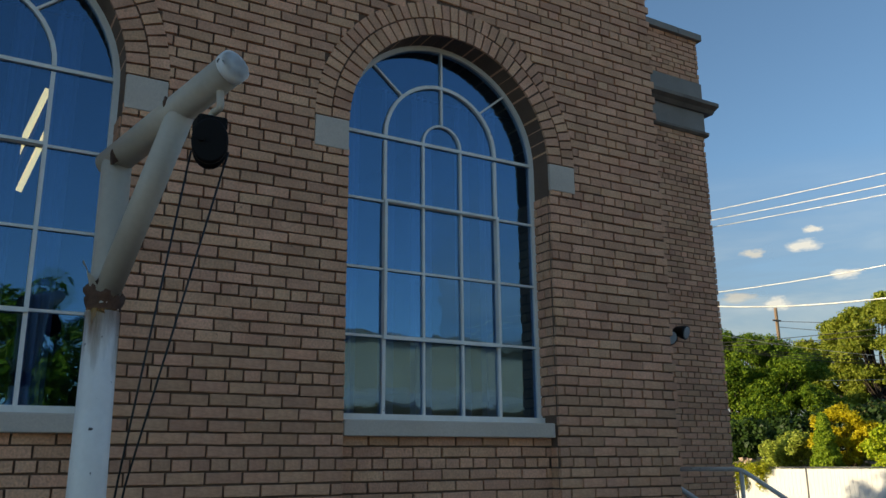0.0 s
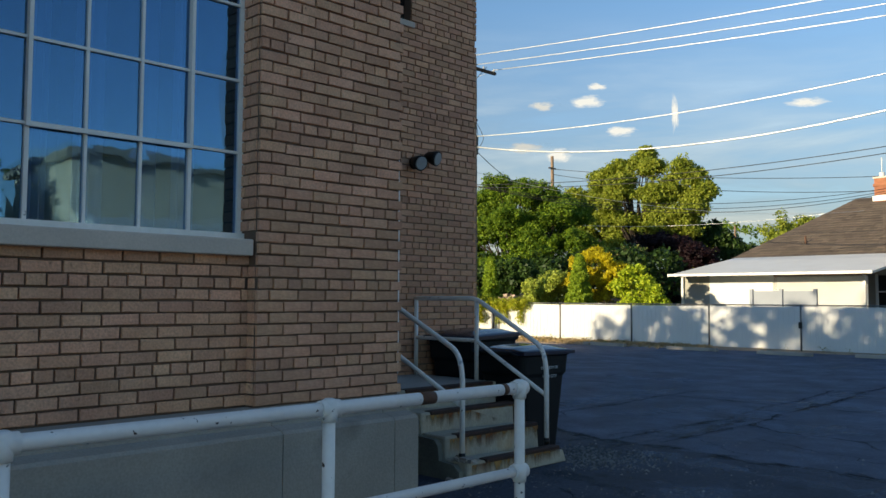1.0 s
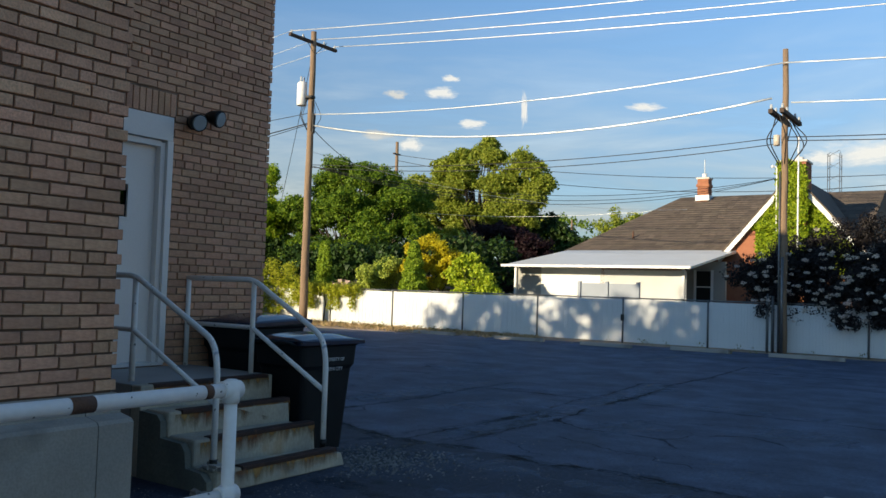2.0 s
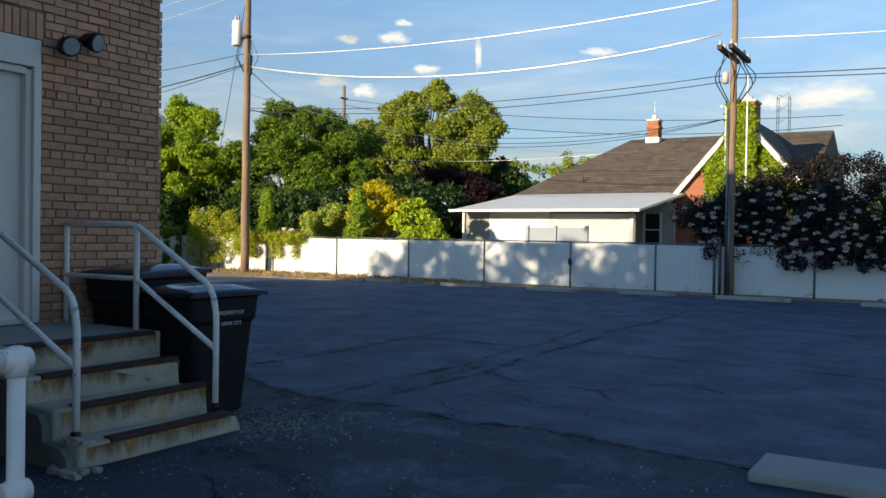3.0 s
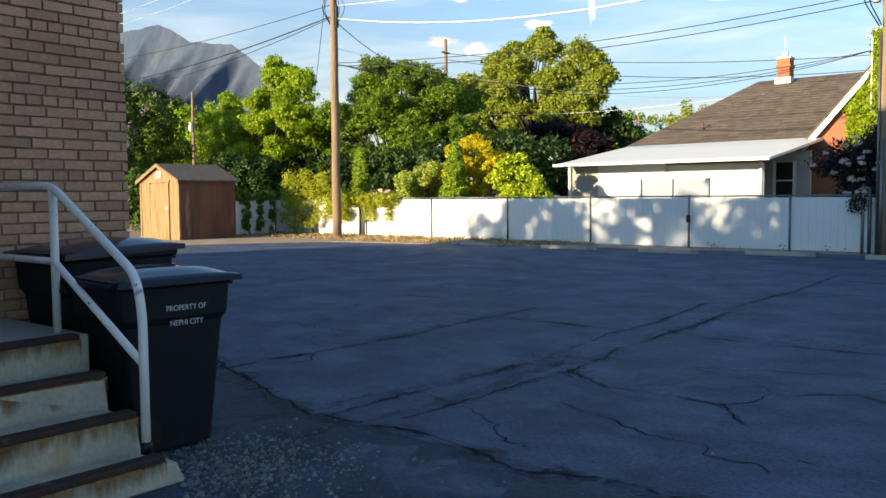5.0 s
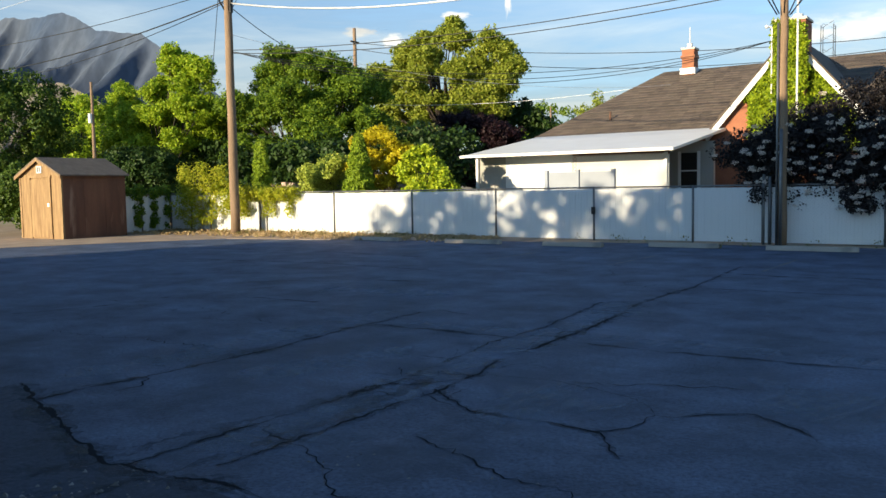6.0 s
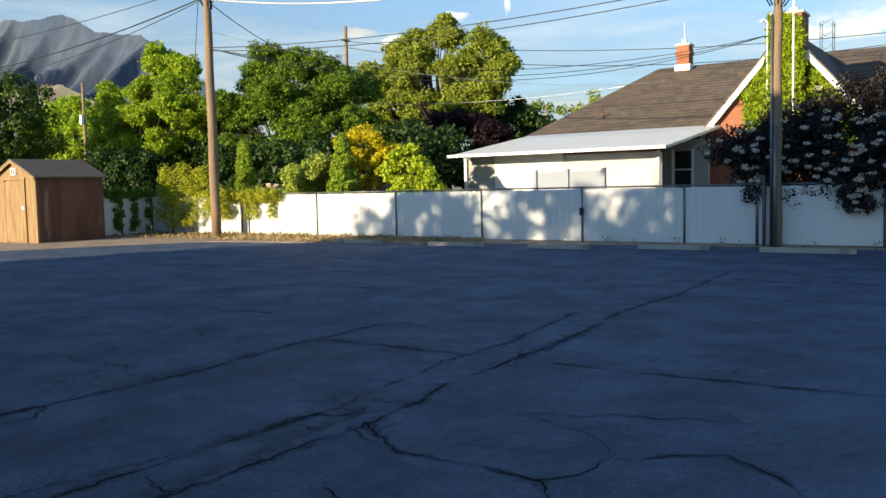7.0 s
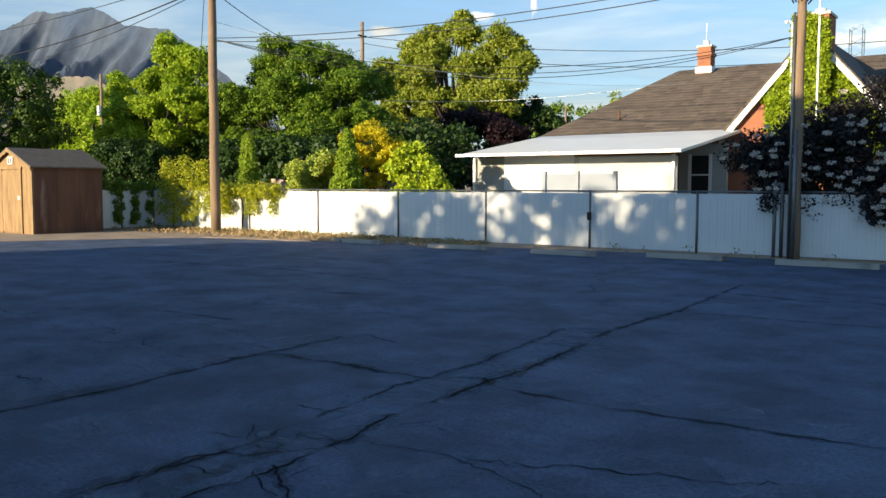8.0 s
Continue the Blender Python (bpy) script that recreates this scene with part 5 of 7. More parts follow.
line((PA[0], PA[1], 6.25), (PB[0] - 0.2, PB[1], 6.02), 0.42, 0.013, WIRE, "thin black overhead service cable", "cables")
for sag in (0.95, 1.15, 1.3):
    line((PA[0] + 0.1, PA[1], 6.3), (-3.85, 37.3, 6.45), sag, 0.011, WIRE, "thin dark service cable to the house", "cables")
line((PB[0], PB[1], 6.1), (12, 27.2, 6.0), 0.2, 0.014, WIRE, "thin black overhead service cable", "cables")
line((PB[0], PB[1], 6.2), (12, 27.6, 6.3), 0.2, 0.014, WIRE, "thin black overhead service cable", "cables")
line((PA[0], PA[1], 7.9), (PC_[0], PC_[1], 10.4), 1.0, 0.016, WIRE, "thin black overhead service cable", "cables")
line((PC_[0], PC_[1], 11.2), (-2.0, 58, 9.2), 0.8, 0.02, WIRE, "thin black overhead service cable", "cables")
line((PC_[0], PC_[1], 10.8), (-2.0, 58, 8.6), 1.2, 0.02, WIRE, "thin black overhead service cable", "cables")
line((PA[0], PA[1], 6.9), (-8.0, 46, 6.3), 1.0, 0.007, BRIGHT_WIRE, "thin pale service cable", "cables")
line((-29, 44, 6.5), (-11, 44, 6.0), 0.4, 0.010, BRIGHT_WIRE, "thin pale service cable", "cables")
line((PA[0], PA[1], 8.0), (-70.0, 37.5, 11.2), 1.6, 0.014, WIRE, "thin black overhead service cable", "cables")
line((PA[0], PA[1], 8.05), (-64.0, 33.0, 10.4), 1.3, 0.024, WIRE, "thick black overhead cable", "cables")
line((PA[0], PA[1], 8.45), (-60, 30.0, 10.6), 0.8, 0.014, WIRE, "thin black overhead service cable", "cables")
line((PA[0], PA[1], 11.0), (-24.2, 29.5, 5.2), 0.1, 0.012, WIRE, "thin black overhead service cable", "cables")

# ---- shed ----
shed = thing("garden_shed", "small brown wooden shed with a gable roof", "shed")
X0, X1, Y0, Y1, EZ, RZ = -25.45, -22.92, 22.0, 24.42, 2.14, 2.72
xm = (X0 + X1) / 2
gable = [(X0, -0.02), (X1, -0.02), (X1, EZ), (xm, RZ - 0.06), (X0, EZ)]
# Front and sides differ in colour as sunlit and shaded boards.
part("front_wall", prism(gable, (Y0, Y0 + 0.05), "y"), SHED_TAN, shed, "tan board front, sunlight put into its colour")
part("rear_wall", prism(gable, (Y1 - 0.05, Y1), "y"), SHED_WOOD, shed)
part("side_wall", box(X1 - 0.05, X1, Y0 + 0.052, Y1 - 0.052, -0.02, EZ), SHED_WOOD, shed, "red-brown board side, shade put into its colour")
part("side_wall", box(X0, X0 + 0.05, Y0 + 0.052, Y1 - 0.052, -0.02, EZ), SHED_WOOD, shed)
for x in (X1 - 0.04, X0 + 0.04):
    part("corner_board", box(x - 0.05, x + 0.05, Y0 - 0.02, Y0 - 0.002, 0, EZ), SHED_TAN, shed)
for k in range(2):
    y = Y0 + 0.8 + k * 0.8
    part("board_groove", box(X1 + 0.001, X1 + 0.008, y, y + 0.02, 0, EZ - 0.02), SHED_WOOD, shed)
sd = part("shed_door", box(-24.75, -23.55, Y0 - 0.035, Y0 - 0.004, 0.05, 2.02, 0.005), SHED_TAN, shed, "tan plank door")
for x in (-24.78, -23.56):
    part("door_trim", box(x - 0.04, x + 0.04, Y0 - 0.045, Y0 - 0.006, 0.0, 2.08), SHED_TAN, shed)
part("door_trim", box(-24.82, -23.48, Y0 - 0.045, Y0 - 0.006, 2.08, 2.16), SHED_TAN, shed)
part("latch", box(-23.72, -23.6, Y0 - 0.06, Y0 - 0.036, 1.1, 1.22, 0.01), WHITE_METAL, sd)
part("gable_vent", box(xm - 0.16, xm + 0.16, Y0 - 0.03, Y0 - 0.002, 2.24, 2.48, 0.005), WHITE_TRIM, shed, "small white louvred vent")
for k in range(2):
    part("vent_slot", box(xm - 0.10 + 0.12 * k, xm - 0.04 + 0.12 * k, Y0 - 0.034, Y0 - 0.031, 2.28, 2.44), BLACK_METAL, shed)
for s, xa in ((1, X1), (-1, X0)):
    ov = 0.14
    slope = (RZ - EZ) / (xm - X0)
    xe, ze = xa + s * ov, EZ - slope * ov + 0.04
    part("roof_slope", prism([(xm, RZ), (xe, ze), (xe, ze + 0.05), (xm, RZ + 0.06)], (Y0 - 0.12, Y1 + 0.1), "y"), SHED_SHINGLE, shed, "grey-brown shingle roof")
    part("barge_board", prism([(xm, RZ - 0.08), (xe, ze - 0.09), (xe, ze), (xm, RZ)], (Y0 - 0.125, Y0 - 0.09), "y"), SHED_TAN, shed)

# ---- house ----
house = thing("house", "brick bungalow with a brown shingle hip roof", "house")
HY, EAVE, RIDGE = 38.0, 3.5, 6.72
part("wall", box(-13.3, -1.1, HY + 0.4, 51.5, -0.04, EAVE - 0.05), RED_BRICK, house, "red brick walls")
v = [(-13.9, HY - 0.25, EAVE - 0.1), (-0.9, HY - 0.25, EAVE - 0.1), (-0.9, 45, RIDGE), (-10.5, 45, RIDGE), (-0.9, 52.2, EAVE - 0.1), (-13.9, 52.2, EAVE - 0.1)]
f = [(0, 1, 2, 3), (3, 2, 4, 5), (0, 3, 5), (1, 4, 2), (0, 5, 4, 1)]
part_roof = raw("roof", v, f, SHINGLE, house, "brown asphalt shingle roof")
v, f = [], []
rows_n = 24
for k in range(rows_n):                                                   # shingle courses on the front slope
    t0, t1 = k / rows_n, (k + 1) / rows_n
    y0, z0 = HY - 0.25 + (45 - HY + 0.25) * t0, EAVE - 0.1 + (RIDGE - EAVE + 0.1) * t0
    y1, z1 = HY - 0.25 + (45 - HY + 0.25) * t1, EAVE - 0.1 + (RIDGE - EAVE + 0.1) * t1
    xa0, xa1 = -13.9 + 3.4 * t0, -13.9 + 3.4 * t1
    x = xa0
    while x < -0.95:
        w = min(rng.uniform(0.25, 0.45), -0.9 - x)
        i = len(v)
        lift = 0.014 + rng.uniform(0, 0.01)
        v += [(x, y0, z0 + 0.006), (x + w - 0.012, y0, z0 + 0.006), (x + w - 0.012, y0, z0 + lift), (x, y0, z0 + lift), (x + w - 0.012 + (xa1 - xa0) * (x < xa0 + 0.5), y1, z1 + 0.006), (x + (xa1 - xa0) * (x < xa0 + 0.5), y1, z1 + 0.006)]
        f += [(0 + i, 1 + i, 2 + i, 3 + i), (3 + i, 2 + i, 4 + i, 5 + i)]
        x += w
SHINGLE_PIECE = mat("brown_shingle_piece", (0.125, 0.095, 0.072), 0.9, var=(0.09, 0.068, 0.054), scale=2.0, amount=0.4, grain=20, grain_amount=0.3, spread=0.22)
tagged(raw("shingles", v, f, SHINGLE_PIECE, part_roof), kind="stuff")
part("vent_pipe", tube([(-10.9, 39.5, 4.1), (-10.9, 39.5, 4.55)], 0.05, 8), RUST, house)
# front gable with ivy
AX, AZ = -3.36, 6.62
gy = HY - 0.3
GS = 1.17
tri = [(-6.05, -0.04), (-0.95, -0.04), (-0.95, 3.5), (AX, AZ - 0.12), (-6.05, 3.5)]
part("gable_wall", prism(tri, (gy, gy + 0.3), "y"), RED_BRICK, house, "red brick gable")
for s in (-1, 1):
    foot = (AX + s * 2.9, AZ - 2.9 * GS)
    part("rake_board", prism([(AX, AZ), (AX, AZ - 0.28), (foot[0], foot[1] - 0.28), foot], (gy - 0.28, gy - 0.2), "y"), WHITE_TRIM, house, "white rake board")
    part("gable_roof", prism([(AX, AZ + 0.07), (AX, AZ), foot, (foot[0] + s * 0.05, foot[1] + 0.05)], (gy - 0.3, 45.0), "y"), SHINGLE, house)


def chimney(x, y, w, z0, z1, label, parent):
    c = part("chimney", box(x - w / 2, x + w / 2, y - w / 2, y + w / 2, z0, z1), RED_BRICK, parent, label)
    v, f = [], []
    n = int((z1 - z0) / 0.075)
    m2 = max(2, int(w / 0.2))
    for q in range(n):
        for j in range(m2):
            sh = (q % 2) * 0.5 / m2
            a, b = max(0.0, j / m2 + sh - 0.0) * w, min(1.0, (j + 1) / m2 + sh) * w
            for face in range(2):
                i = len(v)
                zb, zt = z0 + q * 0.075 + 0.008, z0 + (q + 1) * 0.075 - 0.006
                for dd in (0.0, 0.012):
                    for aa, zz in ((a + 0.006, zb), (b - 0.006, zb), (b - 0.006, zt), (a + 0.006, zt)):
                        v.append((x - w / 2 + aa, y - w / 2 - dd, zz) if face == 0 else (x + w / 2 + dd, y - w / 2 + aa, zz))
                f += [(i + 4, i + 5, i + 6, i + 7), (i, i + 1, i + 5, i + 4), (i + 2, i + 3, i + 7, i + 6)]
    tagged(raw("chimney_bricks", v, f, RED_BRICK, c), kind="stuff")
    part("chimney_cap", box(x - w / 2 - 0.05, x + w / 2 + 0.05, y - w / 2 - 0.05, y + w / 2 + 0.05, z1, z1 + 0.09, 0.01), LIMESTONE, c)
    return c


c1 = chimney(-9.17, 44.6, 0.56, 6.2, 7.55, "orange brick chimney with a pale base", house)
part("flashing", box(-9.52, -8.82, 44.24, 44.96, 6.45, 6.72), WHITE_TRIM, c1, "pale flashing")
part("corbel", box(-9.50, -8.84, 44.27, 44.93, 7.16, 7.30, 0.01), RED_BRICK, c1)
part("flue", tube([(-9.17, 44.6, 7.6), (-9.17, 44.6, 7.86)], 0.13, 12), WHITE_TRIM, c1)
part("aerial", tube([(-9.17, 44.6, 7.8), (-9.17, 44.6, 8.6)], 0.022, 6), WHITE_TRIM, c1)
c2 = chimney(-3.30, 37.70, 1.02, -0.04, 7.05, "tall brick chimney overgrown with ivy", house)
part("flue", tube([(-3.12, 37.6, 7.1), (-3.12, 37.6, 7.3)], [0.2, 0.17], 12), WHITE_TRIM, c2)
mast_pipe = part("service_mast", tube(bend([(-3.86, 37.05, 4.2), (-3.86, 37.05, 6.86), (-3.98, 36.95, 6.9)], 0.06), 0.03, 8), WHITE_METAL, house, "white service mast up the chimney")
part("weatherhead", tube([(-3.98, 36.95, 6.9), (-4.05, 36.92, 6.86)], [0.07, 0.05], 10), WHITE_METAL, mast_pipe)
# dark porch behind the patio cover
part("porch_wall", box(-7.2, -5.6, 36.2, 36.4, 0, 3.0), GREY_PANEL, house)
hw = part("window", box(-6.75, -6.15, 36.12, 36.19, 1.3, 2.6, 0.01), BLACK_METAL, house, "dark porch window")
part("sash_bar", box(-6.74, -6.16, 36.09, 36.118, 1.93, 1.98), WHITE_TRIM, hw)
for x in (-6.8, -6.1):
    part("casing", box(x - 0.05, x + 0.05, 36.08, 36.118, 1.25, 2.65), WHITE_TRIM, hw)

cover = thing("patio_cover", "low white patio cover with lattice walls", "patio cover")
v = []
part("roof_panel", prism([(31.95, 2.585), (37.9, 3.51), (37.9, 3.555), (31.95, 2.63)], (-13.52, -5.62), "x"), WHITE_TRIM, cover, "white sheet metal roof")
part("fascia", box(-13.56, -5.59, 31.88, 31.945, 2.555, 2.655), WHITE_TRIM, cover, "white fascia gutter")
part("side_fascia", prism([(31.95, 2.555), (37.9, 3.45), (37.9, 3.54), (31.95, 2.64)], (-5.615, -5.59), "x"), WHITE_TRIM, cover)
part("grey_panel", box(-13.42, -12.26, 33.0, 33.06, -0.04, 2.56), GREY_PANEL, cover, "grey wall panel")
part("white_wall", box(-12.26, -9.6, 33.0, 33.06, -0.04, 2.58), WHITE_TRIM, cover, "white wall")
bm = bmesh.new()
h0, h1, lx0, lx1 = 1.1, 2.52, -9.6, -6.25
s = -2.0
while s < lx1 - lx0 + 2:
    for sg in (1, -1):
        a, b = (s, 0.0), (s + (h1 - h0), h1 - h0)
        pts = []
        for u, w in (a, b):
            pts.append((lx0 + u if sg > 0 else lx1 - u, h0 + w))
        (xa, za), (xb, zb) = pts
        lo, hi = max(min(xa, xb), lx0), min(max(xa, xb), lx1)
        if hi - lo > 0.02:
            za2, zb2 = za + (zb - za) * (lo - xa) / (xb - xa), za + (zb - za) * (hi - xa) / (xb - xa)
            y = 33.0 if sg > 0 else 33.012
            prism([(lo, za2 - 0.024), (hi, zb2 - 0.024), (hi, zb2 + 0.024), (lo, za2 + 0.024)], (y, y + 0.01), "y", bm)
    s += 0.115
tagged(part("lattice", bm, WHITE_TRIM, cover, "white diagonal lattice"), kind="stuff")
part("lattice_back", box(-9.6, -6.25, 33.4, 33.45, 0, 2.5), WHITE_TRIM, cover)
for x in (-13.45, -6.2):
    part("post", box(x - 0.05, x + 0.05, 32.9, 33.0, -0.04, 2.55), WHITE_TRIM, cover)
# No tree shades this panel; its shade is in the base colour.
inner = thing("vinyl_fence", "short vinyl panel fence by the patio, tree shade put into its colour", "fence")
part("panel", box(-9.3, -7.0, 30.5, 30.54, 0, 1.93), VINYL, inner)
for x in (-9.3, -8.2, -7.0):
    part("post", box(x - 0.06, x + 0.06, 30.44, 30.56, -0.04, 2.0, 0.01), VINYL, inner)

tower = thing("lattice_tower", "distant thin steel lattice tower", "tower")
for dx, dy in ((-0.9, -0.9), (0.9, -0.9), (0.9, 0.9), (-0.9, 0.9)):
    part("leg", tube([(-21.4 + dx, 150 + dy, 0), (-21.4 + dx, 150 + dy, 25.5)], 0.055, 4), FENCE_POST, tower)
for q in range(8):
    z = 11.0 + q * 2.0
    part("brace", tube([(-22.3, 149.1, z), (-20.5, 149.1, z + 1.0), (-20.5, 150.9, z), (-22.3, 150.9, z + 1.0), (-22.3, 149.1, z)], 0.035, 4), FENCE_POST, tower)

# ---- plants ----
def leaves(centres, per, spread, size, seedv, flat=0.0, droop=0.0):
    """Many small bent leaves round the given centres (x, y, z, radius)."""
    g = np.random.default_rng(seedv)
    c = np.repeat(np.asarray(centres, float), per, axis=0)
    n = len(c)
    d = g.normal(size=(n, 3))
    d /= np.linalg.norm(d, axis=1)[:, None]
    rad = c[:, 3] * spread * g.uniform(0.25, 1.0, n) ** 0.45
    p = c[:, :3] + d * rad[:, None] * np.array([1.0, 1.0, 1.0 if not flat else flat])
    face = d * 0.9 + g.normal(size=(n, 3)) * 0.55 + np.array([0.0, 0.0, 0.35])
    face /= np.linalg.norm(face, axis=1)[:, None]
    a = np.cross(face, g.normal(size=(n, 3)))
    a[:, 2] -= droop
    a /= np.linalg.norm(a, axis=1)[:, None]
    b = np.cross(a, face)
    b /= np.linalg.norm(b, axis=1)[:, None]
    s = size * g.uniform(0.6, 1.3, n)[:, None]
    fold = np.cross(a, b) * s * 0.25
    q = np.stack([p, p + a * s * 0.55 + b * s * 0.42 + fold, p + a * s * 1.15, p + a * s * 0.55 - b * s * 0.42 + fold], 1).reshape(-1, 3)
    faces = np.arange(n * 4).reshape(-1, 4)
    me = bpy.data.meshes.new("leaves")
    me.vertices.add(n * 4)
    me.vertices.foreach_set("co", q.ravel())
    me.loops.add(n * 4)
    me.loops.foreach_set("vertex_index", faces.ravel())
    me.polygons.add(n)
    me.polygons.foreach_set("loop_start", np.arange(n) * 4)
    me.polygons.foreach_set("loop_total", np.full(n, 4))
    me.update(calc_edges=True)
    return me


def crown_clumps(cx, cy, cz, rx, ry, rz, n, r, seedv, hollow=0.55, lumps=5):
    """Clump centres on an uneven, lobed crown."""
    g = random.Random(seedv)
    lobes = [(Vector((g.gauss(0, 1), g.gauss(0, 1), g.gauss(0.3, 0.8))).normalized(), g.uniform(0.10, 0.36)) for _ in range(lumps)]
    out = []
    while len(out) < n:
        d = Vector((g.gauss(0, 1), g.gauss(0, 1), g.gauss(0.15, 1))).normalized()
        k = 0.77 + 0.24 * noise.noise(d * 2.3 + Vector((seedv, 0, 0))) + 0.10 * noise.noise(d * 5.5 + Vector((0, seedv, 0)))
        for ld, amp in lobes:
            k += amp * max(0.0, d.dot(ld)) ** 6
        t = k * (hollow + (1 - hollow) * g.random() ** 0.5)
        if d.z < -0.55:
            continue
        out.append((cx + d.x * rx * t, cy + d.y * ry * t, cz + d.z * rz * t, r * g.uniform(0.6, 1.3)))
    return out


def tree(name, label, x, y, base, crown, n, r, per, size, leaf, seedv, category="tree", trunk=0.2, limbs=7, group="", hollow=0.55, tufts=False):
    """A trunk with limbs and a crown of leafy clumps; crown is (dx, dy, z, rx, ry, rz)."""
    t = thing(name, label, category, (x, y, 0), group)
    dx, dy, cz, rx, ry, rz = crown
    g = random.Random(seedv + 77)
    clumps = [] if tufts else crown_clumps(dx, dy, cz, rx, ry, rz, n, r, seedv, hollow)
    for c in crown_clumps(dx, dy, cz, rx, ry, rz, n // 4, r, seedv, hollow) if tufts else ():
        out = Vector((c[0] - dx, c[1] - dy, (c[2] - cz) * 0.7)).normalized()
        way = (out * 0.7 + Vector((0, 0, 0.75))).normalized()
        for q in range(4):                                                # a tuft that narrows upwards
            p = Vector(c[:3]) + way * (q - 1) * c[3] * 0.62 + Vector((g.gauss(0, 1), g.gauss(0, 1), g.gauss(0, 0.6))) * c[3] * 0.38
            clumps.append((*p, c[3] * (1.15 - 0.24 * q)))
    bm = bmesh.new()
    fork = max(base, 0.4)
    tube([(0, 0, -0.05), (0.03, 0.0, fork * 0.5), (dx * 0.2, dy * 0.2, fork), (dx * 0.7, dy * 0.7, cz), (dx, dy, cz + rz * 0.6)], [trunk * 1.25, trunk, trunk * 0.85, trunk * 0.5, trunk * 0.12], 10, bm)
    for k in range(limbs):
        c = clumps[g.randrange(len(clumps))]
        st = Vector((dx * 0.3, dy * 0.3, fork + (cz - fork) * g.uniform(0, 0.8)))
        en = Vector(c[:3])
        mid = st.lerp(en, 0.5) + Vector((g.uniform(-0.2, 0.2), g.uniform(-0.2, 0.2), 0.15 * rz))
        tube([st, mid, en], [trunk * 0.42, trunk * 0.28, trunk * 0.06], 6, bm)
    part("trunk", bm, BARK, t, "dark bark trunk and limbs")
    me = leaves(clumps, per, 1.0, size, seedv)
    me.materials.append(leaf)
    ob = new("crown", me)
    ob.parent = t
    return t


def lobed_tree(name, label, x, y, lobes, leaf, size, dens, seedv, trunk=0.3, fork=1.5, clump=0.36, per=70, category="tree", flat=0.75):
    """A tree whose crown is a number of leafy masses, each a shell of small sprays: lobes are (x, dy, z, radius, height)."""
    t = thing(name, label, category, (x, y, 0))
    g = random.Random(seedv)
    clumps = []
    bm = bmesh.new()
    top = max(q[2] for q in lobes)
    heart = Vector((sum(q[0] for q in lobes) / len(lobes) - x, 0.2, top * 0.55))
    tube([(0, 0, -0.05), (0.04, 0, fork * 0.5), (0, 0, fork), heart, (heart.x * 1.2, 0.2, top * 0.9)], [trunk * 1.25, trunk, trunk * 0.85, trunk * 0.5, trunk * 0.1], 10, bm)
    masses = []
    for lx, dy, lz, r, h in lobes:                                         # each mass breaks up into a few ragged boughs
        masses.append((lx, dy, lz, r * 0.72, h * 0.72))
        for k in range(4):
            d = Vector((g.gauss(0, 1), g.gauss(0, 1), g.gauss(0.1, 0.8))).normalized()
            q = g.uniform(0.40, 0.58)
            masses.append((lx + d.x * r * 0.62, dy + d.y * r * 0.62, lz + d.z * h * 0.66, r * q, h * q))
    for lx, dy, lz, r, h in masses:
        c = Vector((lx - x, dy, lz))
        st = Vector((0, 0, fork)).lerp(heart, g.uniform(0.0, 0.7))
        mid = st.lerp(c, 0.55) + Vector((g.uniform(-0.2, 0.2), g.uniform(-0.2, 0.2), -0.1 * r))
        tube([st, mid, c + Vector((0, 0, h * 0.5))], [trunk * 0.26, trunk * 0.15, trunk * 0.04], 6, bm)
        n = int(dens * (1.0 * r * h + 0.10))
        for k in range(n):
            d = Vector((g.gauss(0, 1), g.gauss(0, 1), g.gauss(0.25, 1))).normalized()
            k2 = 0.80 + 0.45 * noise.noise(d * 1.9 + c) + 0.22 * noise.noise(d * 5.0 + c)
            q = max(0.3, k2) * (0.55 + 0.45 * g.random() ** 0.4)
            if d.z < -0.5 and g.random() < 0.7:
                continue
            p = c + Vector((d.x * r * q, d.y * r * q, d.z * h * q))
            clumps.append((*p, clump * g.uniform(0.4, 1.1)))
            if g.random() < 0.12:
                tube([c.lerp(p, 0.3), p], [trunk * 0.07, trunk * 0.02], 4, bm, False)
    part("trunk", bm, BARK, t, "dark bark trunk and limbs")
    me = leaves(clumps, int(per * 0.8), 1.0, size * 0.95, seedv, flat)
    me.materials.append(leaf)
    ob = new("crown", me)
    ob.parent = t
    return t


lobed_tree("tree", "big round dark green maple tree", -25.6, 36.5, [
    (-29.4, 0, 5.2, 1.8, 1.7), (-28.3, 0.5, 6.9, 1.7, 1.4), (-26.5, 0, 7.5, 1.8, 1.4), (-24.6, 0.3, 7.0, 1.7, 1.3), (-22.9, 0, 5.9, 1.7, 1.3), (-21.9, 0, 4.4, 1.3, 1.2),
    (-29.5, -0.5, 3.3, 1.5, 1.3), (-27.4, -1.6, 5.2, 1.9, 1.4), (-25.1, -1.8, 5.4, 1.9, 1.3), (-23.4, -1.6, 4.2, 1.8, 1.2), (-26.5, -2.0, 3.4, 1.9, 1.1), (-24.4, -2.2, 2.9, 1.8, 1.0),
    (-22.2, -0.8, 3.0, 1.5, 1.1), (-25.6, 1.5, 5.4, 3.8, 2.4)], L_MAPLE, 0.105, 62, 11, 0.34, 1.6)
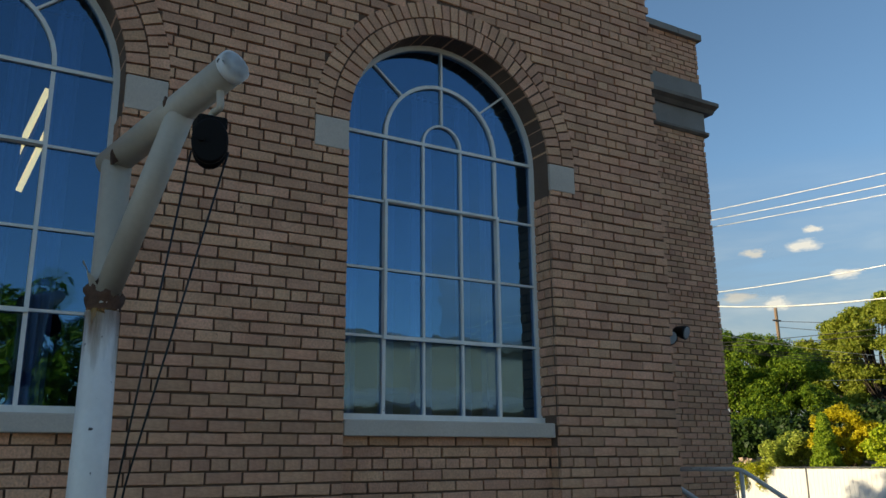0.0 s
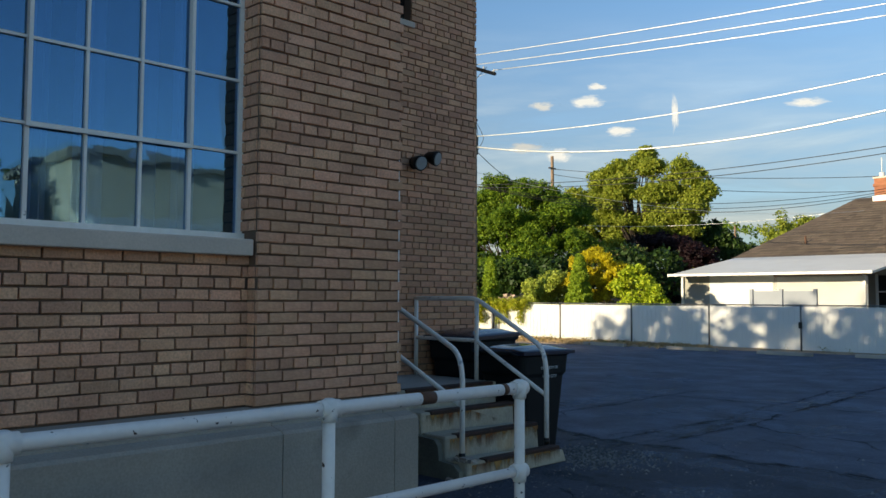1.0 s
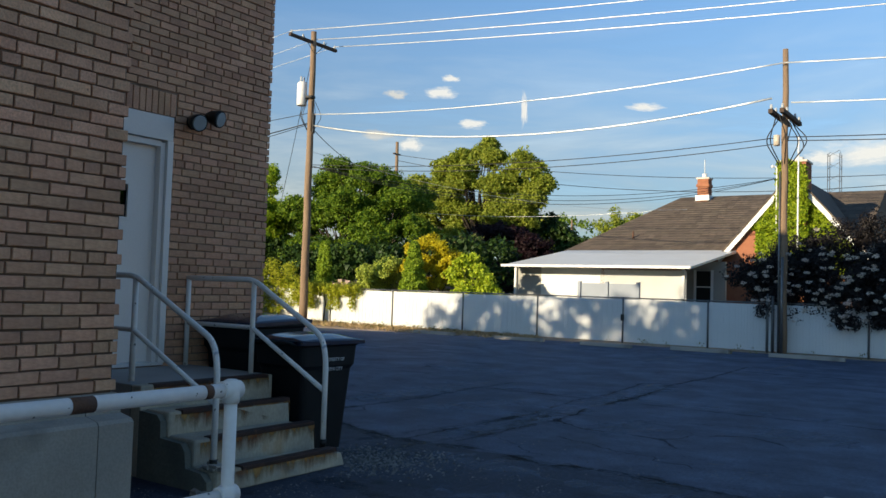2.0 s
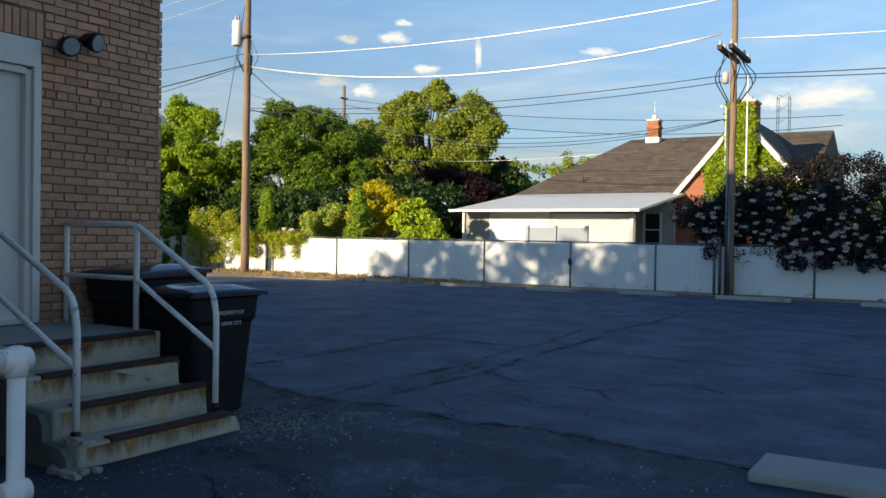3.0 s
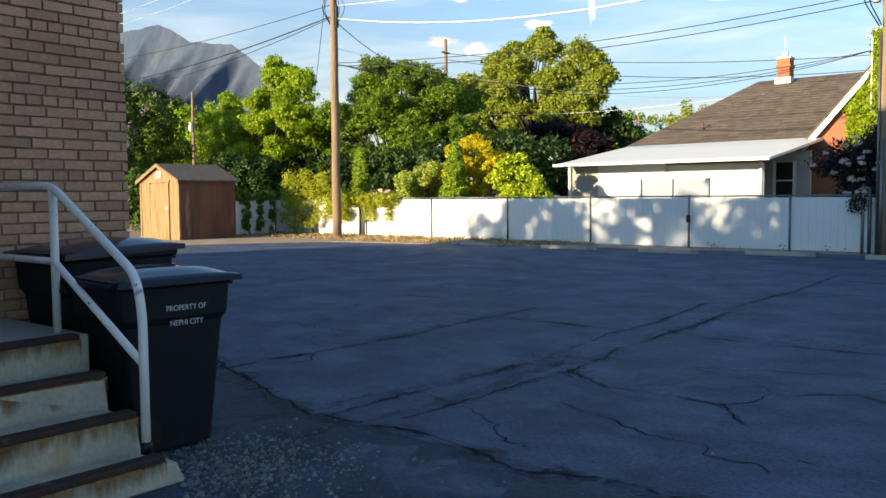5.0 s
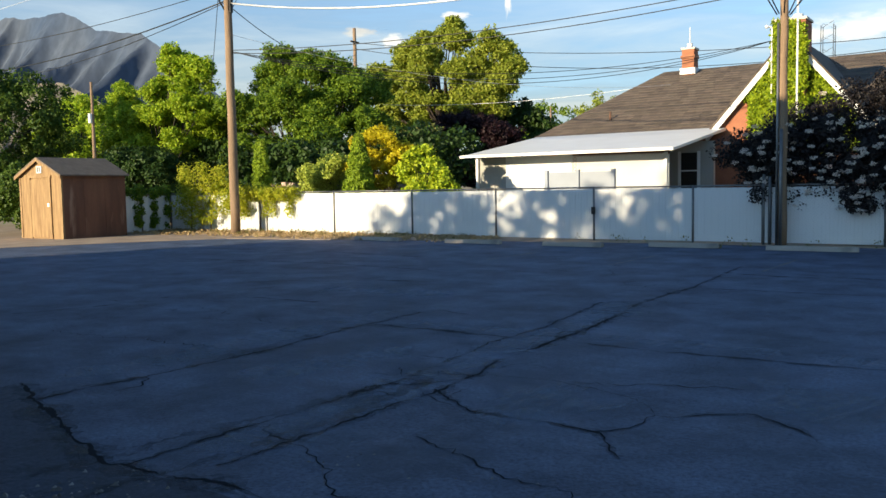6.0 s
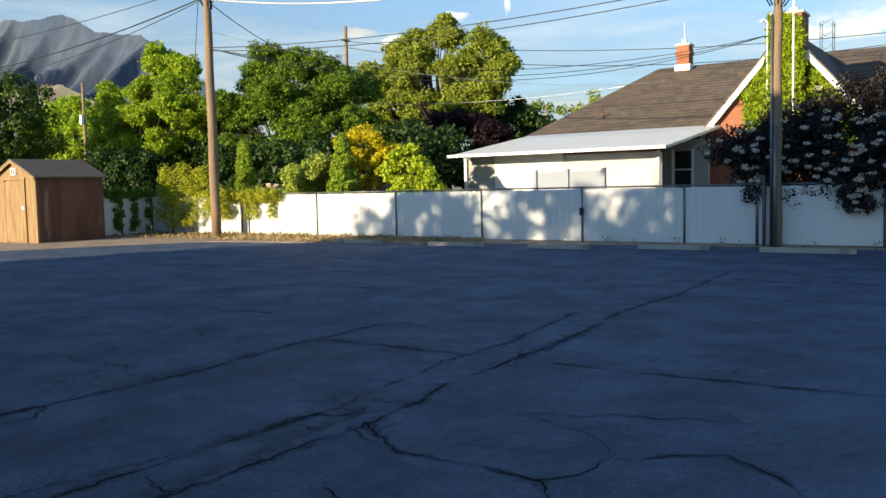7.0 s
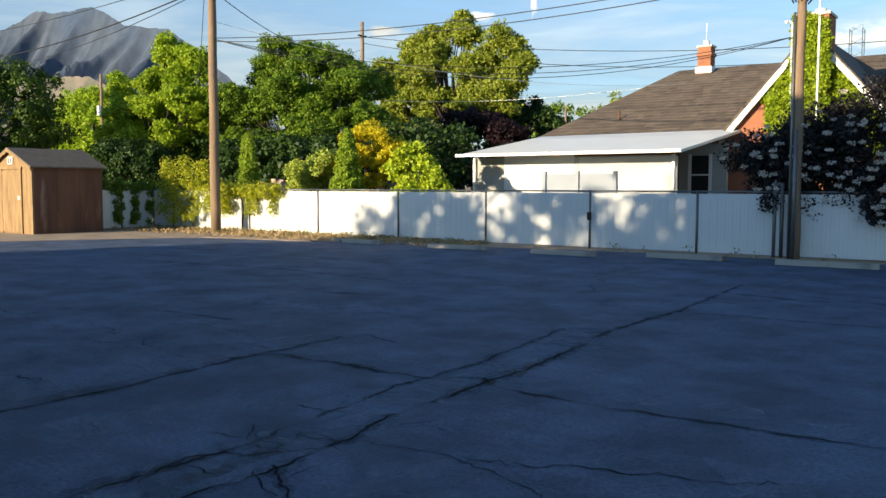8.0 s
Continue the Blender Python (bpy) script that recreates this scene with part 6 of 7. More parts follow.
lobed_tree("tree", "bright green tree with an uneven sunlit crown", -32.6, 33.5, [
    (-31.6, 0, 7.6, 1.0, 1.2), (-30.0, 0.3, 6.9, 1.3, 1.2), (-33.1, 0.2, 6.5, 1.0, 0.9), (-35.3, 0, 6.3, 1.0, 1.0), (-36.4, 0.3, 5.1, 0.9, 0.9), (-34.0, -0.5, 5.2, 1.1, 0.9),
    (-31.8, -0.6, 5.4, 1.1, 0.9), (-29.5, -0.4, 5.3, 1.3, 1.2), (-35.5, -0.4, 4.1, 1.1, 0.9), (-34.5, -0.7, 2.9, 1.0, 0.8), (-32.9, -0.9, 3.9, 0.9, 0.7), (-36.7, 0, 3.3, 0.9, 0.9),
    (-30.5, -0.8, 3.9, 1.0, 0.7), (-32.6, 1.6, 5.0, 3.2, 2.4)], L_BRIGHT, 0.115, 64, 22, 0.26, 1.2)
lobed_tree("tree", "tall airy cottonwood with olive green leaves", -24.9, 48.5, [
    (-29.7, 0, 8.5, 1.3, 1.1), (-28.7, 0.4, 9.7, 1.2, 1.1), (-27.2, 0, 10.1, 1.4, 1.1), (-25.2, 0.3, 10.6, 1.2, 1.1), (-23.9, -0.3, 10.1, 1.0, 1.0), (-22.1, 0, 9.1, 1.5, 1.2),
    (-20.9, 0.2, 8.3, 1.2, 1.1), (-21.6, -0.4, 7.1, 1.2, 0.9), (-23.6, -1.0, 8.3, 1.5, 1.1), (-26.0, -1.0, 8.6, 1.7, 1.2), (-28.0, -0.8, 8.0, 1.5, 1.0), (-29.7, 0, 7.1, 1.2, 0.8),
    (-26.7, -1.2, 7.6, 1.2, 0.9), (-25.6, -0.4, 6.5, 1.3, 0.8), (-23.6, -0.3, 6.3, 1.3, 0.9), (-22.1, 0, 6.2, 1.1, 0.8), (-26.8, -0.3, 5.4, 1.4, 1.0), (-27.4, -0.6, 6.7, 1.3, 0.7), (-29.1, -0.4, 5.8, 1.3, 0.9), (-28.4, 0, 4.6, 1.7, 1.2)], L_OLIVE, 0.15, 58, 33, 0.4, 3.2, 0.42, 62)
# Dark leaves paint the shade below the cottonwood crown.
lobed_tree("tree", "understory tree below the cottonwood, shade put into its leaf colour", -24.0, 51.0, [
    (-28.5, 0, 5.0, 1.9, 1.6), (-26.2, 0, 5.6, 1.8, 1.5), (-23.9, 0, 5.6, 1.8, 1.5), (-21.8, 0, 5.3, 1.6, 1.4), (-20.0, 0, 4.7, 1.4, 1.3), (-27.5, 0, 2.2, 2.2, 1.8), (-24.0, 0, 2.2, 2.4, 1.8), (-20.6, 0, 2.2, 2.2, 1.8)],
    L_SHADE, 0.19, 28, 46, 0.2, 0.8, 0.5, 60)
lobed_tree("tree", "dark purple-leaved plum tree", -19.4, 43.5, [
    (-21.3, 0, 4.4, 1.3, 1.2), (-19.6, 0, 4.5, 1.4, 1.0), (-18.0, 0, 3.8, 1.4, 1.0), (-16.8, 0, 3.1, 1.0, 0.8), (-21.9, -0.4, 2.7, 1.2, 1.2), (-19.8, -0.6, 2.7, 1.6, 1.2), (-17.8, -0.4, 2.2, 1.5, 1.0)],
    L_PURPLE, 0.13, 62, 44, 0.2, 1.0)
# Its shade is in the leaf colour.
tree("tree", "green tree behind the shed, shade put into its leaf colour", -37.5, 27.0, 1.4, (0, 0, 4.0, 4.2, 4.0, 4.2), 300, 0.5, 170, 0.12, L_DEEP, 55, trunk=0.28, hollow=0.7)
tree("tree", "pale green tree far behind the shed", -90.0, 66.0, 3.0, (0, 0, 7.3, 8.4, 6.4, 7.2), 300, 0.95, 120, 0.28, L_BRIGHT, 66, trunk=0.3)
# Dark mass in place of the bright tree's shaded inside.
tree("tree", "dense garden tree, its dark leaves standing in for shade", -31.0, 30.8, 0.8, (0, 0, 2.0, 3.4, 1.6, 1.9), 150, 0.45, 170, 0.12, L_SHADE, 77, trunk=0.15, hollow=0.7)
for k, (x, y, z, r) in enumerate(((-37.5, 80, 8.2, 4.4), (-30, 84, 9.2, 4.6), (-84, 78, 8.0, 7.0), (-60, 74, 6.0, 7.0), (-10, 90, 5.6, 4.5), (1.5, 70, 4.6, 4.0), (9, 75, 5.0, 4.5))):
    tree("tree", "distant green tree behind the houses", x, y, 2.0, (0, 0, z * 0.62, r, r, z * 0.5), 150, 0.7, 90, 0.24, L_OLIVE if k % 2 else L_MAPLE, 100 + k, group="distant trees")
lobed_tree("shrub", "golden yellow leafy shrub behind the fence", -15.9, 30.2, [
    (-16.7, 0, 3.15, 0.5, 0.45), (-16.2, 0.1, 3.45, 0.45, 0.4), (-15.4, 0, 3.05, 0.6, 0.5), (-16.0, -0.1, 2.55, 0.65, 0.5), (-15.2, 0, 2.2, 0.6, 0.5), (-15.9, 0, 1.7, 0.7, 0.5), (-14.9, 0, 2.8, 0.45, 0.4), (-17.1, 0, 2.4, 0.4, 0.4)],
    L_YELLOW, 0.085, 120, 201, 0.06, 0.5, 0.2, 34, "shrub")
lobed_tree("shrub", "lime green leafy shrub behind the fence", -13.7, 29.7, [
    (-13.9, 0, 2.65, 0.5, 0.45), (-14.3, 0, 2.1, 0.5, 0.45), (-13.2, 0, 2.0, 0.6, 0.5), (-13.8, -0.1, 1.5, 0.8, 0.5), (-12.8, 0, 1.5, 0.55, 0.4)],
    L_LIME, 0.10, 120, 202, 0.06, 0.4, 0.2, 34, "shrub")
lobed_tree("shrub", "rounded green shrub behind the fence", -18.45, 30.2, [
    (-18.5, 0, 2.0, 1.0, 1.0), (-18.0, -0.3, 2.2, 0.55, 0.6), (-19.0, -0.2, 2.0, 0.5, 0.6), (-18.5, -0.2, 1.3, 0.9, 0.6)], L_GREY, 0.07, 120, 203, 0.05, 0.4, 0.2, 60, "shrub")
lobed_tree("shrub", "dull olive bush behind the yellow shrub", -17.9, 36.0, [
    (-18.4, 0, 3.2, 0.9, 0.8), (-17.6, 0, 3.6, 0.7, 0.7), (-17.6, 0, 2.5, 1.0, 0.9), (-18.9, 0, 2.2, 0.9, 0.9), (-17.9, -0.2, 1.3, 1.3, 0.9)], L_DULL, 0.09, 80, 204, 0.06, 0.6, 0.28, 60, "shrub")
tree("shrub", "low mixed garden greenery behind the fence", -17.0, 31.6, 0.2, (0, 0, 0.9, 3.5, 1.2, 0.9), 110, 0.3, 80, 0.11, L_OLIVE, 205, "shrub", 0.05, hollow=0.5)


# Both shrubs carry the shade by the shed in their leaf colour.
tree("shrub", "green shrub beside the shed, shade put into its leaf colour", -29.0, 24.6, 0.3, (0, 0, 1.2, 2.4, 1.4, 1.5), 110, 0.35, 100, 0.12, L_DEEP, 206, "shrub", 0.06, hollow=0.5)
tree("shrub", "dense shrub beside the shed front, shade put into its leaf colour", -27.4, 23.2, 0.2, (0, 0, 1.3, 1.3, 1.3, 1.5), 90, 0.32, 130, 0.1, L_DEEP, 207, "shrub", 0.06, hollow=0.5)
hedge = thing("garden_hedge", "overgrown hedge at the back of the garden, its dark leaves standing in for shade", "hedge")
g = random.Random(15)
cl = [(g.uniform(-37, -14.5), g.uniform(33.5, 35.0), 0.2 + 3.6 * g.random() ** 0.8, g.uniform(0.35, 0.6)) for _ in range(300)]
# Dark row stands in for the maple's shaded lower half.
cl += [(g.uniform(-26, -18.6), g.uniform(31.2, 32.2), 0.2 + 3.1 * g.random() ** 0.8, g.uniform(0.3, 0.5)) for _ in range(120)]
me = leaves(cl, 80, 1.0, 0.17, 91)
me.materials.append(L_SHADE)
ob = new("leaves", me)
ob.parent = hedge
for x in range(-36, -15, 4):
    part("stem", tube([(x, 34.3, -0.05), (x + 0.2, 34.3, 1.6)], [0.06, 0.03], 6), BARK, hedge)


def conifer(x, y, h, w, seedv, twin=False):
    c = thing("conifer", "narrow upright dark green arborvitae", "conifer", (x, y, 0), group="conifers")
    g = random.Random(seedv)
    cl = []
    for k in range(520):
        z = h * g.random() ** 0.95 * 0.97
        taper = (1 - (z / h) ** 1.6) * 0.9 + 0.05
        a = g.uniform(0, 6.28)
        rr = w * taper * (0.55 + 0.45 * g.random())
        off = (0.28 if g.random() < 0.45 else -0.1) * w if twin else 0
        cl.append((math.cos(a) * rr + off, math.sin(a) * rr, z + 0.06, 0.115))
    part("trunk", tube([(0, 0, -0.05), (0, 0, h * 0.8)], [0.07, 0.02], 8), BARK, c)
    me = leaves(cl, 150, 1.0, 0.05, seedv, droop=-0.8)
    me.materials.append(L_CONIFER)
    ob = new("crown", me)
    ob.parent = c


conifer(-20.85, 29.0, 3.42, 0.46, 301, True)
conifer(-15.85, 28.9, 3.38, 0.74, 302)

g = random.Random(61)
v, f = [], []
for k in range(260):                                                       # heap of broken pale masonry behind the fence
    x = g.uniform(-22.4, -15.0)
    top = 1.45 + 0.35 * noise.noise(Vector((x * 0.9, 2.0, 0.0))) + 0.25
    c = Vector((x, 30.9 + g.uniform(-0.3, 0.5), top * g.random() ** 0.5))
    r, i = g.uniform(0.08, 0.2), len(v)
    turn = Matrix.Rotation(g.uniform(0, 3.1), 3, "Z") @ Matrix.Rotation(g.uniform(-0.5, 0.5), 3, "X")
    for dx, dy, dz in [(a, b, c2) for a in (-1, 1) for b in (-1, 1) for c2 in (-1, 1)]:
        v.append(tuple(c + turn @ Vector((dx * r * g.uniform(0.7, 1.2), dy * r * 0.7, dz * r * g.uniform(0.35, 0.55)))))
    f += [(i, i + 1, i + 3, i + 2), (i + 4, i + 6, i + 7, i + 5), (i, i + 4, i + 5, i + 1), (i + 2, i + 3, i + 7, i + 6), (i, i + 2, i + 6, i + 4), (i + 1, i + 5, i + 7, i + 3)]
PALE_RUBBLE = mat("pale_rubble", (0.52, 0.38, 0.30), 0.9, var=(0.36, 0.27, 0.22), scale=4, amount=0.4, grain=20, spread=0.3)
tagged(raw("rubble_heap", v, f, PALE_RUBBLE), "heap of pale broken masonry behind the fence", "rubble", kind="stuff")

vine = thing("fence_vine", "yellow-green vine climbing over the fence", "vine")
g = random.Random(9)
cl = []
for k in range(340):
    x = g.uniform(-23.2, -17.0)
    peak = 2.55 if x < -20.4 else 1.62
    if x > -19.3 and g.random() < 0.55:
        continue
    low = 0.35 if x < -21.0 else (0.7 if x < -19.4 else 1.25)
    cl.append((x, 26.95 + g.uniform(-0.3, 0.25), g.uniform(low, peak - 0.2 * g.random()), g.uniform(0.10, 0.24)))
for x in (-18.6, -18.2, -17.45):
    for q in range(8):
        cl.append((x + g.uniform(-0.1, 0.1), 26.98, 0.7 + q * 0.11, 0.12))
me = leaves(cl, 60, 1.25, 0.060, 31)
me.materials.append(L_VINE)
ob = new("leaves", me)
ob.parent = vine
for x in (-22.6, -21.5, -20.3, -18.9):
    part("stem", tube([(x, 27.0, -0.03), (x + 0.1, 26.98, 0.8), (x - 0.1, 27.0, 1.6)], [0.03, 0.025, 0.01], 6), BARK, vine)

dark_vine = thing("shade_vine", "dark vine trailing on the shaded side fence", "vine")
cl = [(-23.9, 25.5 + s + g.uniform(-0.1, 0.1), g.uniform(0.15, 1.5), 0.12) for s in (0.1, 0.2, 0.8, 0.85, 1.4) for _ in range(9)]
cl += [(-23.95, g.uniform(24.6, 27.0), 1.5 + g.uniform(-0.1, 0.2), 0.16) for _ in range(30)]
me = leaves(cl, 60, 1.0, 0.08, 32)
me.materials.append(L_MAPLE)
ob = new("leaves", me)
ob.parent = dark_vine

ivy = thing("gable_ivy", "bright green ivy covering the brick gable and chimney", "ivy")
cl = []
while len(cl) < 900:
    x, z = g.uniform(-6.0, -1.0), g.uniform(2.6, 7.3)
    lim = AZ - 0.25 - GS * abs(x - AX)
    on_wall = z < lim and (x > -4.9 or z > 4.0)
    on_stack = -3.86 < x < -2.78 and z < 7.05 - 1.2 * max(0.0, x + 3.1)
    if on_wall and not on_stack and not (x < -4.7 and z < 4.5):
        cl.append((x, gy - 0.1, z, 0.17))
    elif on_stack:
        cl.append((x, 37.14, z, 0.15))
me = leaves(cl, 70, 1.0, 0.095, 33)
me.materials.append(L_IVY)
ob = new("leaves", me)
ob.parent = ivy
for q in range(5):
    part("stem", tube([(-5.0 + q * 0.8, gy - 0.04, -0.03), (-4.7 + q * 0.6, gy - 0.04, 3.0), (-3.7 + q * 0.15, gy - 0.04, 5.6)], [0.05, 0.03, 0.012], 6), BARK, ivy)

bush = thing("flowering_elder", "large dark elder bush with white flower heads hanging over the fence", "bush", (0, 0, 0))
cl = crown_clumps(0.75, 28.1, 1.95, 4.7, 1.5, 1.45, 460, 0.34, 71, 0.6, 7)
cl = [c for c in cl if c[1] < 27.2 or c[2] > 0.6]
cl += [(g.uniform(-2.0, 4.0), 26.95 + g.uniform(-0.15, 0.15), g.uniform(0.95, 1.6), 0.22) for _ in range(60)]
cl = [(c[0], max(c[1], 27.3 if -1.8 < c[0] < 0.1 else 26.7), c[2], c[3]) for c in cl]
me = leaves(cl, 210, 1.0, 0.062, 72)
me.materials.append(L_ELDER)
ob = new("leaves", me)
ob.parent = bush
fl_c = []
for c in cl:                                                               # flat heads of tiny flowers on the sunward side
    if c[1] < 28.0 and g.random() < 0.85:
        h = Vector((c[0] + g.uniform(-0.3, 0.3), c[1] - 0.45, c[2] + g.uniform(-0.2, 0.3)))
        w = g.uniform(0.055, 0.10)
        for q in range(40):
            a, rr = g.uniform(0, 6.283), w * g.random() ** 0.5
            fl_c.append((h.x + rr * math.cos(a), h.y - 0.3 * rr * math.sin(a), h.z + 0.45 * rr * math.sin(a), 0.012))
me = leaves(fl_c, 2, 0.8, 0.027, 73)
me.materials.append(L_FLOWER)
ob = new("blossom", me)
ob.parent = bush
ob["label"] = "creamy white flat flower heads"
for k in range(9):
    part("stem", tube([(g.uniform(-0.5, 2.5), 28.2, -0.05), (g.uniform(-2, 3.5), 28.1, 1.4), (g.uniform(-2.5, 4.2), 27.9, 2.6)], [0.05, 0.035, 0.01], 6), BARK, bush)

weeds = []
for k in range(165):
    x = g.uniform(-23.5, -12) if k < 150 else g.uniform(-12, 3)
    y = 26.9 + g.gauss(0, 0.25) if g.random() < 0.7 else g.uniform(25.0, 27.0)
    if y > 27.05:
        y = 26.95
    weeds.append((x, y, 0.05, g.uniform(0.05, 0.2)))
me = leaves(weeds, 16, 1.0, 0.045, 41, droop=-1.2)
me.materials.append(L_WEED)
tagged(new("weeds", me), "dry weeds along the fence foot", "weeds", kind="stuff")

tufts = [(g.uniform(-24.5, -9.0), 26.95 - 2.0 * g.random() ** 3.2, 0.02, g.uniform(0.02, 0.09)) for _ in range(1500)]
me = leaves(tufts, 12, 1.0, 0.05, 42, droop=-1.6)
me.materials.append(L_STRAW)
tagged(new("dry_grass", me), "straw-coloured dry grass on the soil strip", "grass", kind="stuff")

# trees and a pale building on the far side of the lot, seen mirrored in the windows
for k, (x, y, z, r) in enumerate(((30, 31, 9, 4.5), (38, 42, 9, 5), (33.5, 8.5, 8, 4.4), (33, 1, 8.5, 5))):
    tree("tree", "broad green street tree across the lot", x, y, 2.0, (0, 0, z * 0.62, r, r, z * 0.5), 90, 0.8, 80, 0.3, L_MAPLE, 400 + k, group="street trees")
across = thing("stucco_building", "pale stucco building across the lot", "building")
part("wall", box(28, 36, 13.5, 27, -0.04, 7.0), STUCCO, across)
part("roof", box(27.6, 36.4, 13.1, 27.4, 7.0, 7.3), GREY_PANEL, across)
part("awning", prism([(27.998, 4.9), (26.6, 4.45), (26.6, 4.1), (27.998, 4.1)], (13.6, 26.9), "y"), WHITE_TRIM, across, "long pale awning")
# trees that shade the lot from the low sun
for k, (x, y, z, r) in enumerate(((-19.6, 0, 8.6, 2.6), (-15.6, -0.5, 9.2, 2.7), (-12.4, -1, 8.8, 2.3))):
    tree("tree", "broad green tree behind the annex", x, y, 2.0, (0, 0, z * 0.66, r, r, z * 0.42), 34, 0.75, 60, 0.3, L_MAPLE, 500 + k, group="trees behind the annex", hollow=0.3)

# ---- mountain ----
def ridge(name, label, profile, depth, seedv, material):
    """A far mountain: heights along its ridge, falling away to both sides with gullies."""
    verts, faces = [], []
    n, m2 = 320, 90
    ax, ay, bx, by = profile[0][0], profile[0][1], profile[-1][0], profile[-1][1]
    along = Vector((bx - ax, by - ay, 0))
    ln = along.length
    out = Vector((along.y, -along.x, 0)).normalized()
    if out.dot(Vector((ax, ay, 0))) > 0:
        out = -out
    dist = [((px - ax) * along.x + (py - ay) * along.y) / ln / ln for px, py, _ in profile]
    hs = [h for *_, h in profile]
    for i in range(n + 1):
        t = i / n
        h = float(np.interp(t, dist, hs))
        for j in range(m2 + 1):
            s = j / m2
            p = Vector((ax, ay, 0)) + along * t + out * depth * s
            warp = 0.35 * noise.noise(Vector((t * 7, s * 2.5, seedv))) + 0.12 * noise.noise(Vector((t * 21, s * 5, seedv + 4)))
            spur = abs(((t * 8.5 + warp + 0.25 * s) % 1.0) * 2 - 1)                 # sharp spurs between wide ravines
            side = abs(((t * 23 + 2.2 * warp - 0.8 * s + 3 * s * spur) % 1.0) * 2 - 1)
            fine = noise.fractal(Vector((t * 40, s * 9, seedv)), 0.8, 2.1, 4)
            rise = math.sin(math.pi * min(1.0, s ** 0.7 * 1.02))
            z = h * ((1 - s) ** 1.15 - rise * (0.34 * spur ** 0.9 + 0.15 * side)) + fine * 42 * (0.12 + s) * (1 - s)
            z = max(z, -4.0)
            verts.append((p.x, p.y, z))
            if i and j:
                a = i * (m2 + 1) + j
                faces.append((a, a - 1, a - m2 - 2, a - m2 - 1))
    ob = raw(name, verts, faces, material)
    ob.data.shade_smooth()
    return tagged(ob, label, "mountain", kind="structure")


# No haze in the air here: the mountain's own colour carries it.
ridge("mountain", "mountain with steep gullies, blue haze put into its colour", [
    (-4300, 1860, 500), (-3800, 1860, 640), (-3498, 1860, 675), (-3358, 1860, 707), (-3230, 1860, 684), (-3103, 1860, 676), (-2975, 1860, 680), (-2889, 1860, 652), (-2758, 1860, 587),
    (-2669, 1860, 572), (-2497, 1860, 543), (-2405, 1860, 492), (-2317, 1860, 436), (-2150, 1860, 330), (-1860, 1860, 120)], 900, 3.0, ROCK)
FOOTHILL = mat("dry_foothill", (0.19, 0.155, 0.13), 0.95, var=(0.085, 0.10, 0.08), scale=0.012, amount=0.45, detail=8, grain=0.05, grain_amount=0.3, bump=0.0)
ridge("foothill", "dry tan foothill below the mountain", [(-3700, 1500, 190), (-3300, 1500, 290), (-2900, 1500, 330), (-2600, 1500, 352), (-2400, 1500, 335), (-2230, 1500, 270), (-2000, 1500, 160), (-1700, 1500, 40)], 420, 8.0, FOOTHILL)

# ---- clouds ----
CLOUD_SOFT = bpy.data.materials.new("cloud_puff")
CLOUD_SOFT.use_nodes = True
n, l = CLOUD_SOFT.node_tree.nodes, CLOUD_SOFT.node_tree.links
n.remove(n["Principled BSDF"])
tc, nz, ln, oi = n.new("ShaderNodeTexCoord"), n.new("ShaderNodeTexNoise"), n.new("ShaderNodeVectorMath"), n.new("ShaderNodeObjectInfo")
ln.operation = "LENGTH"
l.new(tc.outputs["Object"], ln.inputs[0])
ad = n.new("ShaderNodeVectorMath")
ad.operation = "MULTIPLY_ADD"
l.new(oi.outputs["Random"], ad.inputs[0])
ad.inputs[1].default_value = (37, 11, 23)
l.new(tc.outputs["Object"], ad.inputs[2])
l.new(ad.outputs[0], nz.inputs["Vector"])
nz.inputs["Scale"].default_value, nz.inputs["Detail"].default_value, nz.inputs["Roughness"].default_value = 1.7, 7, 0.6
ma = n.new("ShaderNodeMath")
ma.operation = "MULTIPLY_ADD"
l.new(nz.outputs["Fac"], ma.inputs[0])
ma.inputs[1].default_value = -1.3
l.new(ln.outputs["Value"], ma.inputs[2])
rg = n.new("ShaderNodeMapRange")
for key, val in (("From Min", -0.02), ("From Max", -0.40), ("To Min", 0.0), ("To Max", 0.9)):
    rg.inputs[key].default_value = val
l.new(ma.outputs[0], rg.inputs["Value"])
em, trn, mx = n.new("ShaderNodeEmission"), n.new("ShaderNodeBsdfTransparent"), n.new("ShaderNodeMixShader")
em.inputs[0].default_value, em.inputs[1].default_value = (0.97, 0.96, 0.96, 1), 0.64
l.new(rg.outputs[0], mx.inputs[0])
l.new(trn.outputs[0], mx.inputs[1])
l.new(em.outputs[0], mx.inputs[2])
l.new(mx.outputs[0], n["Material Output"].inputs["Surface"])


def cloud(x, y, z, w, h, seedv):
    """A soft far puff of cloud in the backdrop."""
    ob = raw("cloud", [(-1, 0, -1), (1, 0, -1), (1, 0, 1), (-1, 0, 1)], [(0, 1, 2, 3)], CLOUD_SOFT)
    ob.matrix_basis = pose(x * 1.35, y * 1.35, z * 1.35, 0, 0, math.degrees(math.atan2(y, x)) - 90) @ Matrix.Diagonal((w * 0.95, 1, h * 1.35, 1))
    return tagged(ob, "small white puffy cloud", "cloud", group="clouds", kind="structure")
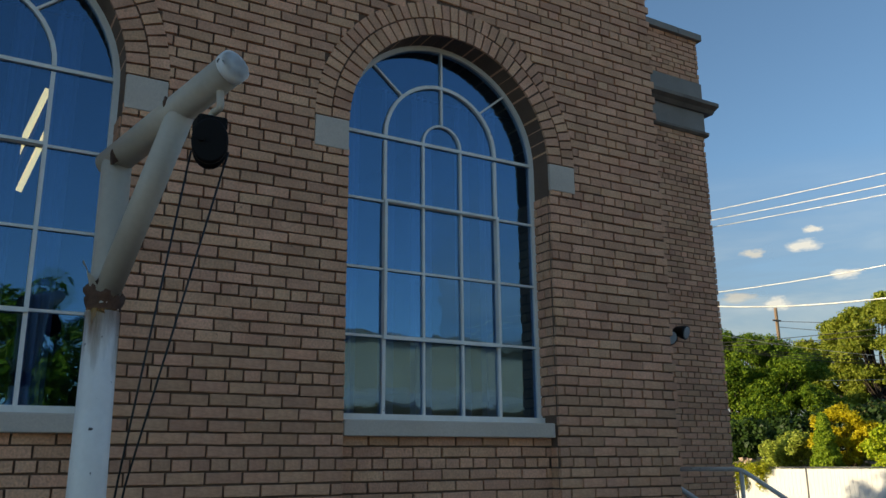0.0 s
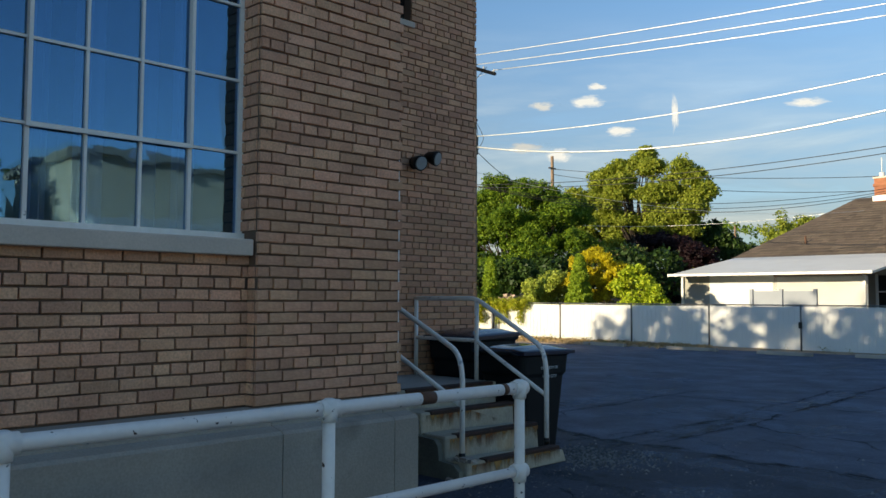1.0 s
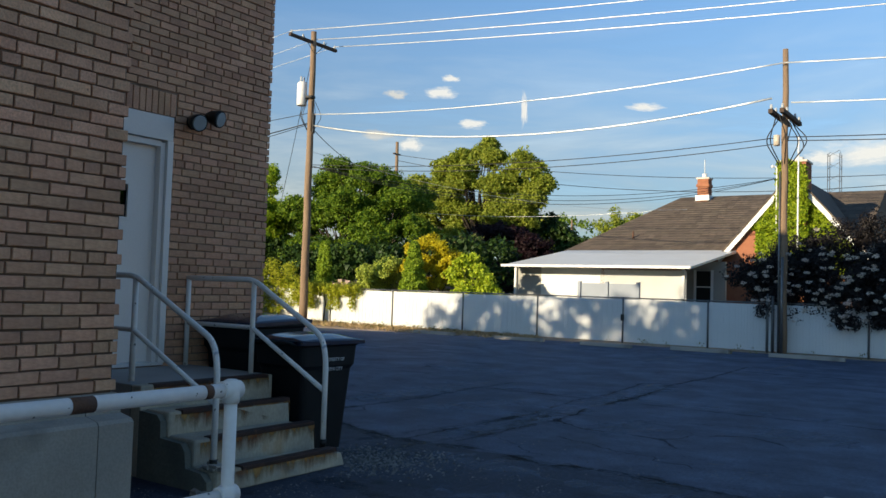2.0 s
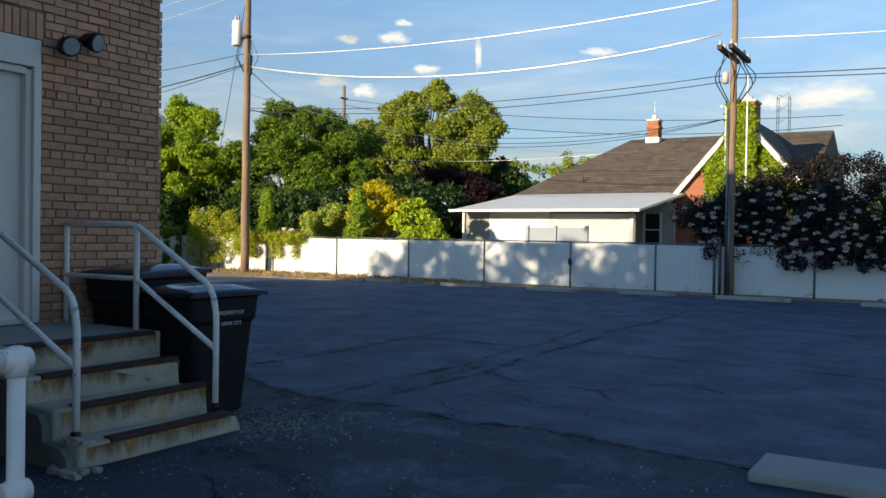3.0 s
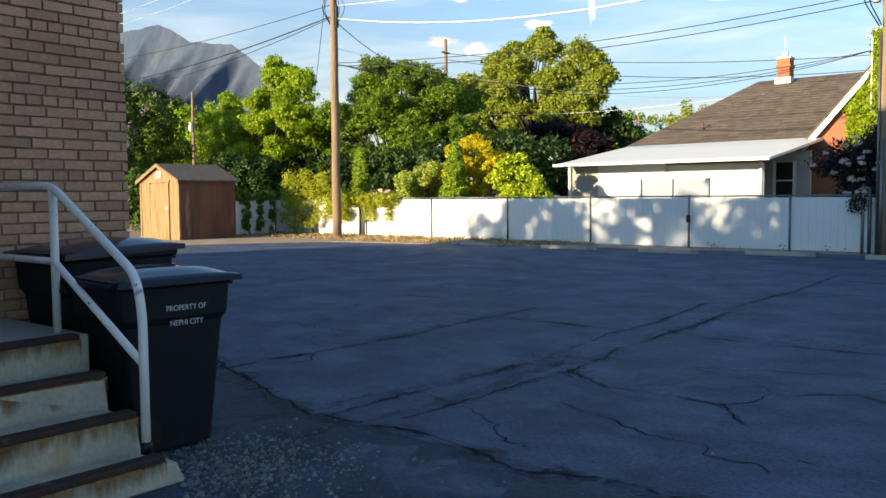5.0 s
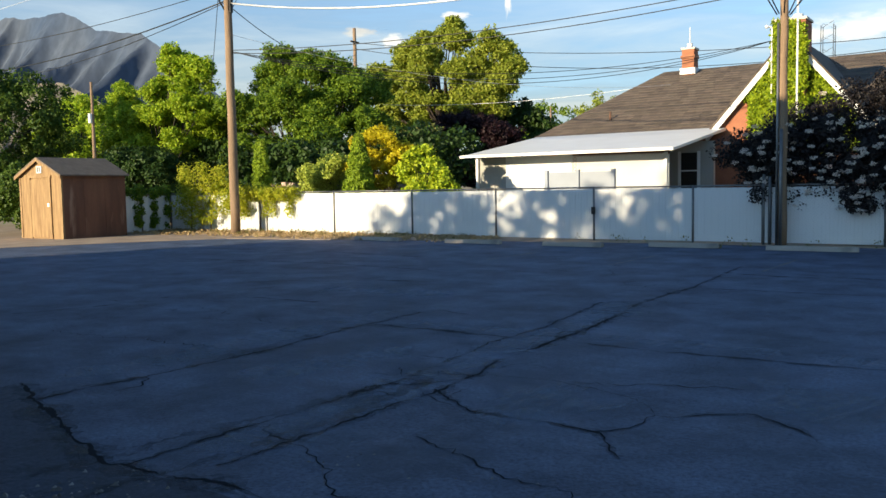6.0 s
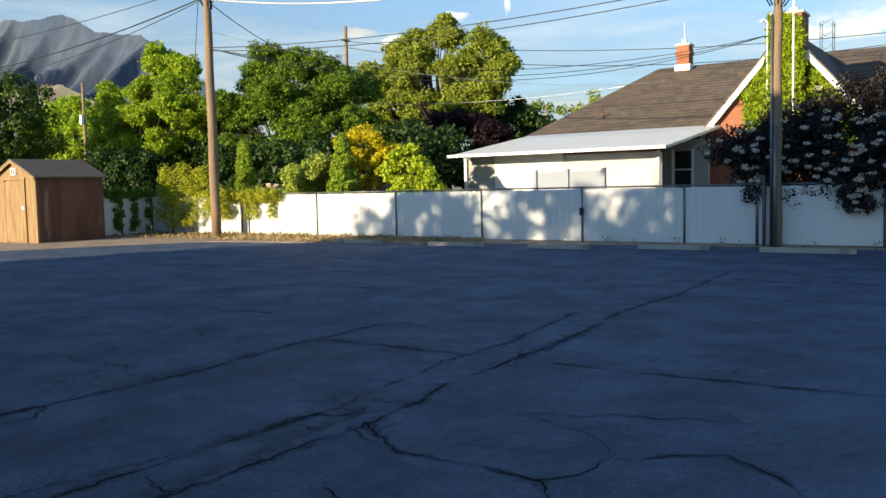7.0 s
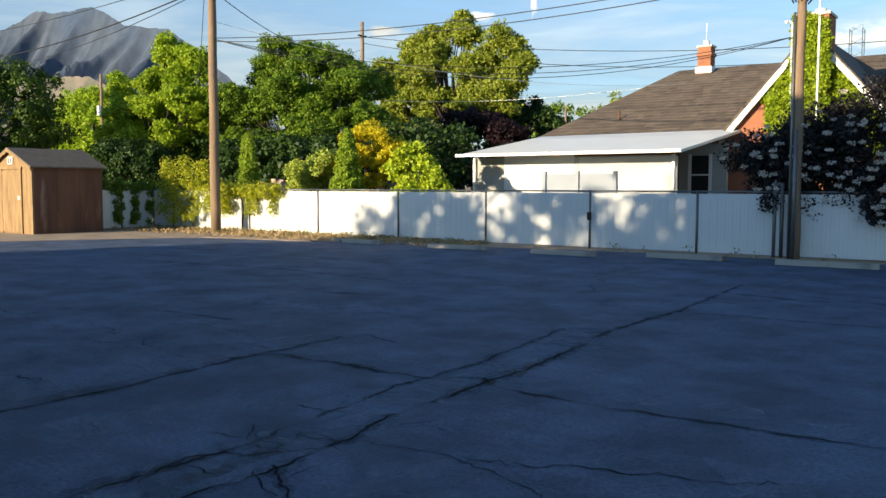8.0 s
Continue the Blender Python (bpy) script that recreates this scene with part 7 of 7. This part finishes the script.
for k, (x, y, z, w, h) in enumerate(((-1980, 2500, 737, 75, 24), (-1775, 2500, 722, 120, 30), (-1727, 2500, 768, 55, 20), (-1628, 2500, 593, 90, 24), (-2064, 2500, 588, 110, 28), (-1903, 2500, 540, 90, 34), (-987, 2500, 590, 110, 20), (-330, 2500, 405, 210, 52), (-460, 2500, 395, 120, 26), (-1415, 2500, 625, 20, 80))):
    cloud(x, y, z, w * 1.35, h * 1.3, k + 1)

# thin high cloud, a backdrop far behind everything
m = bpy.data.materials.new("high_cloud")
m.use_nodes = True
n, l = m.node_tree.nodes, m.node_tree.links
n.remove(n["Principled BSDF"])
tc, mp, nz, nz2 = n.new("ShaderNodeTexCoord"), n.new("ShaderNodeMapping"), n.new("ShaderNodeTexNoise"), n.new("ShaderNodeTexNoise")
mp.inputs["Scale"].default_value = (0.0011, 0.0011, 0.0060)
mp.inputs["Rotation"].default_value = (0.0, radians(4), 0.0)
l.new(tc.outputs["Object"], mp.inputs[0])
l.new(mp.outputs[0], nz.inputs["Vector"])
nz.inputs["Scale"].default_value, nz.inputs["Detail"].default_value, nz.inputs["Roughness"].default_value = 1.0, 7, 0.55
nz.inputs["Distortion"].default_value = 0.4
rg = n.new("ShaderNodeMapRange")
rg.inputs["From Min"].default_value, rg.inputs["From Max"].default_value = 0.26, 0.62
rg.inputs["To Min"].default_value = 0.55
l.new(nz.outputs["Fac"], rg.inputs["Value"])
sp, hz = n.new("ShaderNodeSeparateXYZ"), n.new("ShaderNodeMapRange")
l.new(tc.outputs["Object"], sp.inputs[0])
l.new(sp.outputs["Z"], hz.inputs["Value"])
for key, val in (("From Min", 1500.0), ("From Max", 350.0), ("To Min", 0.0), ("To Max", 0.92)):
    hz.inputs[key].default_value = val
mu = n.new("ShaderNodeMath")
mu.operation = "MULTIPLY"
l.new(rg.outputs[0], mu.inputs[0])
l.new(hz.outputs[0], mu.inputs[1])
em, trn, mx = n.new("ShaderNodeEmission"), n.new("ShaderNodeBsdfTransparent"), n.new("ShaderNodeMixShader")
em.inputs[0].default_value = (0.88, 0.95, 1.0, 1)
st = n.new("ShaderNodeMapRange")
for key, val in (("From Min", 0.42), ("From Max", 0.68), ("To Min", 0.18), ("To Max", 0.40)):
    st.inputs[key].default_value = val
l.new(nz.outputs["Fac"], st.inputs["Value"])
l.new(st.outputs[0], em.inputs[1])
l.new(mu.outputs[0], mx.inputs[0])
l.new(trn.outputs[0], mx.inputs[1])
l.new(em.outputs[0], mx.inputs[2])
l.new(mx.outputs[0], n["Material Output"].inputs["Surface"])
v, f = [], []
for k in range(41):
    a = radians(30 + k * 4)
    v += [(4300 * math.cos(a), 4300 * math.sin(a), 0.0), (4300 * math.cos(a), 4300 * math.sin(a), 1850.0)]
    if k:
        f.append((2 * k - 2, 2 * k, 2 * k + 1, 2 * k - 1))
tagged(raw("backdrop", v, f, m), "thin streaks of high white cloud", "sky", kind="structure")

# ---- bricks, laid last ----
def unit_brick():
    """A unit brick, its face at x = 0 with worn edges; y and z run from 0 to 1."""
    c = 0.03
    v = [(-0.03, 0, 0), (-0.03, 1, 0), (-0.03, 1, 1), (-0.03, 0, 1), (-0.004, 0, 0), (-0.004, 1, 0), (-0.004, 1, 1), (-0.004, 0, 1),
         (0, c * 0.5, c * 1.6), (0, 1 - c * 0.5, c * 1.6), (0, 1 - c * 0.5, 1 - c * 1.6), (0, c * 0.5, 1 - c * 1.6)]
    f = [(0, 1, 5, 4), (1, 2, 6, 5), (2, 3, 7, 6), (3, 0, 4, 7), (4, 5, 9, 8), (5, 6, 10, 9), (6, 7, 11, 10), (7, 4, 8, 11), (8, 9, 10, 11)]
    return v, f


uv, uf = unit_brick()


def worn_brick():
    """The unit brick with its corners worn and set a little askew."""
    tilt, sag = rng.uniform(-0.05, 0.05), rng.uniform(-0.03, 0.03)
    out = []
    for i, (x, y, z) in enumerate(uv):
        if i < 4:
            out.append((x, y, z))
            continue
        dy, dz = rng.uniform(-0.011, 0.011), rng.uniform(-0.045, 0.045)
        out.append((x + rng.uniform(-0.0015, 0.001), y + dy, z + dz + tilt * (y - 0.5) + sag))
    return out


brick_meshes = []
for k in range(14):
    me = bpy.data.meshes.new("brick")
    me.from_pydata(worn_brick(), [], uf)
    me.materials.append(BRICK)
    brick_meshes.append(me)
for parent, x, bricks, near, _ in brick_jobs:
    singles = [b for b in bricks if near((b[0] + b[1]) / 2, b[2])]
    singles = singles[:300]
    chosen = set(singles)
    for a0, a1, z0, z1 in singles:
        ob = new("brick", brick_meshes[rng.randrange(14)])
        ob.parent = parent
        ob.location = (x + rng.uniform(-0.0035, 0.003), a0, z0)
        ob.scale = (1, a1 - a0, z1 - z0)
    v, f = [], []
    for b in bricks:
        if b in chosen:
            continue
        a0, a1, z0, z1 = b
        o, i = rng.uniform(-0.0035, 0.003), len(v)
        v += [(x + o + q[0], a0 + q[1] * (a1 - a0), z0 + q[2] * (z1 - z0)) for q in worn_brick()]
        f += [tuple(i + e for e in q) for q in uf]
    if v:
        tagged(raw("brickwork", v, f, BRICK, parent), kind="stuff")
